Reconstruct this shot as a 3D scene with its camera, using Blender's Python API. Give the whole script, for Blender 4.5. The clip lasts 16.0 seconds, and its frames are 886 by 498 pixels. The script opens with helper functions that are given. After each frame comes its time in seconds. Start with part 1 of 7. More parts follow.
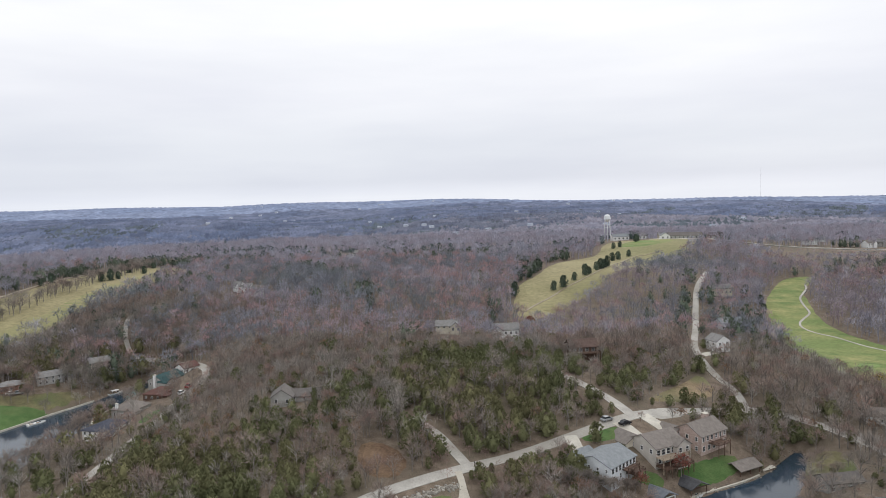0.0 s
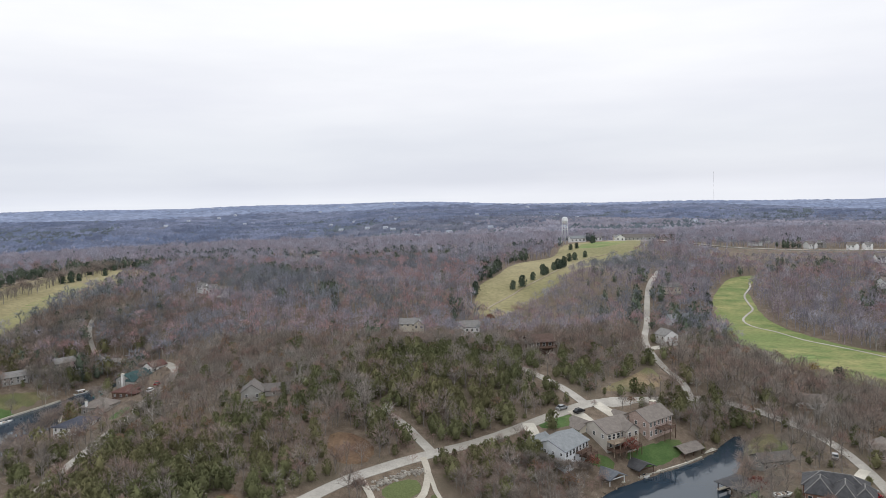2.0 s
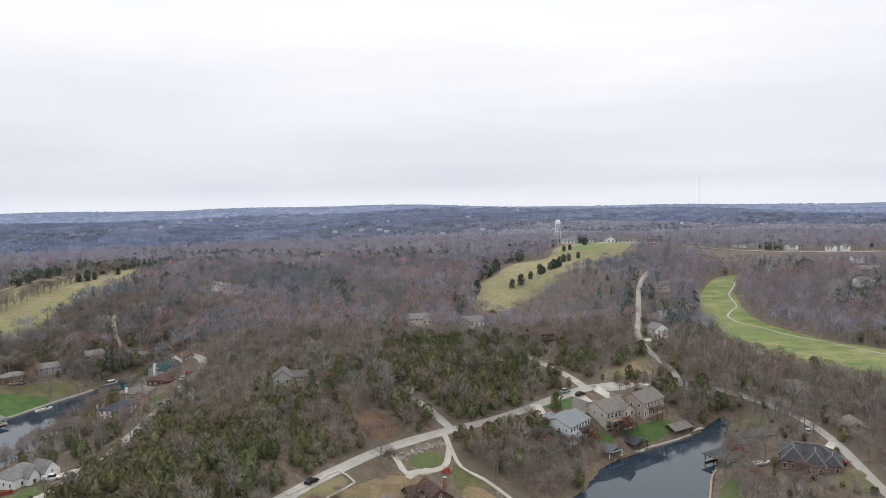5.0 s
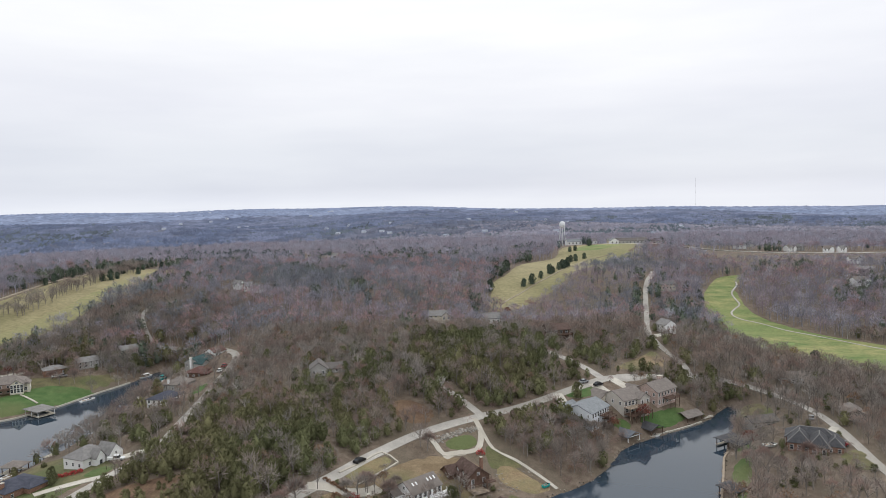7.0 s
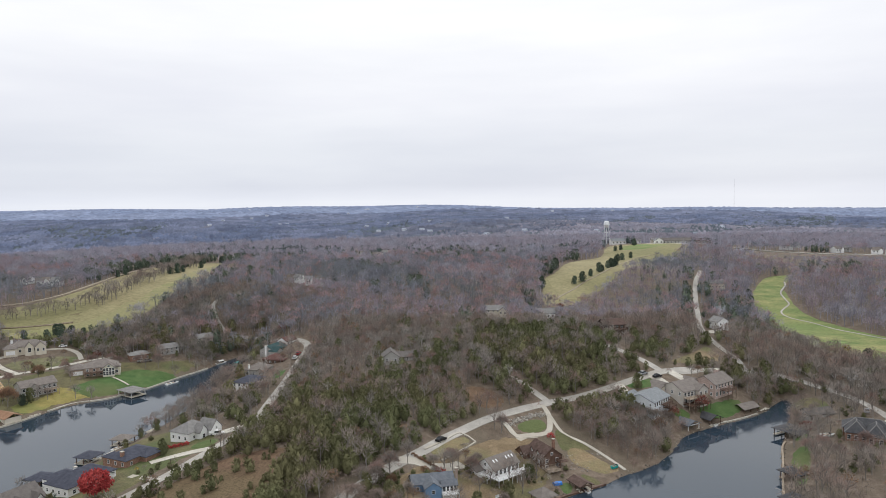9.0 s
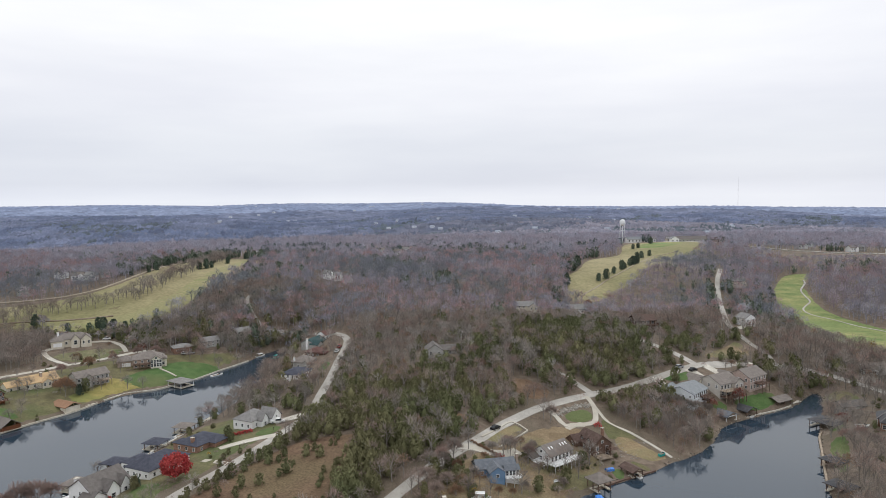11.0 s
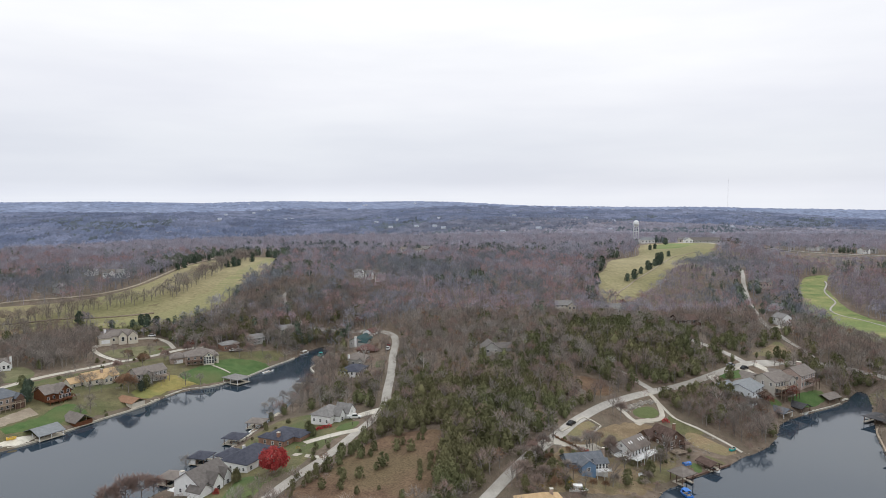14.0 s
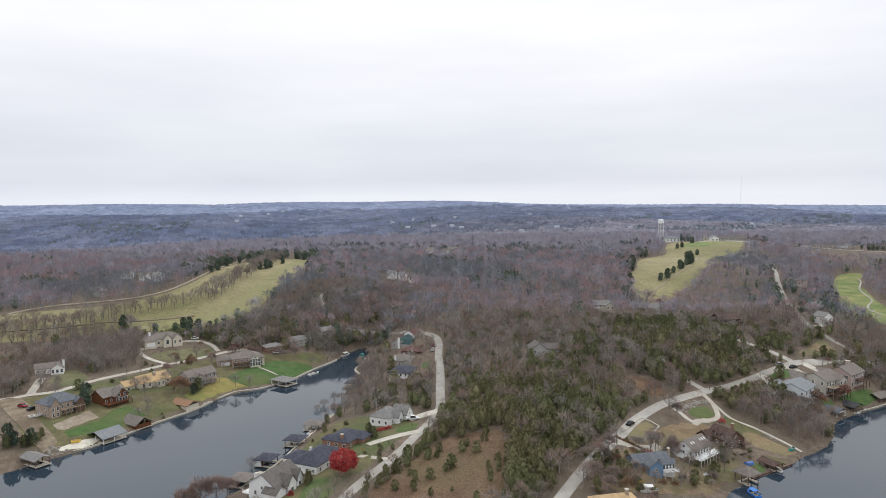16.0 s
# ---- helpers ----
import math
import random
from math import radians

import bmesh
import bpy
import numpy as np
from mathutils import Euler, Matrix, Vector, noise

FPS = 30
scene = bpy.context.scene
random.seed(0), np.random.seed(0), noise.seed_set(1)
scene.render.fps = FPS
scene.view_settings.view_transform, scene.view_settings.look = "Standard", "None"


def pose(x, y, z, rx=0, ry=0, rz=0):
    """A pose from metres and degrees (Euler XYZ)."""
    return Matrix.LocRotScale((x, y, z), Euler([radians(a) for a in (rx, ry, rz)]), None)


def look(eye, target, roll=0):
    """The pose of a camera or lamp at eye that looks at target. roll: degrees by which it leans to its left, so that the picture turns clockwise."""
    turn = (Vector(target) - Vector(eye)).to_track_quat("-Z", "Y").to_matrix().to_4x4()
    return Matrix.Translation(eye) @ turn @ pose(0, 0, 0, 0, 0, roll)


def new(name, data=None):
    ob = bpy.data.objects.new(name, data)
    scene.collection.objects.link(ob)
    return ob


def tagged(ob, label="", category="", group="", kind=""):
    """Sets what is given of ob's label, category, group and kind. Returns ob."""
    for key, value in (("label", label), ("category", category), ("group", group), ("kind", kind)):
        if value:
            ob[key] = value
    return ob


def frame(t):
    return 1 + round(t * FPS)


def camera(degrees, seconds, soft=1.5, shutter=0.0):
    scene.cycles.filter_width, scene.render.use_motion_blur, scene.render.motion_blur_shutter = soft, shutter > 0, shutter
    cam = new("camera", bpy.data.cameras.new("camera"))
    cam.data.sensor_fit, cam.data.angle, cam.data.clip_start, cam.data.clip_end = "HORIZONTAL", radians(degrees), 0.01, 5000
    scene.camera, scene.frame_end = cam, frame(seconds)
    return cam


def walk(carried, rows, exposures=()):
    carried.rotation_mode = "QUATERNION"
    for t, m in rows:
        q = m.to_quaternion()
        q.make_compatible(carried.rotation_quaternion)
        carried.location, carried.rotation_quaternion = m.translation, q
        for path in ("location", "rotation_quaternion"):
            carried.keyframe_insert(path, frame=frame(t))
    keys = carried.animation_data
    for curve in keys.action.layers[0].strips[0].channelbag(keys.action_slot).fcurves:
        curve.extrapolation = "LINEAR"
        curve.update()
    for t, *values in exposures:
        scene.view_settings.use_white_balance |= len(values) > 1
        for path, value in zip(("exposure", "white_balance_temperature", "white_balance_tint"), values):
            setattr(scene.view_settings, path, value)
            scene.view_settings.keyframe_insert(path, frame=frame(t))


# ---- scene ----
from mathutils.geometry import delaunay_2d_cdt

# ---- camera ----
PATH = [
    (0, (118.65, 97.17, 94.90), (114.61, 196.79, 87.19), -1.70),
    (0.5, (119.04, 94.43, 94.74), (116.11, 194.10, 87.12), -1.66),
    (1, (119.11, 91.42, 94.70), (117.85, 191.13, 87.14), -1.61),
    (1.5, (118.59, 87.88, 94.76), (118.91, 187.59, 87.24), -1.60),
    (2, (117.67, 84.03, 94.55), (119.28, 183.74, 87.12), -1.57),
    (2.5, (116.59, 80.12, 94.56), (118.84, 179.83, 87.21), -1.57),
    (3, (115.33, 76.14, 94.70), (117.40, 175.86, 87.42), -1.57),
    (3.5, (113.30, 71.45, 94.78), (115.48, 171.16, 87.55), -1.51),
    (4, (111.23, 66.75, 94.80), (113.71, 166.46, 87.65), -1.45),
    (6.5, (95.67, 43.27, 95.68), (99.99, 142.94, 88.73), -1.31),
    (7, (91.70, 38.57, 95.71), (95.75, 138.25, 88.88), -1.27),
    (7.5, (87.80, 33.66, 95.90), (91.63, 133.36, 89.13), -1.25),
    (8, (83.84, 28.93, 95.83), (87.27, 128.64, 89.03), -1.16),
    (8.5, (79.58, 24.34, 96.05), (81.34, 124.09, 89.18), -0.98),
    (9, (74.72, 20.36, 96.21), (74.21, 120.12, 89.27), -0.86),
    (11.5, (48.79, 7.08, 97.10), (48.31, 106.81, 89.75), -0.49),
    (12, (42.73, 5.60, 97.25), (42.91, 105.32, 89.86), -0.38),
    (12.5, (36.98, 4.55, 97.39), (37.57, 104.27, 89.98), -0.28),
    (13, (31.12, 3.59, 97.74), (32.00, 103.30, 90.23), -0.20),
    (13.5, (25.16, 2.93, 97.95), (26.32, 102.64, 90.45), -0.14),
    (14, (19.18, 2.21, 98.04), (20.48, 101.92, 90.60), -0.13),
    (14.5, (13.20, 1.75, 98.37), (14.47, 101.45, 90.83), -0.16),
    (15, (7.73, 1.23, 98.89), (8.79, 100.94, 91.34), -0.36),
    (15.5, (3.32, 0.65, 99.37), (3.62, 100.36, 91.82), -0.50),
    (16, (0.01, -0.01, 99.85), (0.02, 99.71, 92.28), -0.65),
]
cam = camera(64.96, 16.0, soft=0.55)
walk(cam, [(t, look(eye, target, roll)) for t, eye, target, roll in PATH])

# ---- sky and light ----
world = bpy.data.worlds.new("overcast")
scene.world = world
world.use_nodes = True
wn, wl = world.node_tree.nodes, world.node_tree.links
wn.clear()
w_out, w_bg = wn.new("ShaderNodeOutputWorld"), wn.new("ShaderNodeBackground")
w_co, w_sep, w_map = wn.new("ShaderNodeTexCoord"), wn.new("ShaderNodeSeparateXYZ"), wn.new("ShaderNodeMapping")
w_noise, w_ramp, w_cloud = wn.new("ShaderNodeTexNoise"), wn.new("ShaderNodeValToRGB"), wn.new("ShaderNodeValToRGB")
w_mix, w_sky, w_blend = wn.new("ShaderNodeMix"), wn.new("ShaderNodeTexSky"), wn.new("ShaderNodeMix")
SUN_UP, SUN_TURN = 38.0, 25.0
w_sky.sky_type, w_sky.sun_disc = "NISHITA", False
w_sky.sun_elevation, w_sky.sun_rotation = radians(SUN_UP), radians(SUN_TURN)
w_map.inputs["Scale"].default_value = (1.2, 1.2, 7.0)
w_noise.inputs["Scale"].default_value, w_noise.inputs["Detail"].default_value = 1.7, 5
w_ramp.color_ramp.elements[0].position, w_ramp.color_ramp.elements[0].color = 0.0, (0.84, 0.87, 0.94, 1)
w_ramp.color_ramp.elements[1].position, w_ramp.color_ramp.elements[1].color = 0.42, (1.04, 1.06, 1.10, 1)
for spot, tone in ((0.009, (0.80, 0.83, 0.91, 1)), (0.022, (0.735, 0.765, 0.845, 1)), (0.075, (0.755, 0.78, 0.85, 1)), (0.14, (0.87, 0.88, 0.935, 1)), (0.27, (1.0, 1.005, 1.025, 1))):
    w_ramp.color_ramp.elements.new(spot).color = tone
w_cloud.color_ramp.elements[0].position, w_cloud.color_ramp.elements[0].color = 0.36, (0.955, 0.962, 0.98, 1)
w_cloud.color_ramp.elements[1].position, w_cloud.color_ramp.elements[1].color = 0.62, (1.06, 1.06, 1.05, 1)
w_mix.data_type, w_mix.blend_type = "RGBA", "MULTIPLY"
w_mix.inputs[0].default_value = 1.0
w_blend.data_type = "RGBA"
w_blend.inputs[0].default_value = 0.004
wl.new(w_co.outputs["Generated"], w_sep.inputs[0])
wl.new(w_co.outputs["Generated"], w_map.inputs["Vector"])
wl.new(w_map.outputs[0], w_noise.inputs["Vector"])
wl.new(w_sep.outputs["Z"], w_ramp.inputs[0])
wl.new(w_noise.outputs["Fac"], w_cloud.inputs[0])
wl.new(w_ramp.outputs[0], w_mix.inputs[6])
wl.new(w_cloud.outputs[0], w_mix.inputs[7])
wl.new(w_mix.outputs[2], w_blend.inputs[6])
wl.new(w_sky.outputs[0], w_blend.inputs[7])
wl.new(w_blend.outputs[2], w_bg.inputs["Color"])
w_bg.inputs["Strength"].default_value = 0.98
wl.new(w_bg.outputs[0], w_out.inputs[0])

sun = new("sun", bpy.data.lights.new("sun", "SUN"))
sun.data.energy, sun.data.angle, sun.data.color = 0.9, radians(25), (1.0, 0.985, 0.965)
sun.matrix_world = pose(0, 0, 300, 90 - SUN_UP, 0, 180 - SUN_TURN)


# ---- materials ----
def paint(name, a, b, scale=1.0, rough=0.85, fine=0.0, third=None, metal=0.0, bump=0.0, spread=0.12, stretch=(1, 1, 1), island=0.0, ob_rand=0.0, soft=0.0):
    """A surface of two colours mixed by noise at two scales, with a third in large stains."""
    m = bpy.data.materials.new(name)
    m.use_nodes = True
    n, l = m.node_tree.nodes, m.node_tree.links
    bsdf = n["Principled BSDF"]
    bsdf.inputs["Roughness"].default_value, bsdf.inputs["Metallic"].default_value = rough, metal
    bsdf.inputs["Specular IOR Level"].default_value = 0.25
    co, mp = n.new("ShaderNodeTexCoord"), n.new("ShaderNodeMapping")
    geo = n.new("ShaderNodeNewGeometry")
    mp.inputs["Scale"].default_value = stretch
    l.new(geo.outputs["Position"], mp.inputs["Vector"])
    t1 = n.new("ShaderNodeTexNoise")
    t1.inputs["Scale"].default_value, t1.inputs["Detail"].default_value = scale, 6
    l.new(mp.outputs[0], t1.inputs["Vector"])
    ramp = n.new("ShaderNodeValToRGB")
    ramp.color_ramp.elements[0].position, ramp.color_ramp.elements[1].position = 0.5 - spread, 0.5 + spread
    ramp.color_ramp.elements[0].color, ramp.color_ramp.elements[1].color = (*a, 1), (*b, 1)
    l.new(t1.outputs["Fac"], ramp.inputs[0])
    colour = ramp.outputs[0]
    if third:
        t2 = n.new("ShaderNodeTexNoise")
        t2.inputs["Scale"].default_value, t2.inputs["Detail"].default_value = scale * 0.17, 4
        l.new(mp.outputs[0], t2.inputs["Vector"])
        r2 = n.new("ShaderNodeValToRGB")
        r2.color_ramp.elements[0].position, r2.color_ramp.elements[1].position = 0.47, 0.62
        l.new(t2.outputs["Fac"], r2.inputs[0])
        mx = n.new("ShaderNodeMix")
        mx.data_type = "RGBA"
        l.new(r2.outputs[0], mx.inputs[0])
        l.new(colour, mx.inputs[6])
        mx.inputs[7].default_value = (*third, 1)
        colour = mx.outputs[2]
    if fine:
        t3 = n.new("ShaderNodeTexNoise")
        t3.inputs["Scale"].default_value, t3.inputs["Detail"].default_value = scale * 9, 3
        l.new(mp.outputs[0], t3.inputs["Vector"])
        hs = n.new("ShaderNodeHueSaturation")
        rng = n.new("ShaderNodeMapRange")
        rng.inputs[1].default_value, rng.inputs[2].default_value = 0.3, 0.7
        rng.inputs[3].default_value, rng.inputs[4].default_value = 1 - fine, 1 + fine
        l.new(t3.outputs["Fac"], rng.inputs[0])
        l.new(rng.outputs[0], hs.inputs["Value"])
        l.new(colour, hs.inputs["Color"])
        colour = hs.outputs[0]
    if island or ob_rand:
        hs = n.new("ShaderNodeHueSaturation")
        rng = n.new("ShaderNodeMapRange")
        rng.inputs[3].default_value, rng.inputs[4].default_value = 1 - (island or ob_rand), 1 + (island or ob_rand)
        if island:
            l.new(geo.outputs["Random Per Island"], rng.inputs[0])
        else:
            l.new(n.new("ShaderNodeObjectInfo").outputs["Random"], rng.inputs[0])
        l.new(rng.outputs[0], hs.inputs["Value"])
        l.new(colour, hs.inputs["Color"])
        colour = hs.outputs[0]
    l.new(colour, bsdf.inputs["Base Color"])
    if bump:
        bp = n.new("ShaderNodeBump")
        bp.inputs["Strength"].default_value, bp.inputs["Distance"].default_value = 0.6, bump
        l.new(t1.outputs["Fac"], bp.inputs["Height"])
        l.new(bp.outputs[0], bsdf.inputs["Normal"])
    if soft:
        # thin twigs and sprays scatter light all round: turn the shading towards the sky
        mixn, norm = n.new("ShaderNodeMix"), n.new("ShaderNodeVectorMath")
        mixn.data_type, norm.operation = "VECTOR", "NORMALIZE"
        mixn.inputs[0].default_value = soft
        l.new(geo.outputs["Normal"], mixn.inputs[4])
        mixn.inputs[5].default_value = (0, -0.25, 1)
        l.new(mixn.outputs[1], norm.inputs[0])
        l.new(norm.outputs[0], bsdf.inputs["Normal"])
    return m


def woods(name, a, b, third, island=0.07, soft=0.72, grove=0.05):
    """Twigs or needles: each tree has its own tone, and whole groves drift in colour."""
    m = bpy.data.materials.new(name)
    m.use_nodes = True
    n, l = m.node_tree.nodes, m.node_tree.links
    bsdf = n["Principled BSDF"]
    bsdf.inputs["Roughness"].default_value, bsdf.inputs["Specular IOR Level"].default_value = 0.95, 0.15
    geo, cell, drift = n.new("ShaderNodeNewGeometry"), n.new("ShaderNodeTexVoronoi"), n.new("ShaderNodeTexNoise")
    cell.voronoi_dimensions, drift.noise_dimensions = "2D", "2D"
    cell.inputs["Scale"].default_value = 0.16 if grove > 0.04 else 0.035
    drift.inputs["Scale"].default_value, drift.inputs["Detail"].default_value = grove * 0.5, 3
    sep, ramp, fac, tint = n.new("ShaderNodeSeparateColor"), n.new("ShaderNodeMix"), n.new("ShaderNodeMapRange"), n.new("ShaderNodeMix")
    fine, twigs = n.new("ShaderNodeTexNoise"), n.new("ShaderNodeMapRange")
    fine.inputs["Scale"].default_value, fine.inputs["Detail"].default_value, fine.inputs["Roughness"].default_value = 14 * grove, 4, 0.7
    l.new(geo.outputs["Position"], fine.inputs["Vector"])
    twigs.inputs[1].default_value, twigs.inputs[2].default_value, twigs.inputs[3].default_value, twigs.inputs[4].default_value = 0.3, 0.7, 0.80, 1.20
    l.new(fine.outputs["Fac"], twigs.inputs[0])
    grain = n.new("ShaderNodeMath")
    grain.operation = "MULTIPLY"
    hs, val, add = n.new("ShaderNodeHueSaturation"), n.new("ShaderNodeMapRange"), n.new("ShaderNodeMath")
    l.new(geo.outputs["Position"], cell.inputs["Vector"])
    l.new(geo.outputs["Position"], drift.inputs["Vector"])
    l.new(cell.outputs["Color"], sep.inputs[0])
    ramp.data_type, tint.data_type = "RGBA", "RGBA"
    ramp.inputs[6].default_value, ramp.inputs[7].default_value, tint.inputs[7].default_value = (*a, 1), (*b, 1), (*third, 1)
    l.new(sep.outputs[0], ramp.inputs[0])
    fac.inputs[1].default_value, fac.inputs[2].default_value = 0.42, 0.62
    l.new(drift.outputs["Fac"], fac.inputs[0])
    l.new(fac.outputs[0], tint.inputs[0])
    l.new(ramp.outputs[2], tint.inputs[6])
    val.inputs[3].default_value, val.inputs[4].default_value = 1 - island, 1 + island
    l.new(geo.outputs["Random Per Island"], val.inputs[0])
    add.operation = "MULTIPLY"
    own = n.new("ShaderNodeMapRange")
    own.inputs[3].default_value, own.inputs[4].default_value = 0.77, 1.23
    l.new(sep.outputs[1], own.inputs[0])
    l.new(val.outputs[0], add.inputs[0])
    l.new(own.outputs[0], add.inputs[1])
    l.new(add.outputs[0], grain.inputs[0])
    l.new(twigs.outputs[0], grain.inputs[1])
    l.new(grain.outputs[0], hs.inputs["Value"])
    l.new(tint.outputs[2], hs.inputs["Color"])
    l.new(hs.outputs[0], bsdf.inputs["Base Color"])
    # thin twigs scatter light all round: turn the shading towards the sky
    mixn, norm = n.new("ShaderNodeMix"), n.new("ShaderNodeVectorMath")
    mixn.data_type, norm.operation = "VECTOR", "NORMALIZE"
    mixn.inputs[0].default_value = soft
    l.new(geo.outputs["Normal"], mixn.inputs[4])
    mixn.inputs[5].default_value = (0, -0.25, 1)
    l.new(mixn.outputs[1], norm.inputs[0])
    l.new(norm.outputs[0], bsdf.inputs["Normal"])
    return m


def roofing(name, a, b):
    """Shingles in courses."""
    m = paint(name, a, b, 0.8, 0.9, 0.18, spread=0.2)
    n, l = m.node_tree.nodes, m.node_tree.links
    wave, geo, bp = n.new("ShaderNodeTexWave"), n.new("ShaderNodeNewGeometry"), n.new("ShaderNodeBump")
    wave.bands_direction, wave.wave_profile = "Z", "SAW"
    wave.inputs["Scale"].default_value = 2.6
    l.new(geo.outputs["Position"], wave.inputs["Vector"])
    l.new(wave.outputs["Fac"], bp.inputs["Height"])
    bp.inputs["Strength"].default_value, bp.inputs["Distance"].default_value = 0.5, 0.03
    l.new(bp.outputs[0], n["Principled BSDF"].inputs["Normal"])
    return m


def siding(name, a, b):
    """Lapped boards."""
    m = paint(name, a, b, 0.6, 0.6, 0.06, spread=0.2)
    n, l = m.node_tree.nodes, m.node_tree.links
    wave, geo, bp = n.new("ShaderNodeTexWave"), n.new("ShaderNodeNewGeometry"), n.new("ShaderNodeBump")
    wave.bands_direction, wave.wave_profile = "Z", "SAW"
    wave.inputs["Scale"].default_value = 1.6
    l.new(geo.outputs["Position"], wave.inputs["Vector"])
    l.new(wave.outputs["Fac"], bp.inputs["Height"])
    bp.inputs["Strength"].default_value, bp.inputs["Distance"].default_value = 0.4, 0.03
    l.new(bp.outputs[0], n["Principled BSDF"].inputs["Normal"])
    return m


YARD = paint("leafy_yard", (0.198, 0.144, 0.086), (0.270, 0.204, 0.126), 0.25, 0.95, 0.3, (0.158, 0.150, 0.074))
TAN_GRASS = paint("tan_grass", (0.240, 0.170, 0.098), (0.320, 0.240, 0.146), 0.3, 0.95, 0.35, (0.205, 0.182, 0.094))
LITTER = paint("leaf_litter", (0.140, 0.107, 0.079), (0.207, 0.162, 0.123), 0.35, 0.95, 0.3, (0.149, 0.122, 0.089), bump=0.15)
BANK = paint("bare_bank", (0.190, 0.150, 0.108), (0.290, 0.238, 0.172), 0.3, 0.95, 0.3, (0.165, 0.128, 0.088))
FIELD = paint("dry_field", (0.130, 0.080, 0.052), (0.190, 0.124, 0.078), 0.16, 0.95, 0.3, (0.150, 0.110, 0.062))
LAWN = paint("green_lawn", (0.062, 0.118, 0.035), (0.092, 0.150, 0.050), 0.22, 0.95, 0.2, (0.118, 0.142, 0.056))
DULL_LAWN = paint("dull_lawn", (0.126, 0.112, 0.060), (0.174, 0.158, 0.079), 0.22, 0.95, 0.3, (0.104, 0.122, 0.050))
PALE_LAWN = paint("pale_olive_lawn", (0.150, 0.150, 0.078), (0.205, 0.190, 0.108), 0.22, 0.95, 0.25, (0.118, 0.138, 0.060))
YELLOW_LAWN = paint("yellow_lawn", (0.26, 0.22, 0.075), (0.33, 0.28, 0.10), 0.3, 0.95, 0.2, (0.20, 0.21, 0.07))
FAIRWAY = paint("fairway", (0.258, 0.224, 0.120), (0.332, 0.290, 0.160), 0.045, 0.95, 0.18, (0.218, 0.204, 0.098), spread=0.18)
GREEN_FAIRWAY = paint("green_fairway", (0.120, 0.178, 0.056), (0.290, 0.282, 0.118), 0.055, 0.95, 0.18, (0.165, 0.212, 0.072), spread=0.15, stretch=(1, 2.2, 1))
OLIVE_FAIRWAY = paint("olive_fairway", (0.190, 0.205, 0.088), (0.318, 0.290, 0.142), 0.055, 0.95, 0.16, (0.262, 0.246, 0.124), spread=0.15, stretch=(1, 2.2, 1))
PUTTING = paint("putting_green", (0.155, 0.225, 0.075), (0.195, 0.26, 0.09), 0.1, 0.9, 0.1)
ROAD = paint("chip_seal_road", (0.395, 0.370, 0.332), (0.480, 0.455, 0.410), 0.25, 0.92, 0.12, (0.360, 0.335, 0.293))
CONCRETE = paint("concrete", (0.505, 0.475, 0.410), (0.600, 0.565, 0.490), 0.3, 0.9, 0.1, (0.465, 0.425, 0.355))
GRAVEL = paint("gravel", (0.300, 0.255, 0.195), (0.390, 0.335, 0.262), 0.5, 0.95, 0.3, (0.270, 0.220, 0.165))
SAND = paint("white_sand", (0.62, 0.58, 0.48), (0.74, 0.70, 0.60), 0.6, 0.95, 0.1)
STONE = paint("limestone", (0.225, 0.205, 0.176), (0.380, 0.355, 0.310), 0.7, 0.9, 0.2, island=0.25)
ROCK = paint("dark_shore_stone", (0.15, 0.125, 0.10), (0.30, 0.26, 0.21), 0.7, 0.9, 0.2, island=0.4)
BARK = paint("grey_bark", (0.187, 0.163, 0.144), (0.292, 0.261, 0.235), 0.12, 0.95, island=0.12, soft=0.55)
TWIG = woods("grey_brown_twigs", (0.226, 0.197, 0.170), (0.337, 0.296, 0.259), (0.289, 0.218, 0.182))
TWIG_RED = woods("russet_twigs", (0.254, 0.171, 0.145), (0.340, 0.231, 0.197), (0.292, 0.205, 0.173))
TWIG_PALE = woods("pale_twigs", (0.348, 0.319, 0.288), (0.456, 0.425, 0.391), (0.372, 0.336, 0.300), 0.12)
OAK = woods("dry_oak_leaves", (0.222, 0.132, 0.082), (0.306, 0.182, 0.113), (0.258, 0.162, 0.102), 0.2)
CEDAR = woods("cedar_green", (0.108, 0.116, 0.055), (0.172, 0.178, 0.087), (0.170, 0.160, 0.081), 0.12, 0.66)
PINE = woods("pine_green", (0.067, 0.092, 0.067), (0.112, 0.141, 0.096), (0.087, 0.119, 0.083), 0.16, 0.66)
RED_LEAF = paint("scarlet_leaves", (0.380, 0.040, 0.042), (0.500, 0.085, 0.075), 0.5, 0.9, island=0.25, soft=0.6)
DARK_RED = paint("dark_red_leaves", (0.17, 0.055, 0.042), (0.25, 0.085, 0.06), 0.5, 0.9, island=0.3, soft=0.50)
GOLD_LEAF = paint("yellow_leaves", (0.42, 0.29, 0.05), (0.52, 0.38, 0.08), 0.5, 0.9, island=0.3)
# blue aerial haze is painted into these distant wood colours, stronger farther off
FAR_HAZE_WOOD = woods("distant_hazed_woods", (0.197, 0.186, 0.222), (0.254, 0.242, 0.285), (0.182, 0.181, 0.229), 0.06, 0.6, 0.03)
FAR_HAZE_BLUE = woods("blue_grey_woods", (0.128, 0.136, 0.182), (0.170, 0.178, 0.226), (0.108, 0.122, 0.172), 0.05, 0.6, 0.02)
HAZE_WOOD = woods("hazed_ridge_woods", (0.130, 0.150, 0.222), (0.166, 0.188, 0.268), (0.108, 0.132, 0.206), 0.05, 0.6, 0.012)
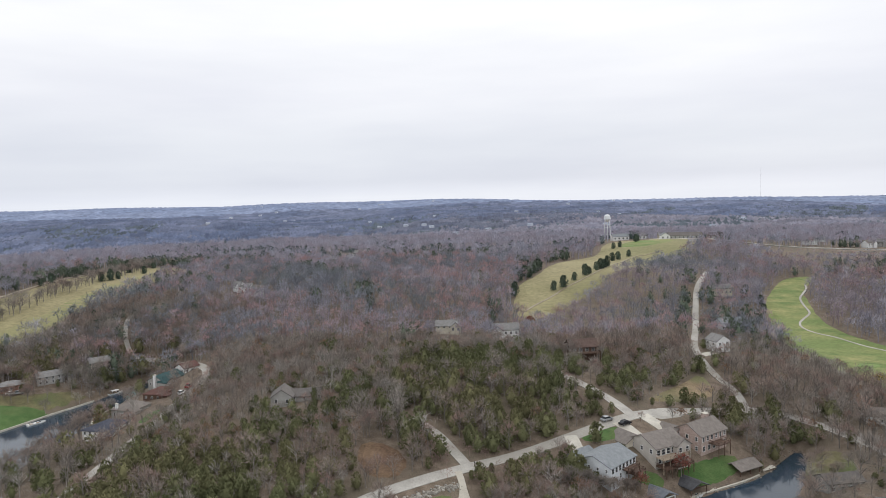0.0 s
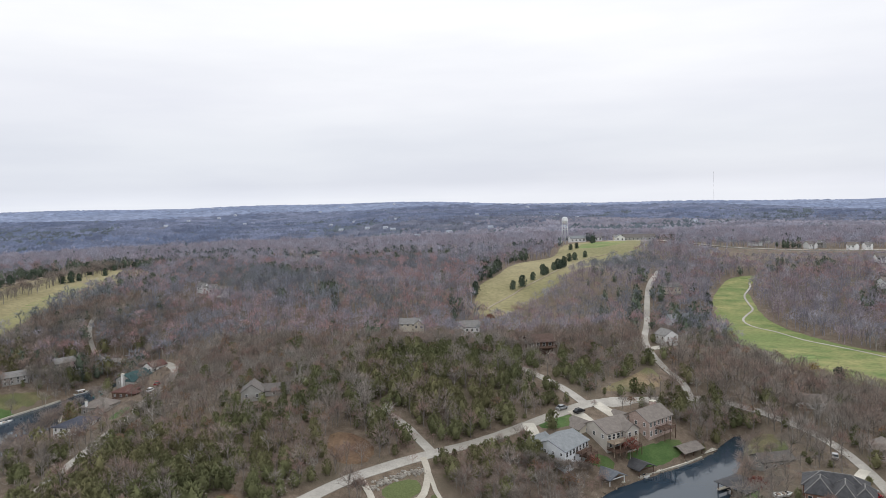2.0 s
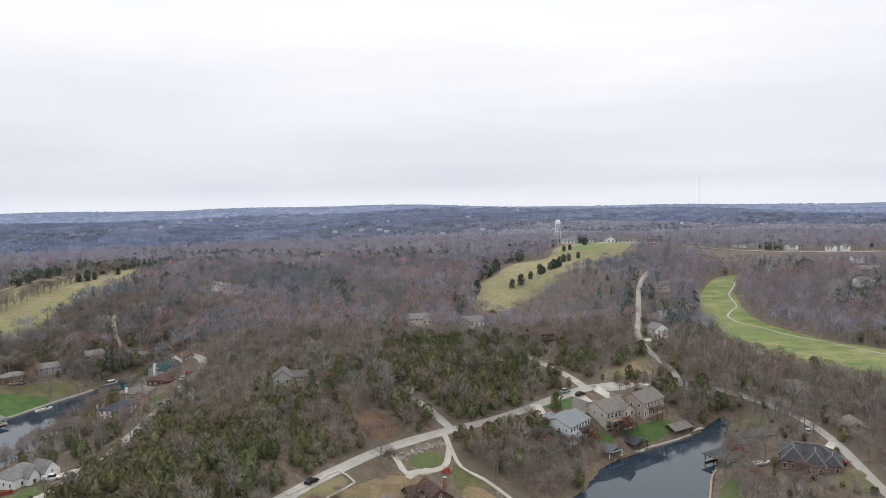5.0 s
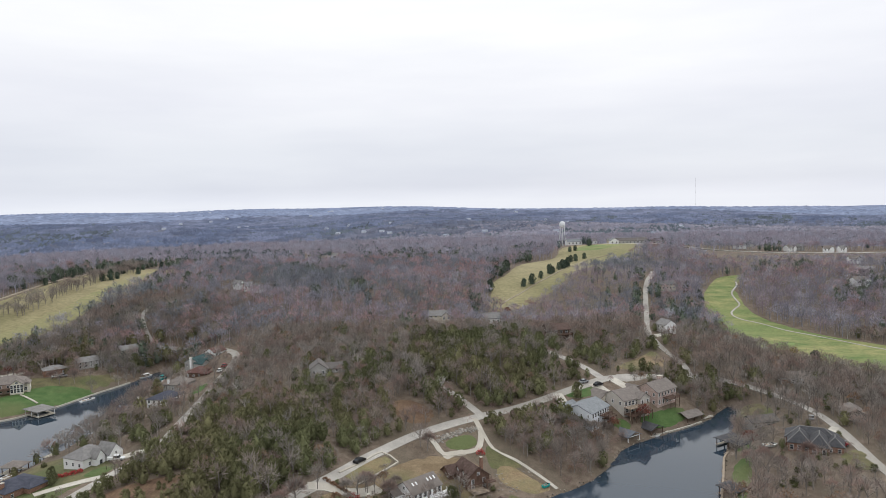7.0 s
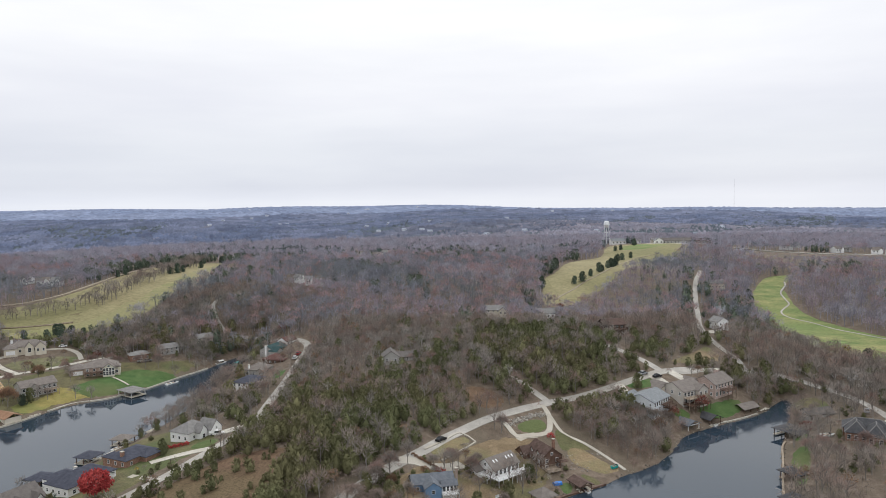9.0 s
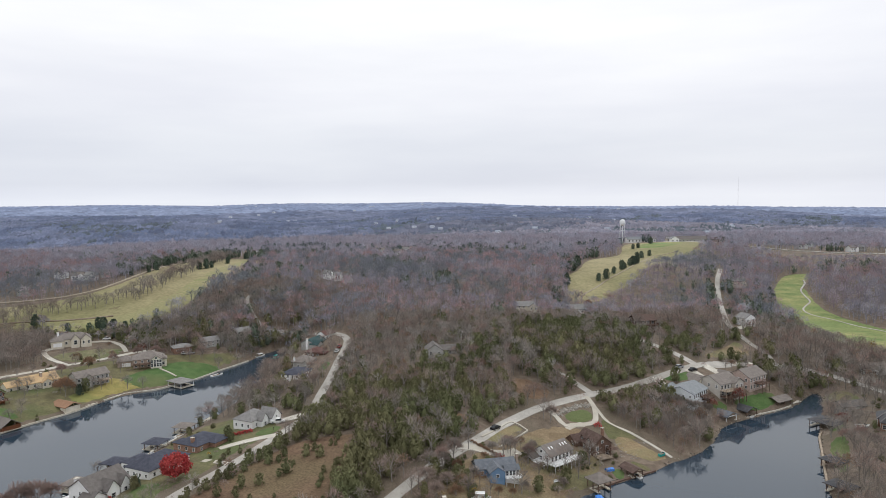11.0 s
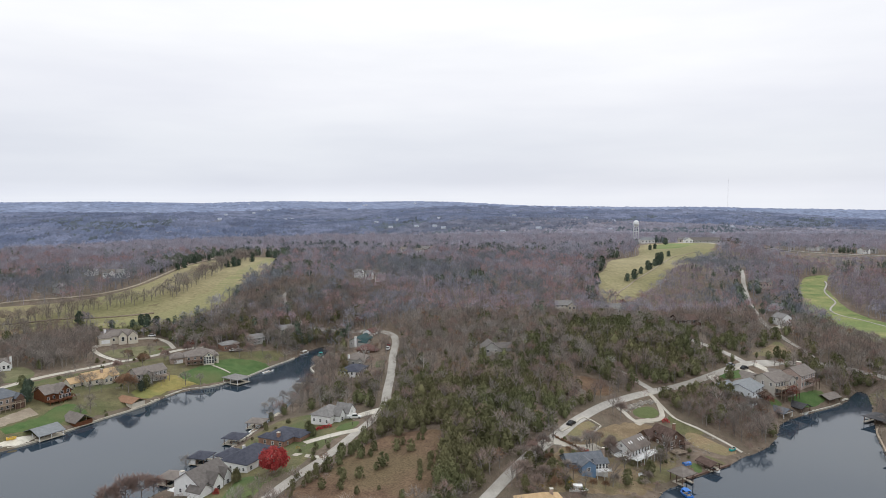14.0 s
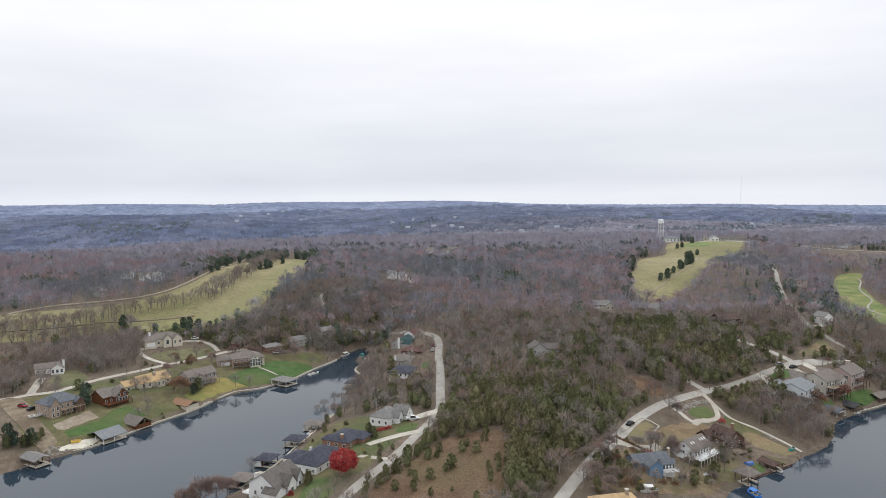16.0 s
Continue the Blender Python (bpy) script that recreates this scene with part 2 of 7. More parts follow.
HAZE_RIDGE = woods("hazed_far_ridges", (0.205, 0.244, 0.350), (0.240, 0.280, 0.392), (0.180, 0.220, 0.326), 0.04, 0.6, 0.006)
# hillside and upland twig colours are lifted and blued to imitate haze
MID_HAZE_TWIG = woods("hazed_hillside_twigs", (0.272, 0.260, 0.303), (0.394, 0.381, 0.439), (0.362, 0.294, 0.322))
BACK_HAZE_TWIG = woods("hazed_upland_twigs", (0.354, 0.347, 0.419), (0.447, 0.438, 0.522), (0.411, 0.367, 0.419))
MID_HAZE_DARK = woods("hazed_dark_twigs", (0.206, 0.212, 0.244), (0.292, 0.299, 0.344), (0.226, 0.241, 0.257))
BACK_HAZE_RED = woods("hazed_upland_russet", (0.409, 0.351, 0.409), (0.498, 0.433, 0.503), (0.420, 0.367, 0.436))
BACK_HAZE_PINE = woods("hazed_upland_evergreens", (0.081, 0.105, 0.099), (0.124, 0.149, 0.140), (0.102, 0.127, 0.124), 0.1)
MID_HAZE_RED = woods("hazed_hillside_russet", (0.354, 0.246, 0.254), (0.464, 0.331, 0.340), (0.431, 0.269, 0.263))
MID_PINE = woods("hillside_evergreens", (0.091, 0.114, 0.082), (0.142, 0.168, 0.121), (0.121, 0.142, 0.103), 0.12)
# evergreen greyed and blued with painted haze
FAR_HAZE_PINE = woods("distant_evergreens", (0.080, 0.100, 0.120), (0.108, 0.130, 0.150), (0.092, 0.112, 0.136), 0.06, 0.5, 0.03)
ROOF_GREY = roofing("grey_shingles", (0.195, 0.188, 0.180), (0.275, 0.266, 0.256))
ROOF_BROWN = roofing("taupe_shingles", (0.180, 0.157, 0.140), (0.245, 0.216, 0.194))
ROOF_BLUE = roofing("slate_blue_shingles", (0.052, 0.056, 0.076), (0.085, 0.09, 0.115))
ROOF_CHARCOAL = roofing("charcoal_shingles", (0.060, 0.060, 0.064), (0.098, 0.098, 0.104))
ROOF_SLATE = roofing("blue_grey_shingles", (0.20, 0.215, 0.225), (0.27, 0.285, 0.295))
ROOF_STEEL = roofing("steel_grey_shingles", (0.125, 0.137, 0.155), (0.178, 0.192, 0.212))
ROOF_TAUPE = roofing("dark_taupe_shingles", (0.130, 0.117, 0.108), (0.185, 0.168, 0.156))
ROOF_TAN = roofing("tan_shingles", (0.50, 0.345, 0.19), (0.60, 0.43, 0.25))
ROOF_RUST = roofing("rust_brown_shingles", (0.27, 0.155, 0.095), (0.36, 0.215, 0.135))
ROOF_DARK = roofing("dark_brown_shingles", (0.085, 0.055, 0.045), (0.14, 0.095, 0.08))
ROOF_RED = roofing("red_brown_shingles", (0.105, 0.055, 0.048), (0.155, 0.082, 0.070))
ROOF_TEAL = roofing("teal_metal_sheets", (0.032, 0.066, 0.068), (0.052, 0.096, 0.098))
WHITE = siding("white_siding", (0.80, 0.80, 0.79), (0.87, 0.87, 0.86))
PALE_BLUE = siding("pale_blue_siding", (0.70, 0.725, 0.755), (0.77, 0.79, 0.81))
BLUE = siding("blue_siding", (0.14, 0.24, 0.38), (0.19, 0.30, 0.45))
GREY_SIDE = siding("grey_siding", (0.36, 0.35, 0.33), (0.44, 0.43, 0.41))
GREIGE = siding("greige_siding", (0.47, 0.435, 0.39), (0.55, 0.515, 0.465))
CREAM = siding("cream_siding", (0.62, 0.57, 0.47), (0.70, 0.65, 0.55))
# walls and roofs of far houses, greyed and blued with painted haze
HAZE_WHITE = siding("hazed_white_walls", (0.62, 0.65, 0.72), (0.70, 0.73, 0.79))
HAZE_ROOF = roofing("hazed_grey_roofs", (0.33, 0.36, 0.43), (0.40, 0.43, 0.50))
BRICK = paint("buff_brick", (0.34, 0.26, 0.21), (0.44, 0.35, 0.285), 1.5, 0.9, 0.25)
PINK_BRICK = paint("pink_brick", (0.42, 0.325, 0.285), (0.52, 0.41, 0.365), 1.5, 0.9, 0.2)
BRICK_RED = paint("brown_brick", (0.24, 0.14, 0.10), (0.33, 0.20, 0.15), 1.5, 0.9, 0.25)
LOG = paint("orange_logs", (0.120, 0.046, 0.022), (0.190, 0.074, 0.033), 0.7, 0.6, 0.2, stretch=(1, 1, 6))
DARK_WOOD = paint("dark_stained_wood", (0.10, 0.062, 0.045), (0.16, 0.10, 0.075), 0.8, 0.7, 0.25)
DECK = paint("weathered_deck", (0.30, 0.24, 0.18), (0.42, 0.34, 0.26), 0.9, 0.85, 0.2)
PLANK = paint("pale_dock_planks", (0.46, 0.42, 0.34), (0.58, 0.53, 0.44), 0.8, 0.85, 0.2)
TRIM = paint("white_trim", (0.82, 0.82, 0.81), (0.88, 0.88, 0.87), 1.0, 0.5, 0.03)
DARK_METAL = paint("dark_metal", (0.03, 0.03, 0.03), (0.06, 0.06, 0.06), 2, 0.5)
STEEL = paint("white_steel", (0.70, 0.72, 0.74), (0.80, 0.81, 0.82), 0.4, 0.45, 0.05)
TYRE = paint("rubber", (0.02, 0.02, 0.02), (0.03, 0.03, 0.03), 3, 0.9)
CAR_SILVER = paint("silver_car_paint", (0.42, 0.43, 0.44), (0.46, 0.47, 0.48), 1, 0.25, metal=0.3)
CAR_BLACK = paint("black_car_paint", (0.02, 0.02, 0.022), (0.03, 0.03, 0.032), 1, 0.2)
CAR_RED = paint("red_car_paint", (0.270, 0.025, 0.030), (0.300, 0.032, 0.038), 1, 0.25)
CAR_WHITE = paint("white_car_paint", (0.74, 0.74, 0.73), (0.8, 0.8, 0.79), 1, 0.3)
BOAT_WHITE = paint("white_gelcoat", (0.74, 0.74, 0.72), (0.82, 0.82, 0.8), 0.8, 0.3, 0.04)
TEAL = paint("teal_plastic", (0.02, 0.30, 0.28), (0.03, 0.36, 0.33), 1, 0.4)
TARP = paint("blue_tarp", (0.02, 0.16, 0.55), (0.04, 0.22, 0.65), 1.5, 0.5, 0.1)
YELLOW = paint("yellow_plastic", (0.75, 0.48, 0.08), (0.8, 0.55, 0.12), 1, 0.5)
GLASS = bpy.data.materials.new("window_glass")
GLASS.use_nodes = True
g_in = GLASS.node_tree.nodes["Principled BSDF"].inputs
g_in["Base Color"].default_value, g_in["Roughness"].default_value = (0.035, 0.04, 0.045, 1), 0.06
WATER = bpy.data.materials.new("lake_water")
WATER.use_nodes = True
n, l = WATER.node_tree.nodes, WATER.node_tree.links
b = n["Principled BSDF"]
b.inputs["Base Color"].default_value, b.inputs["Roughness"].default_value, b.inputs["IOR"].default_value = (0.031, 0.049, 0.070, 1), 0.04, 1.42
geo, t1, t2, bp = n.new("ShaderNodeNewGeometry"), n.new("ShaderNodeTexNoise"), n.new("ShaderNodeTexNoise"), n.new("ShaderNodeBump")
t1.inputs["Scale"].default_value, t1.inputs["Detail"].default_value = 0.9, 3
l.new(geo.outputs["Position"], t1.inputs["Vector"])
l.new(t1.outputs["Fac"], bp.inputs["Height"])
bp.inputs["Strength"].default_value, bp.inputs["Distance"].default_value = 0.10, 0.04
l.new(bp.outputs[0], b.inputs["Normal"])


# ---- mesh helpers ----
class Shape:
    """Corners and faces that become one mesh."""

    def __init__(self):
        self.v, self.f = [], []

    def add(self, verts, faces):
        k = len(self.v)
        self.v += [tuple(p) for p in verts]
        self.f += [tuple(i + k for i in q) for q in faces]
        return self

    def box(self, x0, y0, z0, x1, y1, z1, m=None):
        p = [Vector(c) for c in ((x0, y0, z0), (x1, y0, z0), (x1, y1, z0), (x0, y1, z0), (x0, y0, z1), (x1, y0, z1), (x1, y1, z1), (x0, y1, z1))]
        if m:
            p = [m @ c for c in p]
        return self.add(p, [(3, 2, 1, 0), (4, 5, 6, 7), (0, 1, 5, 4), (1, 2, 6, 5), (2, 3, 7, 6), (3, 0, 4, 7)])

    def prism(self, poly, a, b, axis="x"):
        """A flat outline drawn out from a to b along an axis; outline in the other two axes."""
        n = len(poly)
        put = (lambda s, p, q: (s, p, q)) if axis == "x" else ((lambda s, p, q: (p, s, q)) if axis == "y" else (lambda s, p, q: (p, q, s)))
        verts = [put(a, *c) for c in poly] + [put(b, *c) for c in poly]
        faces = [tuple(range(n)), tuple(range(2 * n - 1, n - 1, -1))] + [(i, i + n, (i + 1) % n + n, (i + 1) % n) for i in range(n)]
        return self.add(verts, faces)

    def rod(self, a, b, r0, r1=None, n=6):
        a, b, r1 = Vector(a), Vector(b), r0 if r1 is None else r1
        d = (b - a).normalized()
        s = d.cross(Vector((0, 0, 1)) if abs(d.z) < 0.9 else Vector((1, 0, 0))).normalized()
        u = s.cross(d)
        ring = [math.cos(2 * math.pi * i / n) * s + math.sin(2 * math.pi * i / n) * u for i in range(n)]
        return self.add([a + r0 * c for c in ring] + [b + r1 * c for c in ring],
                        [tuple(range(n)), tuple(range(2 * n - 1, n - 1, -1))] + [(i, (i + 1) % n, (i + 1) % n + n, i + n) for i in range(n)])

    def turned(self, profile, n=16, centre=(0, 0)):
        """A profile of (radius, z) turned round the z axis."""
        k = len(profile)
        verts = [(centre[0] + r * math.cos(2 * math.pi * i / n), centre[1] + r * math.sin(2 * math.pi * i / n), z) for i in range(n) for r, z in profile]
        faces = [(i * k + j, (i + 1) % n * k + j, (i + 1) % n * k + j + 1, i * k + j + 1) for i in range(n) for j in range(k - 1)]
        return self.add(verts, faces)

    def mesh(self, name, material):
        me = bpy.data.meshes.new(name)
        me.from_pydata(self.v, [], self.f)
        bm = bmesh.new()
        bm.from_mesh(me)
        bmesh.ops.recalc_face_normals(bm, faces=bm.faces)
        bm.to_mesh(me)
        bm.free()
        me.materials.append(material)
        return me


def part(name, shape, material, parent, label="", m=None):
    """One mesh object under a thing or a part. shape: a Shape or a mesh to share."""
    me = shape.mesh(name, material) if isinstance(shape, Shape) else shape
    ob = new(name, me)
    ob.parent = parent
    if m is not None:
        ob.matrix_basis = m
    return tagged(ob, label)


def base(name, x, y, z, turn, label, category, group=""):
    ob = new(name)
    ob.empty_display_size = 0.5
    ob.matrix_basis = pose(x, y, z, 0, 0, turn)
    return tagged(ob, label, category, group)


def gz(x, y):
    return float(ground_z(x, y))


def bulk(name, verts, tris, mats, index=None):
    """A large mesh from arrays of corners and triangles."""
    me = bpy.data.meshes.new(name)
    me.vertices.add(len(verts))
    me.vertices.foreach_set("co", np.asarray(verts, np.float32).ravel())
    me.loops.add(3 * len(tris))
    me.loops.foreach_set("vertex_index", np.asarray(tris, np.int32).ravel())
    me.polygons.add(len(tris))
    me.polygons.foreach_set("loop_start", np.arange(0, 3 * len(tris), 3, dtype=np.int32))
    for m in mats:
        me.materials.append(m)
    if index is not None:
        me.polygons.foreach_set("material_index", np.asarray(index, np.int32))
    me.update(calc_edges=True)
    me.validate()
    return new(name, me)


def setting(name, me, label="", kind="structure"):
    return tagged(new(name, me), label, kind=kind)


def spline(points, step=3.0):
    """A smooth line through points, as rows of x, y at even steps."""
    p = np.array(points, float)
    p = np.vstack([2 * p[0] - p[1], p, 2 * p[-1] - p[-2]])
    out = []
    for a, b, c, d in zip(p[:-3], p[1:-2], p[2:-1], p[3:]):
        for k in np.arange(0, 1, 1 / max(2, int(np.hypot(*(c - b)) / step))):
            out.append(0.5 * (2 * b + (c - a) * k + (2 * a - 5 * b + 4 * c - d) * k * k + (3 * b - a - 3 * c + d) * k**3))
    return np.array(out + [p[-2]])


def ribbon(name, points, width, up, material, label, across=4, edge=0.06, rough=0.0):
    """A road laid on the ground, with a thickness."""
    line = spline(points)
    way = np.gradient(line, axis=0)
    side = np.stack([way[:, 1], -way[:, 0]], 1) / np.hypot(way[:, 0], way[:, 1])[:, None]
    rnd = np.random.RandomState(len(points) + int(width * 10))
    wide = 1 + rough * rnd.uniform(-1, 1, len(line))[:, None]
    rows = [line + side * wide * width * (k / across - 0.5) for k in range(across + 1)]
    s = Shape()
    xy = np.stack(rows, 1)
    z = ground_z(xy[..., 0], xy[..., 1]) + up
    n, k = xy.shape[:2]
    verts = [(*xy[i, j], z[i, j]) for i in range(n) for j in range(k)]
    faces = [(i * k + j, i * k + j + 1, (i + 1) * k + j + 1, (i + 1) * k + j) for i in range(n - 1) for j in range(k - 1)]
    s.add(verts, faces)
    low = [(*xy[i, j], z[i, j] - up - 0.3) for i in range(n) for j in (0, k - 1)]
    b0 = len(s.v)
    s.v += low
    for i in range(n - 1):
        s.f += [(i * k, (i + 1) * k, b0 + 2 * i + 2, b0 + 2 * i), (i * k + k - 1, b0 + 2 * i + 1, b0 + 2 * i + 3, (i + 1) * k + k - 1)]
    return setting(name, s.mesh(name, material), label), line


def patch(name, outline, up, material, label, cell=3.0, smooth=2):
    """A lawn or yard that follows the ground inside an outline."""
    edge = round_off(outline, smooth)
    wob = np.random.RandomState(len(outline))
    edge = edge + wob.uniform(-0.06, 0.06, edge.shape) * cell
    dense = []
    for a, b in zip(edge, np.roll(edge, -1, 0)):
        k = max(1, int(np.hypot(*(b - a)) / cell))
        dense += [a + (b - a) * i / k for i in range(k)]
    dense = np.array(dense)
    lo, hi = dense.min(0), dense.max(0)
    gx, gy = np.meshgrid(np.arange(lo[0], hi[0], cell), np.arange(lo[1], hi[1], cell))
    inner = np.stack([gx.ravel(), gy.ravel()], 1)
    inner = inner[from_edge(dense, inner[:, 0], inner[:, 1]) < -0.5 * cell]
    pts = np.vstack([dense, inner])
    nd = len(dense)
    out = delaunay_2d_cdt([Vector(p) for p in pts], [(i, (i + 1) % nd) for i in range(nd)], [list(range(nd))], 1, 1e-4)
    co = np.array([tuple(p) for p in out[0]])
    inside = np.clip(-from_edge(dense, co[:, 0], co[:, 1]) / (0.4 * cell), 0, 1)
    z = ground_z(co[:, 0], co[:, 1]) + up * inside - 0.06 * (1 - inside)  # the edge sinks into the ground
    me = bpy.data.meshes.new(name)
    me.from_pydata([(x, y, h) for (x, y), h in zip(co, z)], [], [tuple(f) for f in out[2]])
    me.materials.append(material)
    return setting(name, me, label), dense


# ---- lie of the land ----
LEFT_COVE = [(-235, 60), (-205, 190), (-163, 247), (-154, 261), (-144, 273), (-135, 290), (-128, 306), (-119, 322), (-114, 338), (-108, 352), (-97, 357),
             (-84, 375), (-75, 400), (-67, 418), (-60, 446), (-53, 458), (-48, 450), (-49, 418), (-52, 397), (-47, 385), (-50, 361), (-47, 335),
             (-52, 309), (-57, 287), (-60, 271), (-64, 251), (-71, 232), (-80, 212), (-72, 165), (-40, 120), (0, 60)]
RIGHT_COVE = [(40, 90), (72, 165), (84, 205), (92, 224), (106, 235), (118, 243), (128, 249), (136, 257), (148, 264), (157, 275), (163, 285), (168, 294),
              (178, 302), (190, 309), (214, 323), (222, 333), (230, 342), (234, 344), (233, 336), (227, 323), (216, 306), (202, 281), (194, 265),
              (187, 250), (180, 235), (173, 215), (166, 150), (185, 60)]
SOUTH_BASIN = [(-235, 60), (0, 62), (42, 92), (185, 62), (150, -120), (-250, -140)]


def round_off(pts, times=2):
    p = np.array(pts, float)
    for _ in range(times):
        n = np.roll(p, -1, 0)
        p = np.stack([0.75 * p + 0.25 * n, 0.25 * p + 0.75 * n], 1).reshape(-1, 2)
    return p


COVES = [round_off(c) for c in (LEFT_COVE, RIGHT_COVE, SOUTH_BASIN)]


def from_edge(poly, x, y):
    """Distance from a closed outline, negative inside it."""
    x, y = np.asarray(x, float), np.asarray(y, float)
    best, inside = np.full(x.shape, 1e9), np.zeros(x.shape, bool)
    for (ax, ay), (bx, by) in zip(poly, np.roll(poly, -1, 0)):
        dx, dy = bx - ax, by - ay
        k = np.clip(((x - ax) * dx + (y - ay) * dy) / (dx * dx + dy * dy + 1e-9), 0, 1)
        best = np.minimum(best, np.hypot(x - ax - k * dx, y - ay - k * dy))
        if dy:
            inside ^= ((ay > y) != (by > y)) & (x < ax + dx * (y - ay) / dy)
    return np.where(inside, -best, best)


def from_shore(x, y):
    return np.minimum.reduce([from_edge(c, x, y) for c in COVES])


def ease(a, b, v):
    k = np.clip((v - a) / (b - a), 0, 1)
    return k * k * (3 - 2 * k)


HILLS = [(-200, 340, 55, 1.3), (-150, 420, 60, -2.0), (-100, 500, 70, 3.0), (-190, 520, 80, 4.9), (-120, 620, 90, -0.6), (-10, 420, 55, 6.4), (0, 300, 45, 1.0), (-30, 240, 40, 0.5), (45, 250, 40, 6.9), (50, 345, 60, 10.1), (100, 300, 35, 3.5), (110, 250, 40, -4.9), (120, 390, 55, 15.6), (175, 350, 45, 6.4), (170, 300, 40, 2.3), (225, 420, 55, 10.6), (300, 480, 55, -1.5), (240, 560, 60, 10.2), (300, 580, 70, -5.9), (235, 680, 90, -1.1), (310, 770, 110, 7.9), (250, 320, 60, 1.2), (-300, 420, 90, 15.2), (60, 500, 80, 10.7)]


def land(x, y):
    """Height of the hills, before the coves are cut into them."""
    x, y = np.asarray(x, float), np.asarray(y, float)
    h = 7 + 30 * ease(380, 640, y)
    for cx, cy, r, up in HILLS:
        h = h + up * np.exp(-((x - cx) ** 2 + (y - cy) ** 2) / (r * r))
    return h


def ground_z(x, y):
    x, y = np.asarray(x, float), np.asarray(y, float)
    sd = from_shore(x, y)
    near = np.maximum(land(x, y), 2.0)
    far = ease(900, 1700, np.hypot(x - 40, y))
    roll = 5 * np.sin(x / 173 + 1.3 * np.sin(y / 310)) + 6 * np.sin(y / 205 + x / 540) + 7 * np.sin(x / 420 - y / 380 + 1.0)
    away = 36 + 0.0068 * np.maximum(np.hypot(x, y) - 1300, 0) + roll * (0.75 + 0.85 * ease(1050, 1500, np.hypot(x, y)) * (1 - ease(2500, 3400, np.hypot(x, y)))) - 24 * ease(-300, 2300, x) - 0.0068 * x * ease(1500, 4000, np.hypot(x, y)) - 22 * ease(4550, 4950, np.hypot(x, y)) - 26 * np.exp(-(((x + 520) / 420) ** 2 + ((y - 1250) / 330) ** 2))
    hill = near * (1 - far) + away * far
    # the plateau breaks off into a broad valley to the north-west
    brink = np.interp(x, [-2500, -900, -520, -420, -300, -150, 60, 300, 700], [500, 520, 640, 760, 890, 985, 1120, 1330, 1700])
    hill = hill - 46 * ease(0, 190, y - brink) * (1 - ease(400, 1900, y - brink)) * ease(120, -420, x)
    dry = 0.55 + (hill - 0.55) * (1 - np.exp(-np.maximum(sd - 2, 0) / 16.0))
    wet = np.maximum(sd * 0.5, -2.5)
    k = ease(-1.0, 1.2, sd)
    return wet * (1 - k) + dry * k


# ---- ground, lake, roads ----
def stretched(lo, hi, step, lo_end, hi_end, grow=1.07):
    mid = list(np.arange(lo, hi + step, step))
    left, right, s = [lo], [mid[-1]], step
    while left[-1] > lo_end:
        s *= grow
        left.append(left[-1] - s)
    s = step
    while right[-1] < hi_end:
        s *= grow
        right.append(right[-1] + s)
    return np.array(left[:0:-1] + mid + right[1:])


GX, GY = stretched(-290, 400, 3.5, -4900, 4900, 1.09), stretched(190, 800, 3.5, -900, 4950, 1.09)
mx, my = np.meshgrid(GX, GY)
mz = ground_z(mx, my)
rows, cols = mx.shape
idx = np.arange(rows * cols).reshape(rows, cols)
quads = np.stack([idx[:-1, :-1], idx[:-1, 1:], idx[1:, 1:], idx[1:, :-1]], -1).reshape(-1, 4)
tris = np.vstack([quads[:, [0, 1, 2]], quads[:, [0, 2, 3]]])
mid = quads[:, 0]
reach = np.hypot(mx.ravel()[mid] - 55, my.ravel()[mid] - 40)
# beyond 900 m the ground takes the haze-tinted wood colours, band by band
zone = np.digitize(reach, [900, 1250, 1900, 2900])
ground = bulk("ground", np.stack([mx, my, mz], -1).reshape(-1, 3), tris, [LITTER, FAR_HAZE_WOOD, FAR_HAZE_BLUE, HAZE_WOOD, HAZE_RIDGE], np.concatenate([zone, zone]))
tagged(ground, "rolling ground under brown fallen leaves", kind="structure")
ground.data.shade_smooth()

s = Shape().add([(-420, -400, 0), (420, -400, 0), (420, 470, 0), (-420, 470, 0)], [(0, 1, 2, 3)])
setting("water", s.mesh("water", WATER), "calm grey-blue lake water in two coves")

ROADS = []


def road(name, points, width, up, material, label, rough=0.02):
    ob, line = ribbon(name, points, width, up, material, label, rough=rough)
    ROADS.append((line, width))
    return ob


road("road_1", [(20, 180), (30, 196), (36, 206), (42, 216), (49, 227), (55, 236), (64, 250), (75, 269), (88, 284), (102, 294), (115, 302), (130, 311), (148, 323), (165, 334),
                (176, 341), (188, 346), (203, 353), (222, 362)], 4.1, 0.16, ROAD, "pale chip-sealed lane curving past the lake lots")
road("road_2", [(222, 362), (223, 374), (220, 389), (220, 410), (224, 430), (236, 465), (247, 500), (259, 535), (274, 570), (288, 604)], 3.3, 0.22, ROAD, "pale lane climbing the wooded hill")
road("road_3", [(174, 340), (168, 351), (160, 363), (151, 376)], 4.2, 0.18, ROAD, "pale side lane going up into the woods")
road("road_4", [(116, 303), (111, 312), (106, 321), (97, 332)], 3.6, 0.18, ROAD, "pale side lane between bare trees")
road("road_5", [(-40, 180), (-34, 200), (-31, 210), (-27, 221), (-21, 234), (-16, 246), (-11, 260), (-6, 273), (-2, 289), (-2, 309), (-2, 338), (-3, 372), (-3, 398), (-6, 412),
                (-14, 424), (-28, 440)], 4.1, 0.18, ROAD, "pale lane behind the lake houses")
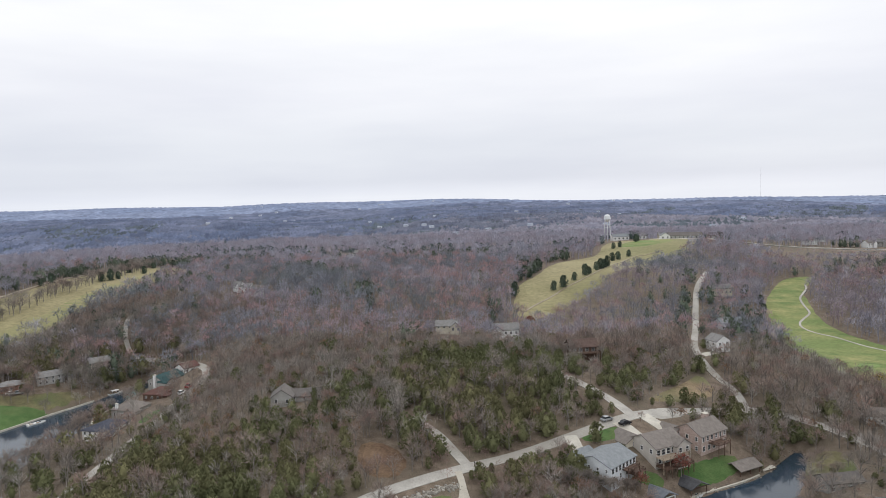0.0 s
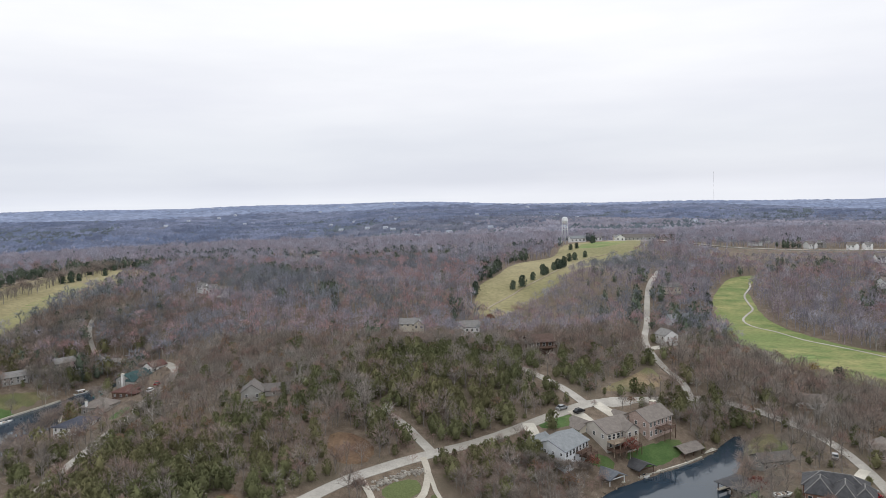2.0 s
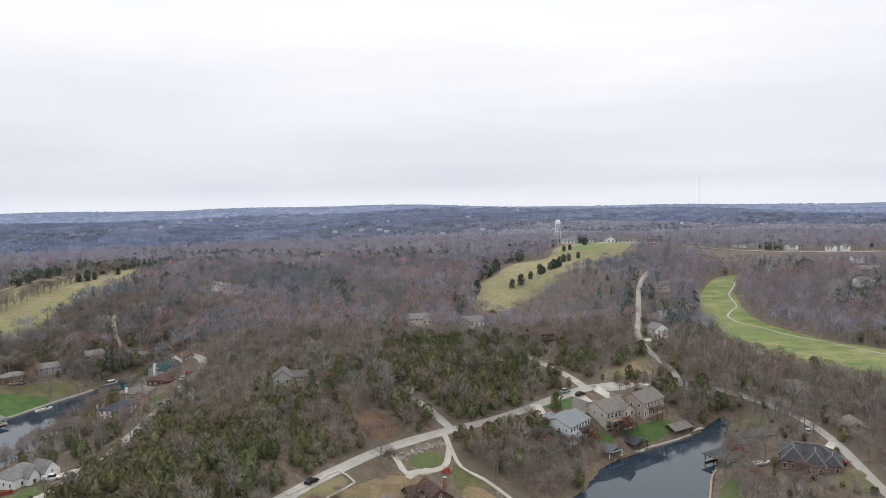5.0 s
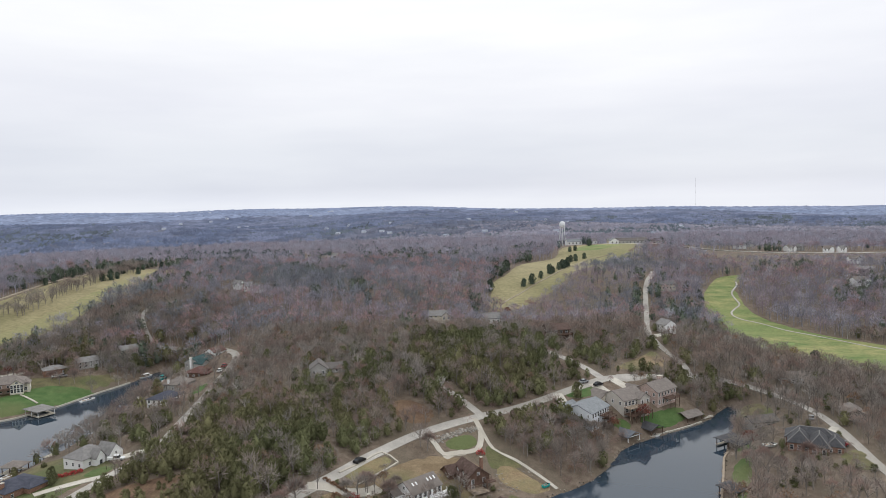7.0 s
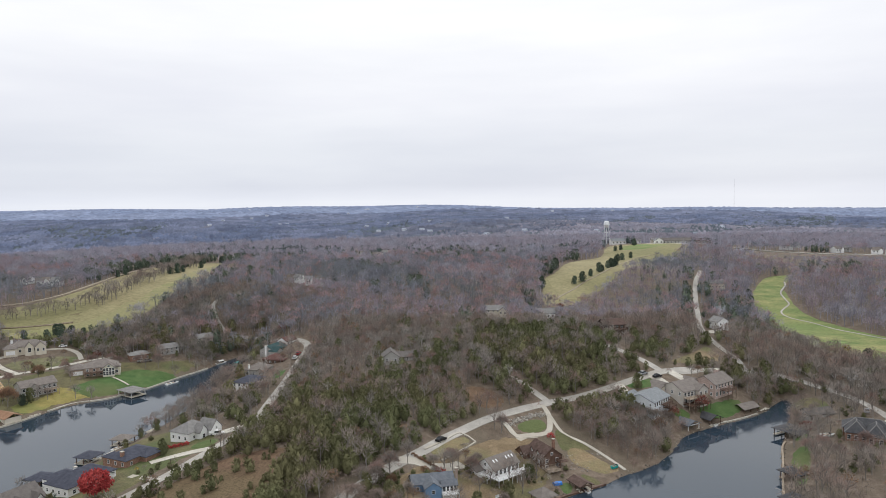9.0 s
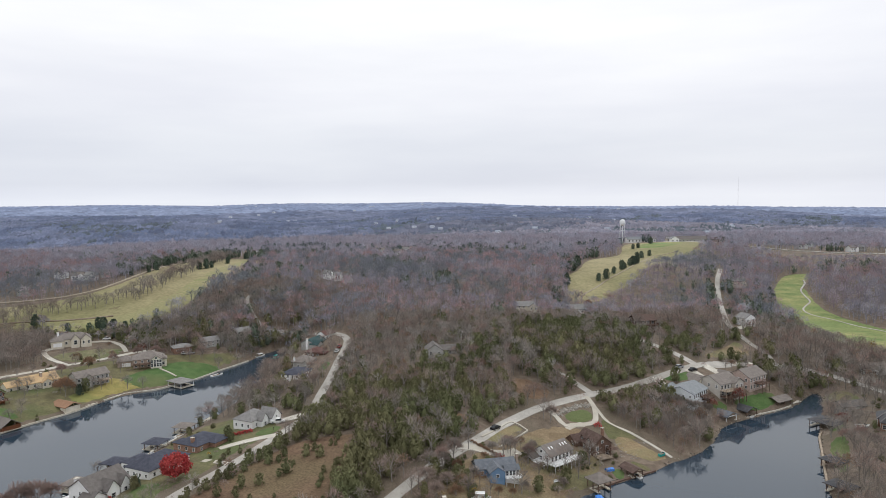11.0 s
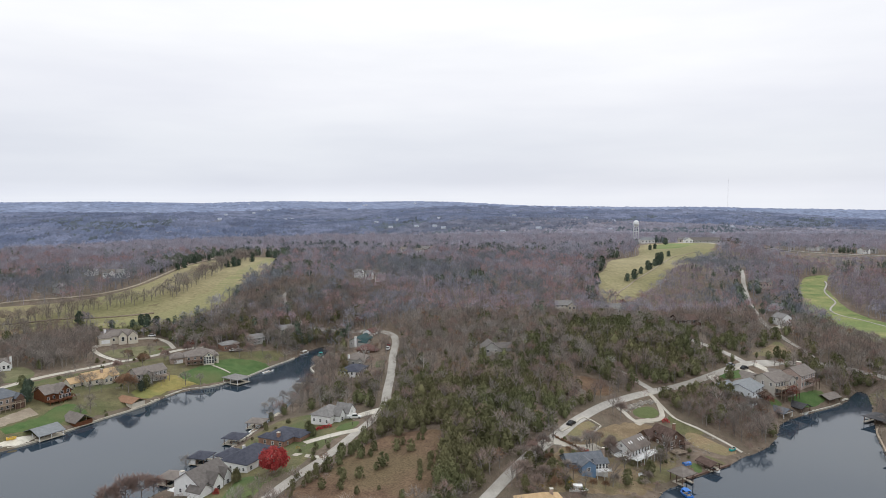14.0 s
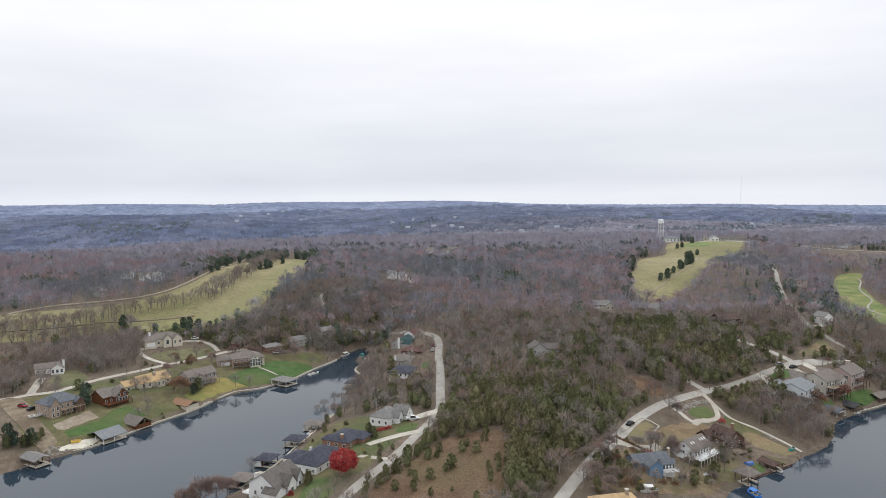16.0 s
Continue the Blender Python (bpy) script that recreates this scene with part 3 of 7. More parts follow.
road("road_9", [(-28, 440), (-42, 461), (-55, 467), (-67, 466), (-76, 476), (-85, 493), (-91, 510), (-90, 526)], 2.5, 0.18, ROAD, "pale lane winding on through bare woods")
road("road_6", [(-240, 296), (-203, 313), (-195, 320), (-185, 327), (-177, 346), (-163, 371), (-156, 385), (-148, 394), (-132, 412), (-120, 418)],
     3.4, 0.16, CONCRETE, "pale concrete lane behind the west bank")
road("road_7", [(222, 362), (232, 362), (240, 358), (248, 348), (252, 329), (252, 309), (249, 288), (245, 271), (241, 255), (236, 230), (228, 190)], 3.4, 0.18, ROAD, "pale lane along the east bank")
road("road_8", [(345, 790), (360, 770), (376, 742), (396, 722), (424, 710), (456, 700), (520, 690), (600, 684)], 5.0, 0.6, ROAD, "distant pale road over the hill", rough=0.0)
road("path_1", [(340, 566), (336, 556), (323, 536), (318, 520), (315, 507), (307, 497), (301, 489), (299, 481), (302, 473), (309, 466), (317, 451), (327, 440), (336, 429), (347, 413), (362, 396)], 1.2, 0.68, ROAD, "pale winding cart path on the golf course")
road("path_6", [(149, 503), (156, 515), (168, 531), (180, 548), (195, 565), (211, 590), (247, 668), (267, 687), (284, 704)], 1.1, 0.75, GRAVEL, "pale cart track along a fairway")
road("path_2", [(115, 292), (118, 281), (125, 275), (132, 266), (136.5, 259.5)], 1.3, 0.2, CONCRETE, "narrow concrete path down to the shore")
road("path_3", [(-290, 432), (-268, 476), (-221, 506), (-203, 545), (-201, 641), (-200, 734)], 2.4, 0.9, GRAVEL, "narrow track along the golf course")
road("path_5", [(-104, 384), (-97.5, 380.1), (-92, 376.8)], 0.9, 0.5, CONCRETE, "narrow concrete path down a lawn")
road("path_4", [(-280, 400), (-245, 425), (-220, 447), (-196, 458), (-170, 470)], 1.8, 0.95, BANK, "narrow cart track over dry grass")
DRIVES = [
    ([(113, 300), (114.5, 293), (114, 286), (112, 280), (106, 277.5), (100, 276), (97.5, 281), (95, 286)], 2.1, "curved concrete driveway round a small lawn"),
    ([(58, 243), (63, 244), (69, 243.5), (75, 246), (79, 250)], 4.2, "concrete driveway beside a hedge"),
    ([(-2, 286), (-8, 283), (-15, 279)], 5.2, "short concrete driveway to a garage"),
    ([(-10, 264), (-17, 262), (-24, 258.5), (-29, 255)], 3.8, "concrete driveway in front of a brick house"),
    ([(-19, 238), (-25, 241), (-31, 244)], 2.4, "narrow concrete driveway"),
    ([(168, 335), (172, 329), (174, 326)], 5.0, "pale concrete driveway"),
    ([(178, 341), (183, 335), (186, 331)], 5.0, "pale concrete driveway"),
    ([(150, 325), (151, 319), (152, 314)], 4.5, "pale concrete driveway"),
    ([(-156, 386), (-171, 396), (-181, 408), (-176, 418)], 3.0, "concrete driveway looping round a lawn"),
    ([(-165, 428), (-155, 431), (-144, 425), (-136, 414)], 2.6, "curving concrete driveway"),
    ([(-203, 313), (-192, 300), (-178, 286), (-164, 272), (-156, 266)], 2.8, "rutted dirt track down to the water"),
    ([(222, 412), (228, 415), (232, 419)], 4.0, "short concrete driveway"),
    ([(249, 290), (243, 284), (238, 276)], 3.2, "concrete driveway by a garage"),
    ([(-195, 322), (-199, 333), (-203, 345)], 3.6, "concrete driveway through a lawn"),
]
for k, (pts, wide, words) in enumerate(DRIVES):
    road("driveway_%d" % (k + 1), pts, wide, 0.2, BANK if "dirt" in words else ROAD if "worn" in words else CONCRETE, words, rough=0.05)

LAWNS = [
    ("yard_11", [(-200, 312), (-182, 332), (-170, 352), (-156, 376), (-140, 398), (-118, 412), (-98, 410), (-76, 424), (-68, 424), (-80, 396), (-100, 360), (-118, 336), (-134, 296), (-158, 262), (-176, 278), (-190, 300)],
     DULL_LAWN, "worn lawns and bare earth between lake houses"),
    ("yard_12", [(-66, 224), (-61, 252), (-55, 286), (-46, 298), (-12, 284), (-12, 268), (-24, 240), (-36, 214), (-50, 204)], DULL_LAWN, "worn lawns between lakeside houses"),
    ("yard_13", [(44, 206), (60, 238), (82, 268), (100, 278), (116, 270), (112, 252), (98, 232), (84, 216)], YARD, "leaf-strewn yards on the point"),
    ("lawn_1", [(-119.5, 362), (-108.6, 388), (-101.4, 399), (-88, 402), (-76.4, 403), (-76, 397), (-84, 378), (-97, 361), (-108.3, 357)], LAWN, "bright green lawn sloping to the lake"),
    ("lawn_2", [(-131, 336), (-122, 352), (-124, 368), (-114, 366), (-104, 361), (-103, 358), (-107, 355), (-112, 349), (-117, 336), (-123, 330)], YELLOW_LAWN, "yellowed lawn by the sea wall"),
    ("lawn_3", [(-158.9, 280), (-150.3, 299), (-150, 308), (-146, 316), (-134, 309), (-140, 293), (-146, 284), (-153, 277)], LAWN, "green lawn below a log house"),
    ("lawn_4", [(-176, 402), (-158, 419), (-139, 421), (-138, 407), (-147, 395), (-160, 391)], PALE_LAWN, "dull oval lawn inside a driveway"),
    ("lawn_5", [(-200, 344), (-201, 358), (-194, 364), (-180, 350), (-182, 336), (-191, 332)], PALE_LAWN, "pale olive lawn beside a bungalow"),
    ("lawn_6", [(99.4, 281.6), (103, 286.6), (110.6, 290.4), (113.4, 286), (112, 281.4), (104, 277.6)], LAWN, "small green lawn inside a driveway"),
    ("lawn_7", [(66.1, 254), (78.6, 272.6), (84.3, 267.7), (72.1, 249)], TAN_GRASS, "dry yellow-brown front yard inside a kerb"),
    ("lawn_8", [(179, 314), (191, 322), (205, 330), (207, 325), (197, 315), (187, 310)], LAWN, "bright green lawn behind a small sea wall"),
    ("lawn_9", [(152, 326), (165, 333), (171, 331), (166, 325), (155, 321)], LAWN, "narrow green lawn beside the lane"),
    ("lawn_10", [(-21, 266), (-18, 275), (-10, 276), (-10, 270), (-14, 264)], LAWN, "green front lawn by a driveway"),
    ("lawn_11", [(-47, 206), (-46.3, 222.5), (-43.8, 228), (-38, 226), (-35, 219), (-36.5, 207)], LAWN, "green front lawn with a pale path"),
    ("lawn_12", [(204, 277), (210, 274), (198, 252), (189, 238), (186, 240), (194, 260)], LAWN, "strip of green grass by the water"),
    ("lawn_20", [(207, 284), (211, 291), (216, 289), (213, 281)], LAWN, "small green lawn beside a boathouse"),
    ("lawn_13", [(-12, 352), (-6, 352), (-6, 368), (-12, 366)], LAWN, "small green lawn by the lane"),
    ("lawn_14", [(110.4, 247), (115.1, 249.4), (116.4, 243.6), (111.4, 239.6)], LAWN, "grass beside a boat slip"),
    ("lawn_17", [(118.6, 254.7), (121.6, 254.6), (127.4, 249.4), (124, 247), (120, 249.6)], DULL_LAWN, "yellow-green grass strip beside a boat slip"),
    ("lawn_18", [(116.4, 285), (122, 277), (120, 268), (117.2, 270), (115.4, 277)], DULL_LAWN, "dull grass beside a narrow path"),
    ("lawn_19", [(115.6, 283.4), (119.2, 282.4), (126.8, 273.7), (128.4, 271.3), (122.5, 269.5), (118.2, 268.7), (115.3, 269.3), (114.3, 276.3), (114.1, 278.2)], DULL_LAWN, "olive green lawn beside a narrow path"),
    ("yard_16", [(98.7, 279.4), (100.0, 277.4), (103.2, 278.4), (108.2, 281.2), (113.0, 280.4), (111.6, 277.2), (107.5, 276.1), (103.5, 275.0), (101.5, 271.7), (99.2, 273.9)], CONCRETE, "broad concrete apron behind a brown house"),
    ("lawn_15", [(-134, 324), (-128, 330), (-122, 322), (-128, 313), (-136, 314)], DULL_LAWN, "grass with small stepping paths"),
    ("lawn_16", [(165, 306), (176, 306), (178, 312), (168, 313)], LAWN, "grass behind a small boathouse"),
    ("yard_1", [(-166, 285.5), (-159.5, 305.5), (-150.3, 299), (-158.9, 280)], GRAVEL, "sandy gravel yard below a large house"),
    ("yard_2", [(-206, 312), (-198.7, 320), (-184, 306), (-170.3, 288), (-152.6, 271.5), (-155, 266), (-164.8, 272.2), (-184.4, 292.3)], BANK, "bare gravel parking yard"),
    ("yard_3", [(117, 270), (121, 275), (130, 264), (136, 258.5), (130, 255), (125, 255.6), (117.6, 261.2)], TAN_GRASS, "dry tan bank strewn with stones"),
    ("yard_4", [(-155.5, 266), (-152.4, 273.5), (-148, 279.6), (-143, 283), (-142, 279), (-147.5, 271)], SAND, "pale sand beach by the docks"),
    ("yard_5", [(180, 338), (196, 346), (192, 351), (178, 346)], ROAD, "wide pale road junction"),
    ("yard_14", [(118, 268.5), (121, 270), (124.7, 265.6), (122, 261), (119, 262)], BANK, "bare yellowish patch of rubble"),
    ("yard_6", [(181, 352), (200, 358), (216, 372), (214, 392), (204, 380), (188, 362)], YARD, "brown clearing beside the lane"),
    ("yard_7", [(224, 328), (238, 340), (244, 330), (238, 312), (228, 306), (224, 316)], DULL_LAWN, "dull grass by the head of the cove"),
    ("yard_8", [(84, 226), (92, 240), (104, 244), (106, 238), (96, 230)], DULL_LAWN, "worn grass by the shore"),
    ("yard_9", [(-36, 226), (-30, 245), (-20, 256), (-24, 240), (-29, 226)], DULL_LAWN, "worn verge beside the lane"),
    ("yard_10", [(232, 262), (240, 268), (246, 268), (240, 250), (232, 250)], DULL_LAWN, "dull grass beside the lane"),
    ("field_1", [(-34, 200), (-23, 218), (-15, 233), (-7, 247), (3, 256), (19, 255), (23, 250), (20, 228), (18, 200), (0, 190)], FIELD, "dry brown clearing dotted with small cedars"),
    ("field_2", [(54, 270), (58, 276), (64, 272), (65, 264), (59, 260)], FIELD, "brown grassy opening in the woods"),
    ("field_3", [(80, 312), (86, 316), (97, 308), (98, 297), (91, 293), (84, 296)], FIELD, "brown clearing beside a side lane"),
    ("fairway_1", [(-330, 420), (-268, 464), (-226, 490), (-206, 520), (-198, 560), (-203, 640), (-196, 716), (-150, 716), (-124, 690), (-120, 640), (-120, 578), (-134, 520), (-148, 484), (-164, 464),
                   (-197, 447), (-222, 424), (-250, 396), (-300, 370)], FAIRWAY, "dry tan golf course grass with bare trees"),
    ("fairway_5", [(-206, 444), (-186, 462), (-168, 474), (-160, 492), (-152, 528), (-149, 580), (-153, 636), (-157, 698), (-130, 704), (-125, 666), (-127, 614), (-132, 583), (-131, 548), (-127, 515), (-131, 486), (-140, 470), (-156, 455), (-180, 440)], OLIVE_FAIRWAY, "yellow-green fairway on the far slope"),
    ("yard_15", [(-248, 408), (-232, 438), (-210, 466), (-181, 489), (-168, 500), (-163, 490), (-168, 478), (-190, 470), (-208, 457), (-222, 424), (-238, 402)], YARD, "brown leaf-strewn rough between two fairways"),
    ("fairway_2", [(140, 492), (143, 520), (147, 544), (151, 568), (164, 588), (173, 620), (184, 655), (197, 676), (218, 690), (229, 706), (243, 765), (260, 800), (300, 806), (345, 796), (330, 752), (312, 716), (292, 684),
                   (268, 650), (246, 618), (218, 572), (204, 550), (192, 532), (176, 514), (160, 496), (150, 488)], FAIRWAY, "broad tan fairway rising to the clubhouse"),
    ("fairway_3", [(326, 576), (338, 588), (360, 588), (345, 570), (332, 552), (325, 528), (318, 503), (316, 481), (325, 459), (332, 446), (342, 434), (372, 404), (384, 390), (345, 366), (315, 368), (293, 382), (283, 405), (274, 434),
                   (280, 470), (285, 490), (292, 514), (304, 540)], GREEN_FAIRWAY, "yellow-green fairway in a wooded hollow"),
    ("fairway_4", [(250, 745), (262, 780), (290, 797), (325, 790), (318, 765), (290, 735), (265, 725)], GREEN_FAIRWAY, "greener grass below the clubhouse"),
]
patch("pavement_1", [(284, 806), (300, 813), (330, 808), (352, 806), (374, 798), (350, 794), (310, 800)], 1.0, CONCRETE, "pale car park by the club buildings", 5.0)
CLEAR = []
for k, (name, pts, mat, words) in enumerate(LAWNS):
    far_one = name.startswith("fairway") or name == "yard_15"
    ob, edge = patch(name, pts, (0.45 if far_one else 0.05 if k < 3 else 0.34 if name == "lawn_11" else 0.17) + 0.003 * k, mat, words, 6.0 if far_one else 2.5, 2 if far_one else 0 if name in ("yard_1", "lawn_3") else 1)
    CLEAR.append(edge)
for k, (cx, cy, r) in enumerate([(300, 420, 6), (285, 770, 10), (262, 742, 7), (344, 580, 5)]):
    ring = [(cx + r * 1.5 * math.cos(a) + 2 * math.sin(3 * a), cy + r * math.sin(a)) for a in np.linspace(0, 2 * math.pi, 12)[:-1]]
    patch("green_%d" % (k + 1), ring, 0.8, PUTTING, "smooth bright putting green", 4.0)
for k, (cx, cy, r) in enumerate([(289, 443, 2), (215, 590, 2), (300, 395, 2), (240, 700, 2.2)]):
    ring = [(cx + r * 1.6 * math.cos(a), cy + r * math.sin(a)) for a in np.linspace(0, 2 * math.pi, 10)[:-1]]
    patch("bunker_%d" % (k + 1), ring, 0.75, SAND, "small pale sand bunker", 3.0)


# ---- trees ----
def unit(v):
    return v / np.maximum(np.linalg.norm(v, axis=-1, keepdims=True), 1e-9)


def spikes(at, way, long, wide, rng, tip=False):
    """Slender triangles from points, each with a random turn; tip: broad at the far end."""
    n = len(at)
    side = unit(np.cross(way, rng.normal(size=(n, 3)))) * np.reshape(wide, (-1, 1)) * 0.5
    end = at + way * np.reshape(long, (-1, 1))
    v = np.stack([at - side, at + side, end], 1) if not tip else np.stack([at, end + side, end - side], 1)
    return v.reshape(-1, 3), np.arange(3 * n).reshape(-1, 3)


def join(bits):
    vs, ts, ms, k = [], [], [], 0
    for v, t, m in bits:
        vs.append(v), ts.append(t + k), ms.append(np.full(len(t), m))
        k += len(v)
    return np.vstack(vs), np.vstack(ts), np.concatenate(ms)


def trunk(h, r0, r1, n=4, lean=(0, 0)):
    a = np.arange(n) * 2 * math.pi / n
    ring = np.stack([np.cos(a), np.sin(a), 0 * a], 1)
    v = np.vstack([ring * r0 + (0, 0, -0.6), ring * r1 + (lean[0], lean[1], h)])
    t = np.array([q for i in range(n) for q in ((i, (i + 1) % n, (i + 1) % n + n), (i, (i + 1) % n + n, i + n))])
    return v, t


def bare_tree(seed, h, limbs, sprays, wide, spread=0.34, twig=1, leafy=0):
    """Trunk, forking limbs and a crown of twigs."""
    rng = np.random.RandomState(seed)
    bits = [(*trunk(h * 0.55, h * 0.019, h * 0.009, lean=rng.normal(size=2) * 0.03 * h), 0)]
    az = np.arange(limbs) * 2.4 + rng.rand(limbs)
    up = rng.uniform(0.55, 1.35, limbs)
    z0 = np.linspace(0.22, 0.55, limbs) * h
    way = np.stack([np.cos(az) * np.cos(up), np.sin(az) * np.cos(up), np.sin(up)], 1)
    at = np.stack([0 * z0, 0 * z0, z0], 1)
    long = h * rng.uniform(0.34, 0.5, limbs)
    bits.append((*spikes(at, way, long, h * 0.020, rng), 0))
    bits.append((*spikes(at, way, long, h * 0.020, rng), 0))
    # forks off the limbs
    k = limbs * 3
    pick = rng.randint(limbs, size=k)
    fa = at[pick] + way[pick] * (long[pick] * rng.uniform(0.35, 0.85, k))[:, None]
    fw = unit(way[pick] + rng.normal(size=(k, 3)) * 0.55 + (0, 0, 0.25))
    bits.append((*spikes(fa, fw, h * rng.uniform(0.14, 0.26, k), h * 0.011, rng), 0))
    # twigs through the crown
    d = unit(rng.normal(size=(sprays, 3)))
    d[:, 2] = np.abs(d[:, 2]) * 1.1 - 0.35
    r = rng.uniform(0.35, 0.9, sprays)[:, None]
    lump = 1 + 0.28 * np.sin(d[:, :1] * 5 + seed) * np.cos(d[:, 1:2] * 4 - seed)
    pt = d * r * lump * np.array([spread, spread, 0.40]) * h + (0, 0, 0.60 * h)
    tw = unit(d + rng.normal(size=(sprays, 3)) * 0.45 + (0, 0, 0.5))
    bits.append((*spikes(pt, tw, h * rng.uniform(0.10, 0.2, sprays), wide, rng), twig))
    if leafy:
        d = unit(rng.normal(size=(leafy, 3)))
        d[:, 2] = np.abs(d[:, 2]) - 0.4
        pt = d * rng.uniform(0.4, 1.0, (leafy, 1)) * np.array([spread, spread, 0.38]) * h + (0, 0, 0.6 * h)
        bits.append((*spikes(pt, unit(rng.normal(size=(leafy, 3))), 0.5, 0.55, rng, True), 2))
    return join(bits)


def leafy_tree(seed, h, leaves, r):
    """A full round crown of leaves on a short trunk."""
    rng = np.random.RandomState(seed)
    bits = [(*trunk(h * 0.6, h * 0.025, h * 0.01, 5), 0)]
    at = np.tile((0, 0, 0.2 * h), (12, 1))
    way = unit(rng.normal(size=(12, 3)) * (1, 1, 0.5) + (0, 0, 0.9))
    bits.append((*spikes(at, way, h * 0.6, h * 0.022, rng), 1))
    d = unit(rng.normal(size=(leaves, 3)))
    lump = 1 + 0.16 * np.sin(d[:, :1] * 6 + seed) * np.cos(d[:, 1:2] * 5 + d[:, 2:] * 4)
    pt = d * lump * rng.uniform(0.55, 1.0, (leaves, 1)) ** 0.5 * np.array([r, r, 0.43 * h]) * np.where(d[:, 2:] < 0, (1.0, 1.0, 0.75), 1.0) + (0, 0, 0.50 * h)
    bits.append((*spikes(pt, unit(rng.normal(size=(leaves, 3)) + (0, 0, 0.4)), 0.55, 0.5, rng, True), 2))
    return join(bits)


def cedar_tree(seed, h, blades, size, wide=0.30):
    """A dense, ragged evergreen of short sprays, widest below the middle."""
    rng = np.random.RandomState(seed)
    bits = [(*trunk(h * 0.5, h * 0.02, h * 0.01), 0)]
    a = np.arange(6) * math.pi / 3
    ring = np.stack([np.cos(a), np.sin(a), 0 * a], 1)
    core = np.vstack([ring * wide * h * 0.45 + (0, 0, 0.08 * h), ring * wide * h * 0.72 + (0, 0, 0.36 * h), [[0, 0, h * 0.84]]])
    side = [q for i in range(6) for q in ((i, (i + 1) % 6, (i + 1) % 6 + 6), (i, (i + 1) % 6 + 6, i + 6))]
    bits.append((core, np.array(side + [(i + 6, (i + 1) % 6 + 6, 12) for i in range(6)]), 1))
    u = rng.rand(blades) ** 0.8
    z = (0.04 + 0.9 * u) * h
    az = rng.rand(blades) * 2 * math.pi
    lump = 1 + 0.2 * np.sin(3 * az + seed + 5 * u) + 0.12 * np.sin(7 * az + 9 * u)
    r = wide * h * np.sqrt(np.clip(1 - ((u - 0.28) / 0.74) ** 2, 0, 1)) * lump * rng.uniform(0.7, 1.0, blades)
    pt = np.stack([r * np.cos(az), r * np.sin(az), z], 1)
    way = unit(np.stack([np.cos(az), np.sin(az), 0.3 + 1.3 * u], 1) + rng.normal(size=(blades, 3)) * 0.35)
    bits.append((*spikes(pt - way * size * 0.3, way, size * rng.uniform(0.7, 1.3, blades), size * 0.8, rng), 1))
    return join(bits)


def plant(templates, x, y, size, rng, sink=0.0, tilt=0.0):
    """Copies of tree meshes, joined: corners, triangles and material of each."""
    pick = rng.randint(len(templates), size=len(x))
    vs, ts, ms, k = [], [], [], 0
    z = ground_z(x, y) - sink
    for i, (v, t, m) in enumerate(templates):
        w = np.where(pick == i)[0]
        if not len(w):
            continue
        a = rng.rand(len(w)) * 2 * math.pi
        c, s = np.cos(a)[:, None], np.sin(a)[:, None]
        sc = size[w][:, None]
        tall = sc * rng.uniform(0.88, 1.12, (len(w), 1))
        px = (v[None, :, 0] * c - v[None, :, 1] * s) * sc + x[w][:, None]
        py = (v[None, :, 0] * s + v[None, :, 1] * c) * sc + y[w][:, None]
        pz = v[None, :, 2] * tall + z[w][:, None]
        vs.append(np.stack([px, py, pz], -1).reshape(-1, 3))
        ts.append((t[None] + (np.arange(len(w)) * len(v))[:, None, None]).reshape(-1, 3) + k)
        ms.append(np.tile(m, len(w)))
        k += len(w) * len(v)
    return np.vstack(vs), np.vstack(ts), np.concatenate(ms)


HOUSE_SPOTS = []  # x, y, clear radius, filled as houses are sited


def off_roads(x, y, margin):
    ok = np.ones(len(x), bool)
    for line, wide in ROADS:
        lo, hi = line.min(0) - wide - 8, line.max(0) + wide + 8
        w = np.where((x > lo[0]) & (x < hi[0]) & (y > lo[1]) & (y < hi[1]) & ok)[0]
        if len(w):
            d = np.min(np.hypot(x[w][:, None] - line[None, :, 0], y[w][:, None] - line[None, :, 1]), 1)
            ok[w[d < wide / 2 + margin]] = False
    return ok


def in_any(polys, x, y, margin=0.0):
    hit = np.zeros(len(x), bool)
    for p in polys:
        lo, hi = p.min(0) - margin - 1, p.max(0) + margin + 1
        w = np.where((x > lo[0]) & (x < hi[0]) & (y > lo[1]) & (y < hi[1]))[0]
        if len(w):
            hit[w[from_edge(p, x[w], y[w]) < margin]] = True
    return hit


# ---- houses ----
WINDOW_MESHES = {}


def window(parent, m, wide, high, name="window"):
    key = (round(wide, 1), round(high, 1))
    if key not in WINDOW_MESHES:
        w, h = key
        f = Shape()
        for x0, z0, x1, z1 in ((-w / 2 - 0.1, -0.12, w / 2 + 0.1, 0), (-w / 2 - 0.1, h, w / 2 + 0.1, h + 0.12), (-w / 2 - 0.1, 0, -w / 2, h), (w / 2, 0, w / 2 + 0.1, h), (-w / 2, h / 2 - 0.03, w / 2, h / 2 + 0.03)):
            f.box(x0, -0.09, z0, x1, 0.05, z1)
        p = Shape().box(-w / 2, -0.03, 0, w / 2, 0.04, h)
        WINDOW_MESHES[key] = (f.mesh("window", TRIM), p.mesh("pane", GLASS))
    ob = part(name, WINDOW_MESHES[key][0], TRIM, parent, m=m)
    part("pane", WINDOW_MESHES[key][1], GLASS, ob, "dark glass pane")
    return ob


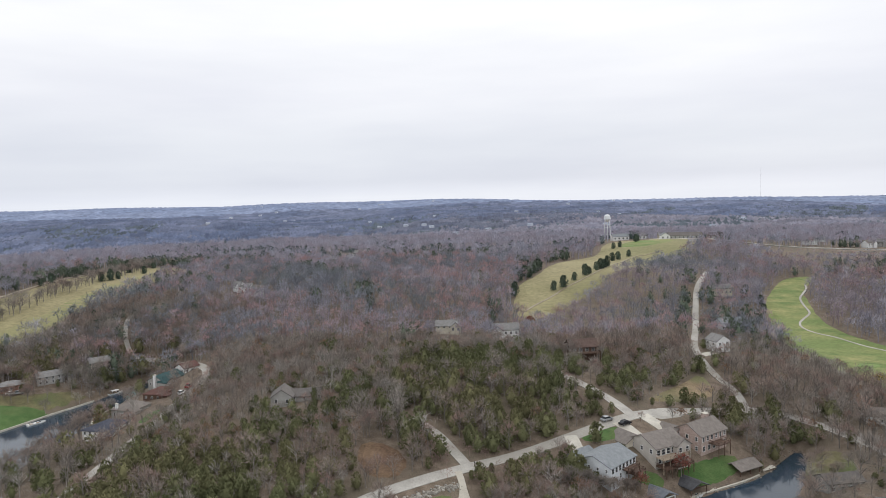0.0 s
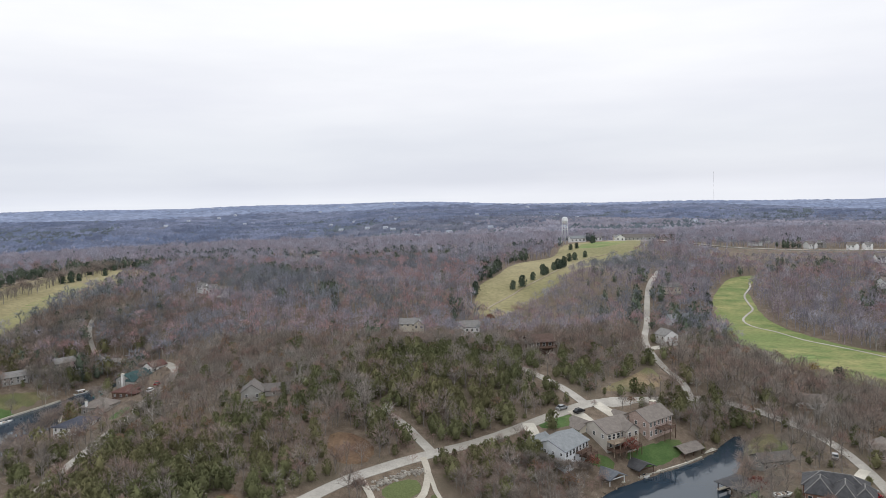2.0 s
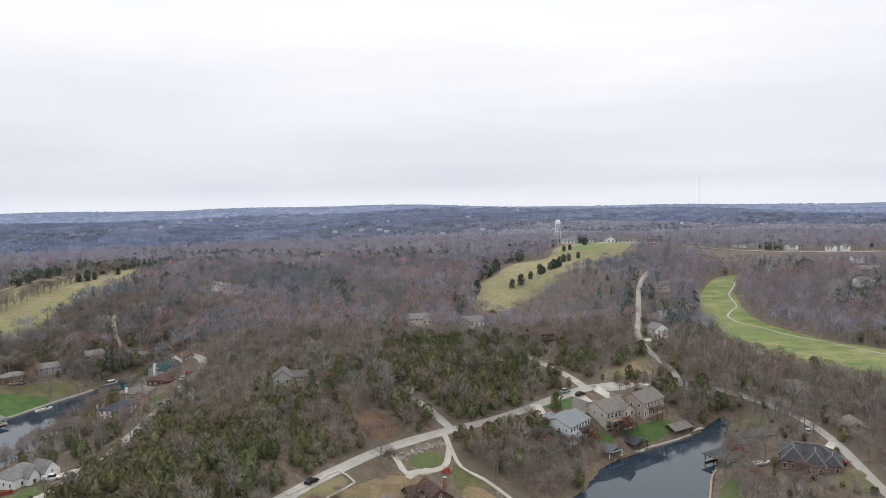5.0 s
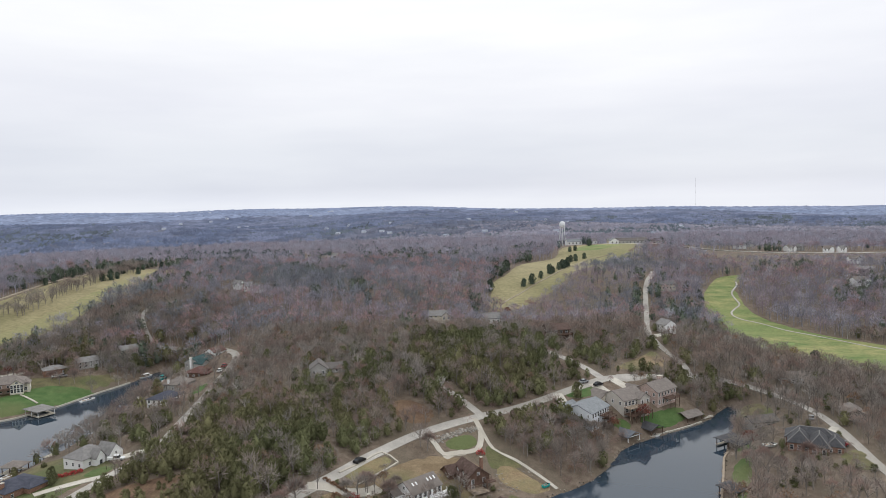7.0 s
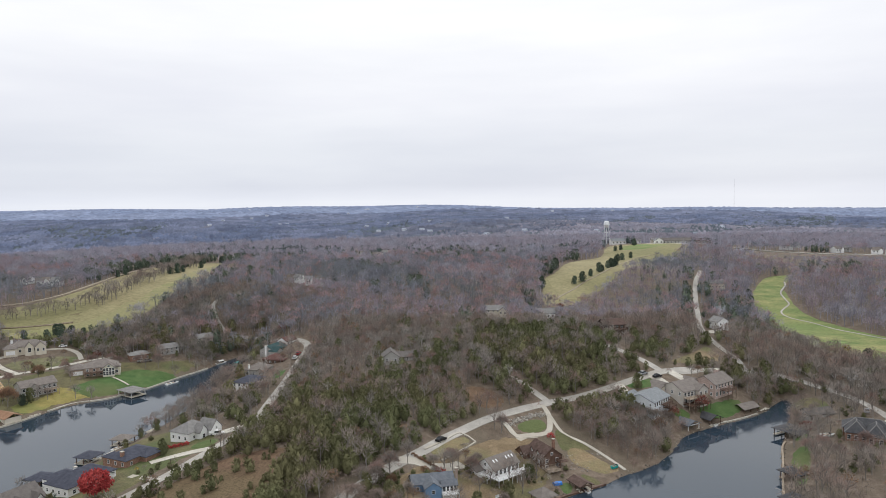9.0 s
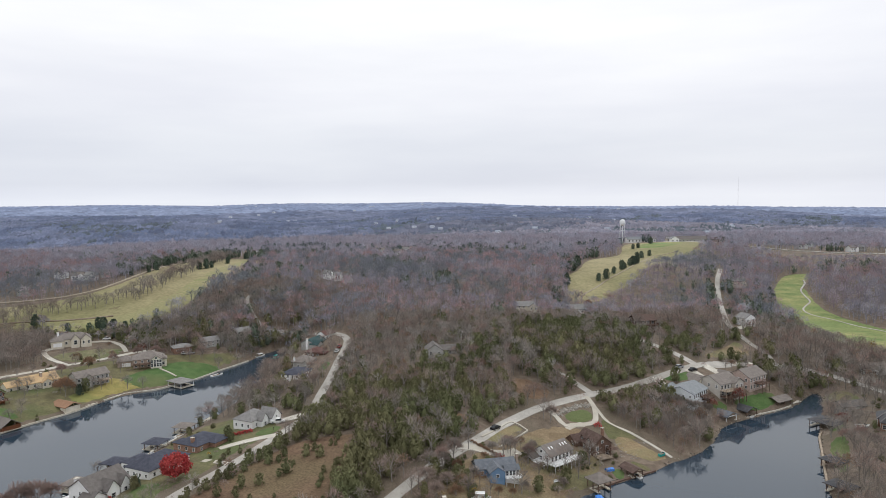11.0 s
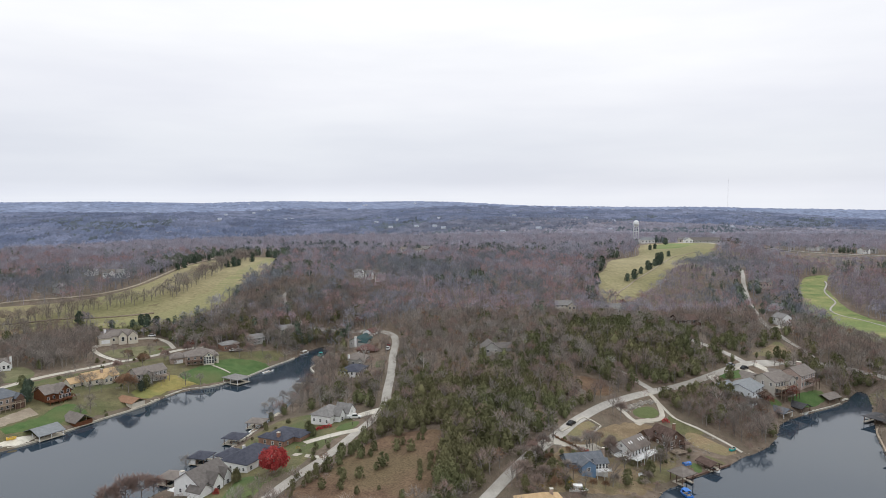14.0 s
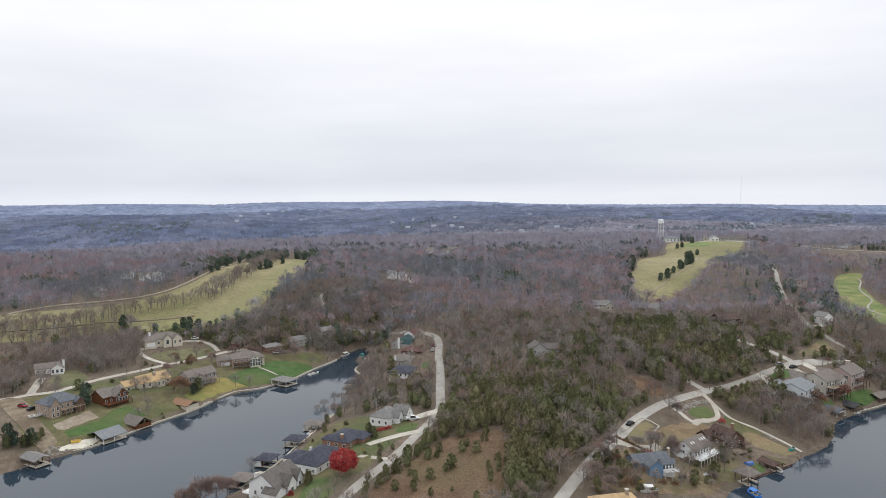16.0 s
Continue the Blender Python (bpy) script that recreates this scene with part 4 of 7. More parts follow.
def wall_spots(w, d, side, n, z):
    """Poses along one side of a block: front is -y."""
    out = []
    for i in range(n):
        k = (i + 0.5) / n - 0.5
        if side == "front":
            out.append(pose(k * w, -d / 2, z))
        elif side == "back":
            out.append(pose(k * w, d / 2, z, 0, 0, 180))
        elif side == "left":
            out.append(pose(-w / 2, k * d, z, 0, 0, -90))
        else:
            out.append(pose(w / 2, k * d, z, 0, 0, 90))
    return out


def gable(s, t, w, d, h, rise, over=0.45, along="x"):
    """Walls with gables into s, roof slabs into t."""
    a, b = (d, w) if along == "x" else (w, d)
    s.prism([(-a / 2, -3.5), (a / 2, -3.5), (a / 2, h), (0, h + rise), (-a / 2, h)], -b / 2, b / 2, along)
    k = rise / (a / 2)
    e = a / 2 + over
    t.prism([(-e, h - over * k), (0, h + rise), (e, h - over * k), (e, h - over * k + 0.24), (0, h + rise + 0.26), (-e, h - over * k + 0.24)], -b / 2 - over, b / 2 + over, along)


def hip(s, t, w, d, h, rise, over=0.5, cut=1.0):
    s.box(-w / 2, -d / 2, -3.5, w / 2, d / 2, h)
    W, D, half = w / 2 + over, d / 2 + over, max(w, d) / 2 - min(w, d) / 2 * cut
    half = max(half, 0.3)
    top = [(-half, 0, h + rise), (half, 0, h + rise)] if w >= d else [(0, -half, h + rise), (0, half, h + rise)]
    low = [(-W, -D, h), (W, -D, h), (W, D, h), (-W, D, h)]
    eave = [(x, y, h + 0.2) for x, y, _ in low]
    faces = [(3, 2, 1, 0), (0, 1, 5, 4), (1, 2, 6, 5), (2, 3, 7, 6), (3, 0, 4, 7)]
    faces += [(4, 5, 9, 8), (5, 6, 9), (6, 7, 8, 9), (7, 4, 8)] if w >= d else [(4, 5, 8), (5, 6, 9, 8), (6, 7, 9), (7, 4, 8, 9)]
    t.add(low + eave + top, faces)


def ridge_caps(w, d, h, rise, over=0.5):
    """Rounded cap tiles along the ridge and the four hips of a hip roof."""
    W, D, half = w / 2 + over, d / 2 + over, max(abs(w - d) / 2, 0.3)
    ends = [Vector((-half, 0, h + rise)), Vector((half, 0, h + rise))] if w >= d else [Vector((0, -half, h + rise)), Vector((0, half, h + rise))]
    runs = [(ends[0], ends[1])]
    for x, y in ((-W, -D), (W, -D), (W, D), (-W, D)):
        runs.append((ends[0 if (x if w >= d else y) < 0 else 1], Vector((x, y, h + 0.2))))
    s = Shape()
    for a, b in runs:
        along = (b - a).normalized()
        side = along.cross(Vector((0, 0, 1))).normalized() * 0.2
        up = Vector((0, 0, 0.12))
        ring = [-side - up * 0.6, -side * 0.5 + up, side * 0.5 + up, side - up * 0.6]
        s.add([tuple(p + q) for p in (a, b) for q in ring], [(0, 1, 5, 4), (1, 2, 6, 5), (2, 3, 7, 6), (3, 0, 4, 7), (3, 2, 1, 0), (4, 5, 6, 7)])
    return s


def deck(thing, x0, y0, x1, y1, z, drop, mat, rail=True, label="raised deck with railings"):
    d = part("deck", Shape().box(x0, y0, z - 0.2, x1, y1, z), mat, thing, label)
    nx, ny = max(2, int((x1 - x0) / 2.4) + 1), max(2, int((y1 - y0) / 2.4) + 1)
    for i in range(nx):
        for y in (y0 + 0.12, y1 - 0.12):
            x = x0 + 0.12 + (x1 - x0 - 0.24) * i / (nx - 1)
            if y < y1 - 0.2:
                part("post", Shape().box(x - 0.1, y - 0.1, z - drop, x + 0.1, y + 0.1, z + (1.0 if rail else -0.2)), mat, d)
    if rail:
        for a, b, c, e in ((x0, y0, x1, y0 + 0.1), (x0, y0, x0 + 0.1, y1), (x1 - 0.1, y0, x1, y1)):
            r = Shape().box(a, b, z + 0.92, c, e, z + 1.02).box(a, b, z + 0.12, c, e, z + 0.2)
            n = max(2, int(max(c - a, e - b) / 0.45))
            for i in range(n):
                px, py = a + (c - a) * (i + 0.5) / n if c - a > e - b else (a + c) / 2, b + (e - b) * (i + 0.5) / n if e - b > c - a else (b + e) / 2
                r.box(px - 0.04, py - 0.04, z + 0.2, px + 0.04, py + 0.04, z + 0.92)
            part("railing", r, mat, d)
    return d


def house(x, y, turn, label, wings, wall, roof, lift=0.0, chimney=None, decks=(), clear=None, name="house", group="", z=None, size=1.0, front=3.0):
    """wings: dicts with cx, cy, w, d, h, rise, kind ('gable', 'hip'), along, wins {side: [(n, z, wide, high)]}, wall, roof."""
    c, s = math.cos(radians(turn)), math.sin(radians(turn))
    spots = [(x + (q["cx"] + i * q["w"] / 2) * c - (q["cy"] + j * q["d"] / 2) * s, y + (q["cx"] + i * q["w"] / 2) * s + (q["cy"] + j * q["d"] / 2) * c) for q in wings[:1] for i in (-1, 0, 1) for j in (-1, 0, 1)]
    zs = [gz(*p) for p in spots]
    z = (float(np.mean(zs)) if z is None else z) + lift
    thing = base(name, x, y, z, turn, label, "house", group)
    thing.scale = (size, size, size)
    for q in wings:
        m = pose(q["cx"], q["cy"], q.get("z", 0))
        ws, rs = Shape(), Shape()
        if q.get("kind", "gable") == "gable":
            gable(ws, rs, q["w"], q["d"], q["h"], q["rise"], q.get("over", 0.45), q.get("along", "x"))
        else:
            hip(ws, rs, q["w"], q["d"], q["h"], q["rise"])
        part("wall", ws, q.get("wall", wall), thing, m=m)
        top = part("roof", rs, q.get("roof", roof), thing, "shingled roof", m=m)
        if roof == ROOF_CHARCOAL and q.get("kind") == "hip":
            part("ridge_cap", ridge_caps(q["w"], q["d"], q["h"], q["rise"]), ROOF_GREY, top, "pale grey ridge and hip caps")
        for side, sets in q.get("wins", {}).items():
            for n, wz, wide, high in sets:
                for sp in wall_spots(q["w"], q["d"], side, n, wz):
                    window(thing, m @ sp, wide, high)
        for side, k, wide, high in q.get("doors", ()):
            sp = wall_spots(q["w"], q["d"], side, 1, 0)[0] @ pose(k, 0, 0)
            dm = Shape().box(-wide / 2, -0.07, 0, wide / 2, 0.05, high)
            for i in range(1, 4):
                dm.box(-wide / 2 + 0.1, -0.1, high * i / 4 - 0.03, wide / 2 - 0.1, -0.06, high * i / 4 + 0.03)
            part("garage_door" if wide > 2 else "door", dm, TRIM if wide > 2 else DARK_WOOD, thing, m=m @ sp)
    if chimney:
        px, py, top, thick, mat = chimney
        ch = part("chimney", Shape().box(px - thick / 2, py - thick / 2, -1, px + thick / 2, py + thick / 2, top), mat, thing, "square masonry chimney")
        part("cap", Shape().box(px - thick / 2 - 0.12, py - thick / 2 - 0.12, top, px + thick / 2 + 0.12, py + thick / 2 + 0.12, top + 0.18), CONCRETE, ch)
    for dk in decks:
        deck(thing, *dk)
    HOUSE_SPOTS.append((x, y, (clear or max(math.hypot(q["w"], q["d"]) * 0.42 + math.hypot(q["cx"], q["cy"]) * 0.5 for q in wings) + 1.0) * size, front))
    return thing


def w(cx, cy, wide, deep, h, rise, kind="gable", along="x", **more):
    return dict(cx=cx, cy=cy, w=wide, d=deep, h=h, rise=rise, kind=kind, along=along, **more)


ROW = lambda n, z=0.9, a=1.0, b=1.3: (n, z, a, b)  # noqa: E731

# near side of the west cove
house(-55.5, 221, 65, "white two-storey lake house with grey gabled roof", [
    w(0, 0, 16, 12, 4.6, 4.0, along="x", wins={"left": [ROW(2, 0.8), ROW(1, 3.0, 0.9, 1.1)], "back": [ROW(5)]}),
    w(-1, -6, 5, 5, 4.2, 3.0, along="y", wins={"front": [ROW(1, 1.0, 1.6, 1.6)]}), w(5, -5.5, 4, 4, 4.0, 2.8, along="y", wins={"front": [ROW(1, 1.0, 1.2, 1.5)]}),
    w(-7, -5, 6, 6, 3.0, 2.0, along="y", doors=[("left", 0, 4.8, 2.3)])],
    WHITE, ROOF_TAUPE, 0.2, (-6.5, 3.5, 8.0, 1.3, WHITE), [(-8, 6.0, -3, 9.5, 0.3, 3, TRIM)], size=0.86)
house(-45, 240, 65, "long white ranch house with slate-blue hip roof", [
    w(0, 0, 19, 12, 3.2, 3.4, "hip", wins={"left": [ROW(4, 0.9, 0.9, 1.0)], "front": [ROW(4)], "back": [ROW(5)]}), w(-2, 8, 9, 7, 3.0, 1.8, "hip", wins={"left": [ROW(2)]}),
    w(4, -5, 6, 6, 3.1, 1.8, along="y", wins={"front": [ROW(1, 1.0, 1.4, 1.3)]})], WHITE, ROOF_BLUE, 0.3, (1, 4, 5.6, 0.9, WHITE), size=0.92)
house(-38, 261, 65, "brick ranch house with slate-blue hip roof", [
    w(0, 0, 17, 13, 3.2, 2.8, "hip", wins={"left": [ROW(3, 0.8, 1.1, 1.5)], "front": [ROW(3)], "back": [ROW(4)]}), w(3, -7, 8, 6, 3.0, 2.0, "hip", doors=[("right", 0, 4.8, 2.2)]),
    w(-5, 6, 6, 5, 3.0, 1.6, "hip")], BRICK_RED, ROOF_BLUE, 0.2, (-6.5, -2, 6.2, 1.3, BRICK_RED), size=0.8)
house(-23, 281, 65, "white cottage with grey hip roof and gabled garage", [
    w(-1, 1, 14, 11, 3.8, 3.8, "hip", wins={"left": [ROW(3)], "front": [ROW(2)], "back": [ROW(4)]}), w(5, -5, 7, 8, 3.8, 3.6, along="y", wins={"front": [ROW(1, 3.2, 0.8, 0.9)]}, doors=[("right", 0, 4.8, 2.3)]),
    w(-1.5, -5.5, 4.5, 4, 3.8, 3.0, along="y", wins={"front": [ROW(1, 0.8, 1.4, 1.7)]})], WHITE, ROOF_GREY, 0.2, size=0.82)
house(-21.3, 350, 75, "pale two-storey house with dark grey roof among bare trees", [w(0, 0, 15, 11, 4.8, 2.4, "hip", wins={"left": [ROW(4, 0.8), ROW(4, 3.2)], "front": [ROW(4), ROW(4, 3.2)]}), w(-4, -6, 6, 5, 3.2, 1.8, along="y")],
      WHITE, ROOF_BLUE, -1.6, size=0.9, front=12.0)
house(-22.5, 372, 75, "house with a grey pyramid roof and white gable", [w(0, 0, 13, 12, 3.6, 3.4, "hip", wins={"left": [ROW(3)], "front": [ROW(3)]}), w(-5, -5, 5, 4, 3.2, 1.8, along="x", wins={"left": [ROW(1)]})], GREY_SIDE, ROOF_BROWN, -0.4, (-6, 3, 6.6, 1.0, WHITE), size=0.85, front=6.0)
house(-19, 390.5, 80, "low house with red-brown roof and dark walls", [w(0, 0, 14, 11, 3.2, 2.6, "hip", wins={"left": [ROW(3)], "front": [ROW(3)]}), w(-4, -7, 7, 5, 2.8, 1.2, "hip")], DARK_WOOD, ROOF_RED, -0.9, size=0.78, front=6.0)
house(-24, 409, 70, "large house with a teal metal roof and white chimney", [w(0, 0, 18, 12, 3.6, 3.2, "gable", "x", wins={"left": [ROW(3)], "front": [ROW(4)]}), w(-6, -6, 8, 7, 3.2, 2.4, along="y", wins={"front": [ROW(2)]})], GREY_SIDE, ROOF_TEAL, -0.3, (-9.6, 0, 7.4, 1.5, WHITE), size=0.74)
house(-19, 421, 60, "small white house beside the lane", [w(0, 0, 10, 8, 3.2, 2.2, wins={"left": [ROW(2)], "front": [ROW(3)]})], WHITE, ROOF_RED, -0.5, size=0.85, front=-20.0)
# west bank
house(-173, 424, 33, "white stone house with steep grey gables", [
    w(0, 0, 20, 11, 3.8, 3.4, "hip", wins={"front": [ROW(5, 0.8, 1.1, 1.6)], "left": [ROW(2)], "right": [ROW(2)]}), w(1, -6, 5, 4, 3.8, 3.0, along="y", wins={"front": [ROW(1, 0.6, 1.6, 2.6)]}),
    w(7, -6, 6, 5, 3.6, 3.0, along="y", wins={"front": [ROW(2, 0.8, 1.0, 1.7)]}), w(-9, -3, 7, 9, 3.4, 2.4, "hip", doors=[("front", 0, 4.8, 2.3)])], CREAM, ROOF_BROWN, 0.2, (-8, 2, 7.6, 1.3, WHITE), size=0.94)
house(-113, 391, 24, "lake house with tall gabled window wall and grey roof", [
    w(0, 0, 17, 13, 4.6, 3.4, "hip", wins={"front": [ROW(5, 0.5, 1.1, 1.7), ROW(5, 2.9, 1.0, 1.2)], "right": [ROW(3)]}),
    w(4, -7, 6.0, 4, 4.6, 2.2, along="y", wall=CREAM, wins={"front": [(4, 0.4, 1.1, 2.0), (4, 2.7, 1.1, 1.6), (1, 4.9, 1.2, 0.9)]}), w(8, -3, 3.5, 7, 4.0, 1.8, "hip", wall=CREAM, wins={"right": [ROW(2)], "front": [ROW(1, 0.8, 1.1, 1.6)]}),
    w(-12, 4, 9, 10, 3.2, 2.8, "hip", doors=[("front", 0, 4.8, 2.3)])], BRICK, ROOF_BROWN, 0.0, None, [(-8, -10, 1, -6.5, 2.4, 3.4, DARK_WOOD)], size=0.95)
house(-128.4, 356.4, 51, "grey two-storey house with long window rows", [w(0, 0, 16, 9, 5.2, 2.4, "gable", "x", wins={"front": [ROW(7, 0.6, 1.1, 1.5), ROW(7, 3.2, 1.1, 1.4)], "right": [ROW(2), ROW(2, 3.2)]}), w(-3, -5, 4, 3, 5.0, 1.6, along="y", wins={"front": [ROW(1, 3.2), ROW(1)]})],
      GREY_SIDE, ROOF_BROWN, -0.8, None, [(2, -7.5, 8, -4.5, 2.6, 3.4, DECK)], size=1.0)
house(-149, 344.8, 54, "long pale house with tan shingle roof", [
    w(1, 0, 18, 11, 4.2, 3.2, "gable", "x", wins={"front": [ROW(5, 2.0, 1.2, 1.4), ROW(4, 0.0, 1.0, 1.3)], "right": [ROW(2, 2.0)]}), w(-11, 2, 8, 8, 3.6, 2.2, "gable", "x", wins={"front": [ROW(2, 1.4)]}),
    w(3, -6, 5, 3, 4.0, 1.6, along="y", wins={"front": [ROW(2, 2.0, 1.1, 1.4)]})], CREAM, ROOF_TAN, -1.0, (2, -2.0, 8.2, 1.2, BRICK), [(5, -8.2, 10, -5.5, 1.6, 3, DECK)], size=0.9)
house(-156.5, 317.5, 62, "orange log house with prow gable and wraparound deck", [
    w(0, 0, 14, 11, 4.4, 3.2, "gable", "x", over=0.9, wins={"front": [ROW(4, 0.6, 1.2, 1.6)], "right": [ROW(2, 0.6), ROW(2, 3.2)]}),
    w(3, -6, 8, 6, 4.6, 3.6, along="y", over=1.0, wins={"front": [(4, 0.6, 1.4, 2.0), (2, 3.4, 1.6, 1.8)]}), w(-3, 2, 6, 7, 6.0, 1.8, along="x", wins={"front": [ROW(3, 5.0, 0.9, 0.8)]})],
    LOG, ROOF_BROWN, 0.3, None, [(-8, -11.5, 8.5, -5.4, 0.4, 3, LOG)], size=0.76)
house(-170.6, 301.6, 58, "large tan lake house with blue-grey roof and tall porch", [
    w(0, 0, 17, 12, 6.2, 4.0, "hip", wins={"front": [ROW(6, 0.7, 1.1, 1.7), ROW(6, 3.5, 1.1, 1.5)], "left": [ROW(2), ROW(2, 3.5)]}), w(-6, -6, 4.5, 4, 6.4, 3.4, along="y", wins={"front": [ROW(2, 0.6, 1.0, 1.6), ROW(2, 3.4, 1.0, 1.6)]}),
    w(6.5, -7, 4, 3, 5.6, 2.0, along="y", wall=DARK_WOOD), w(4, 6, 10, 6, 4.6, 2.4, "hip")], BRICK, ROOF_STEEL, -0.4, None, [(-3.5, -8.8, 9, -5.9, 3.0, 4, DECK)], size=0.86)
house(-205, 356, 30, "white bungalow with grey roof and chimney", [w(-1, 1, 14, 9, 3.2, 2.4, "gable", "x", wins={"front": [ROW(4)]}), w(4, -4, 7, 6, 3.2, 2.6, along="y", wins={"front": [ROW(3, 0.6, 1.2, 1.9)]})], WHITE, ROOF_BROWN, 0.0, (7.6, -2, 7.0, 1.2, WHITE), size=0.84)
# far end of the west cove
house(-92, 428, 40, "grey house half hidden by bare trees", [w(0, 0, 13, 9, 4.4, 2.4, wins={"front": [ROW(4), ROW(4, 2.9)]})], GREY_SIDE, ROOF_GREY, -0.5, size=0.85, front=-20.0)
house(-78, 449, 45, "pale two-storey house behind bare trees", [w(0, 0, 12, 9, 5.0, 2.4, wins={"front": [ROW(4), ROW(4, 3.2)], "right": [ROW(2, 3.2)]})], CREAM, ROOF_GREY, -0.5, size=0.85, front=-20.0)
house(-104, 417, 35, "dark brick house behind parked cars", [w(0, 0, 13, 9, 3.4, 2.2, "hip", wins={"front": [ROW(3)]})], BRICK_RED, ROOF_GREY, -0.3, size=0.85, front=-20.0)
# north-east cove
house(158.6, 308.5, 47, "pale blue two-storey house with grey roof and rear decks", [
    w(0, 0, 15, 13, 4.8, 2.5, "gable", "x", over=0.5, wins={"front": [ROW(7, 2.7, 1.2, 1.6), ROW(4, 0.2, 1.0, 1.5)], "left": [ROW(4, 3.0, 0.7, 0.9)]}),
    w(-2, 8.5, 9, 7, 4.0, 1.8, "gable", "x", wins={"left": [ROW(2, 2.4, 0.8, 1.0)]})], PALE_BLUE, ROOF_SLATE, -3.4, None, [(-1, -9.0, 6, -6.5, 2.6, 4.5, DARK_WOOD), (2, -10, 8, -6.5, 0.6, 2.5, DARK_WOOD)], z=11.6, size=0.94)
house(177.5, 322, 30, "greige lake house with taupe roof and stacked brown decks", [
    w(0, 0, 12.5, 12.5, 5.8, 2.9, "gable", "x", wins={"front": [ROW(6, 3.5, 1.3, 1.7), ROW(4, 0.9, 1.1, 1.6)], "left": [ROW(3, 3.8)]}), w(4, -6, 6, 4, 5.8, 2.0, along="y", wins={"front": [ROW(2, 3.6, 1.1, 1.5)]}),
    w(-5, 8, 9, 8, 5.0, 2.2, "gable", "y", wall=CREAM, doors=[("left", 0, 4.8, 2.3)])], GREIGE, ROOF_BROWN, -3.0, None, [(-6.5, -9.8, 5, -6.3, 3.3, 4.6, DECK), (-6.5, -11, 5.5, -6.3, 0.6, 3, DARK_WOOD)], z=10.2)
house(195, 332.4, 36, "large two-storey pink brick house with taupe roof", [
    w(0, 0, 13.6, 11, 6.2, 3.0, "gable", "x", wins={"front": [ROW(6, 4.3, 1.0, 1.4), ROW(5, 1.0, 1.1, 1.7)], "left": [ROW(3, 4.3, 0.9, 1.3), ROW(3, 1.1, 0.9, 1.3)], "right": [ROW(3, 4.3)]}),
    w(-6, 7, 9, 7, 4.6, 2.4, "gable", "y")], PINK_BRICK, ROOF_BROWN, -2.2, (4.5, 1.2, 10.2, 1.8, PINK_BRICK), [(-3, -9.5, 3.5, -5.4, 3.4, 4.2, DARK_WOOD)], z=9.0)
# lots on the point
house(70.8, 229.7, 12, "blue cottage with grey roof and white balcony", [
    w(-2, 2, 17, 9, 4.4, 2.4, "gable", "x", wins={"front": [ROW(4, 2.0)], "left": [ROW(2, 2.0)]}), w(-3, -4, 6.5, 7, 4.4, 2.2, along="y", wins={"front": [ROW(1, 2.2, 1.2, 1.3)]}),
    w(4, -3.5, 6, 4, 4.2, 1.4, along="x", wall=TRIM, wins={"front": [ROW(4, 1.9, 1.0, 1.9)]})], BLUE, ROOF_STEEL, -0.8, (8.6, 3, 7.6, 1.1, BRICK), [(0.5, -8.6, 7.4, -5.4, 1.6, 4.5, TRIM)], size=0.76)
skylit = house(91, 250, 40, "white house with grey roof, skylights and wide white decks", [
    w(0, 0, 13.5, 10, 5.6, 3.2, "gable", "x", wins={"front": [ROW(6, 3.3, 1.2, 1.9), ROW(5, 0.6, 1.1, 1.7)], "left": [ROW(3, 3.4), ROW(1, 6.2, 1.0, 1.0)], "right": [ROW(2, 3.4)]}), w(-7, 4.5, 7, 7, 4.4, 2.0, "gable", "x", wins={"left": [ROW(2, 2.6)]})],
    WHITE, ROOF_BROWN, -1.6, None, [(-8.2, -9, 9, -5.0, 3.0, 5, TRIM), (-10.6, -5.0, -6.75, 1.0, 3.0, 5, TRIM)], size=0.86)
for sx in (-4.6, -3.0, 2.2, 3.8, 5.4):
    part("skylight", Shape().prism([(-2.6, 7.15), (-2.6, 7.55), (-1.5, 8.25), (-1.5, 7.85)], sx, sx + 0.55), TRIM, skylit, "white framed skylight")
house(108.2, 262.5, -65, "dark brown shingled house with dormers and timber decks", [
    w(0, 0, 13, 10.5, 4.6, 4.0, "gable", "x", wins={"front": [ROW(3, 2.0), ROW(3, -0.4)], "right": [ROW(2, 2.2, 1.2, 1.6), ROW(1, 5.4, 1.0, 1.0), ROW(2, -0.4, 1.2, 1.6)]}), w(-6, -4.5, 7, 8, 4.0, 2.6, "gable", "y", wins={"front": [ROW(2, 1.6)]}),
    w(-2.0, -3.4, 1.9, 2.6, 6.4, 1.0, along="y", wins={"front": [(1, 5.5, 0.8, 0.9)]}), w(2.8, -3.4, 1.9, 2.6, 6.4, 1.0, along="y", wins={"front": [(1, 5.5, 0.8, 0.9)]})],
    DARK_WOOD, ROOF_DARK, -1.0, (-1, 5.8, 9.2, 1.1, BRICK_RED), [(6.5, -5.2, 12, 2.0, 0.2, 3, DECK), (6.5, 2.0, 10, 6.4, 2.8, 5, DARK_WOOD)], size=0.8)
house(50, 197, 10, "low house with a tan shingle roof", [w(0, 0, 13, 10, 3.2, 3.0, "hip", wins={"front": [ROW(4)], "left": [ROW(2)]})], CREAM, ROOF_TAN, 0.0, (3, 0, 7.0, 0.9, BRICK))
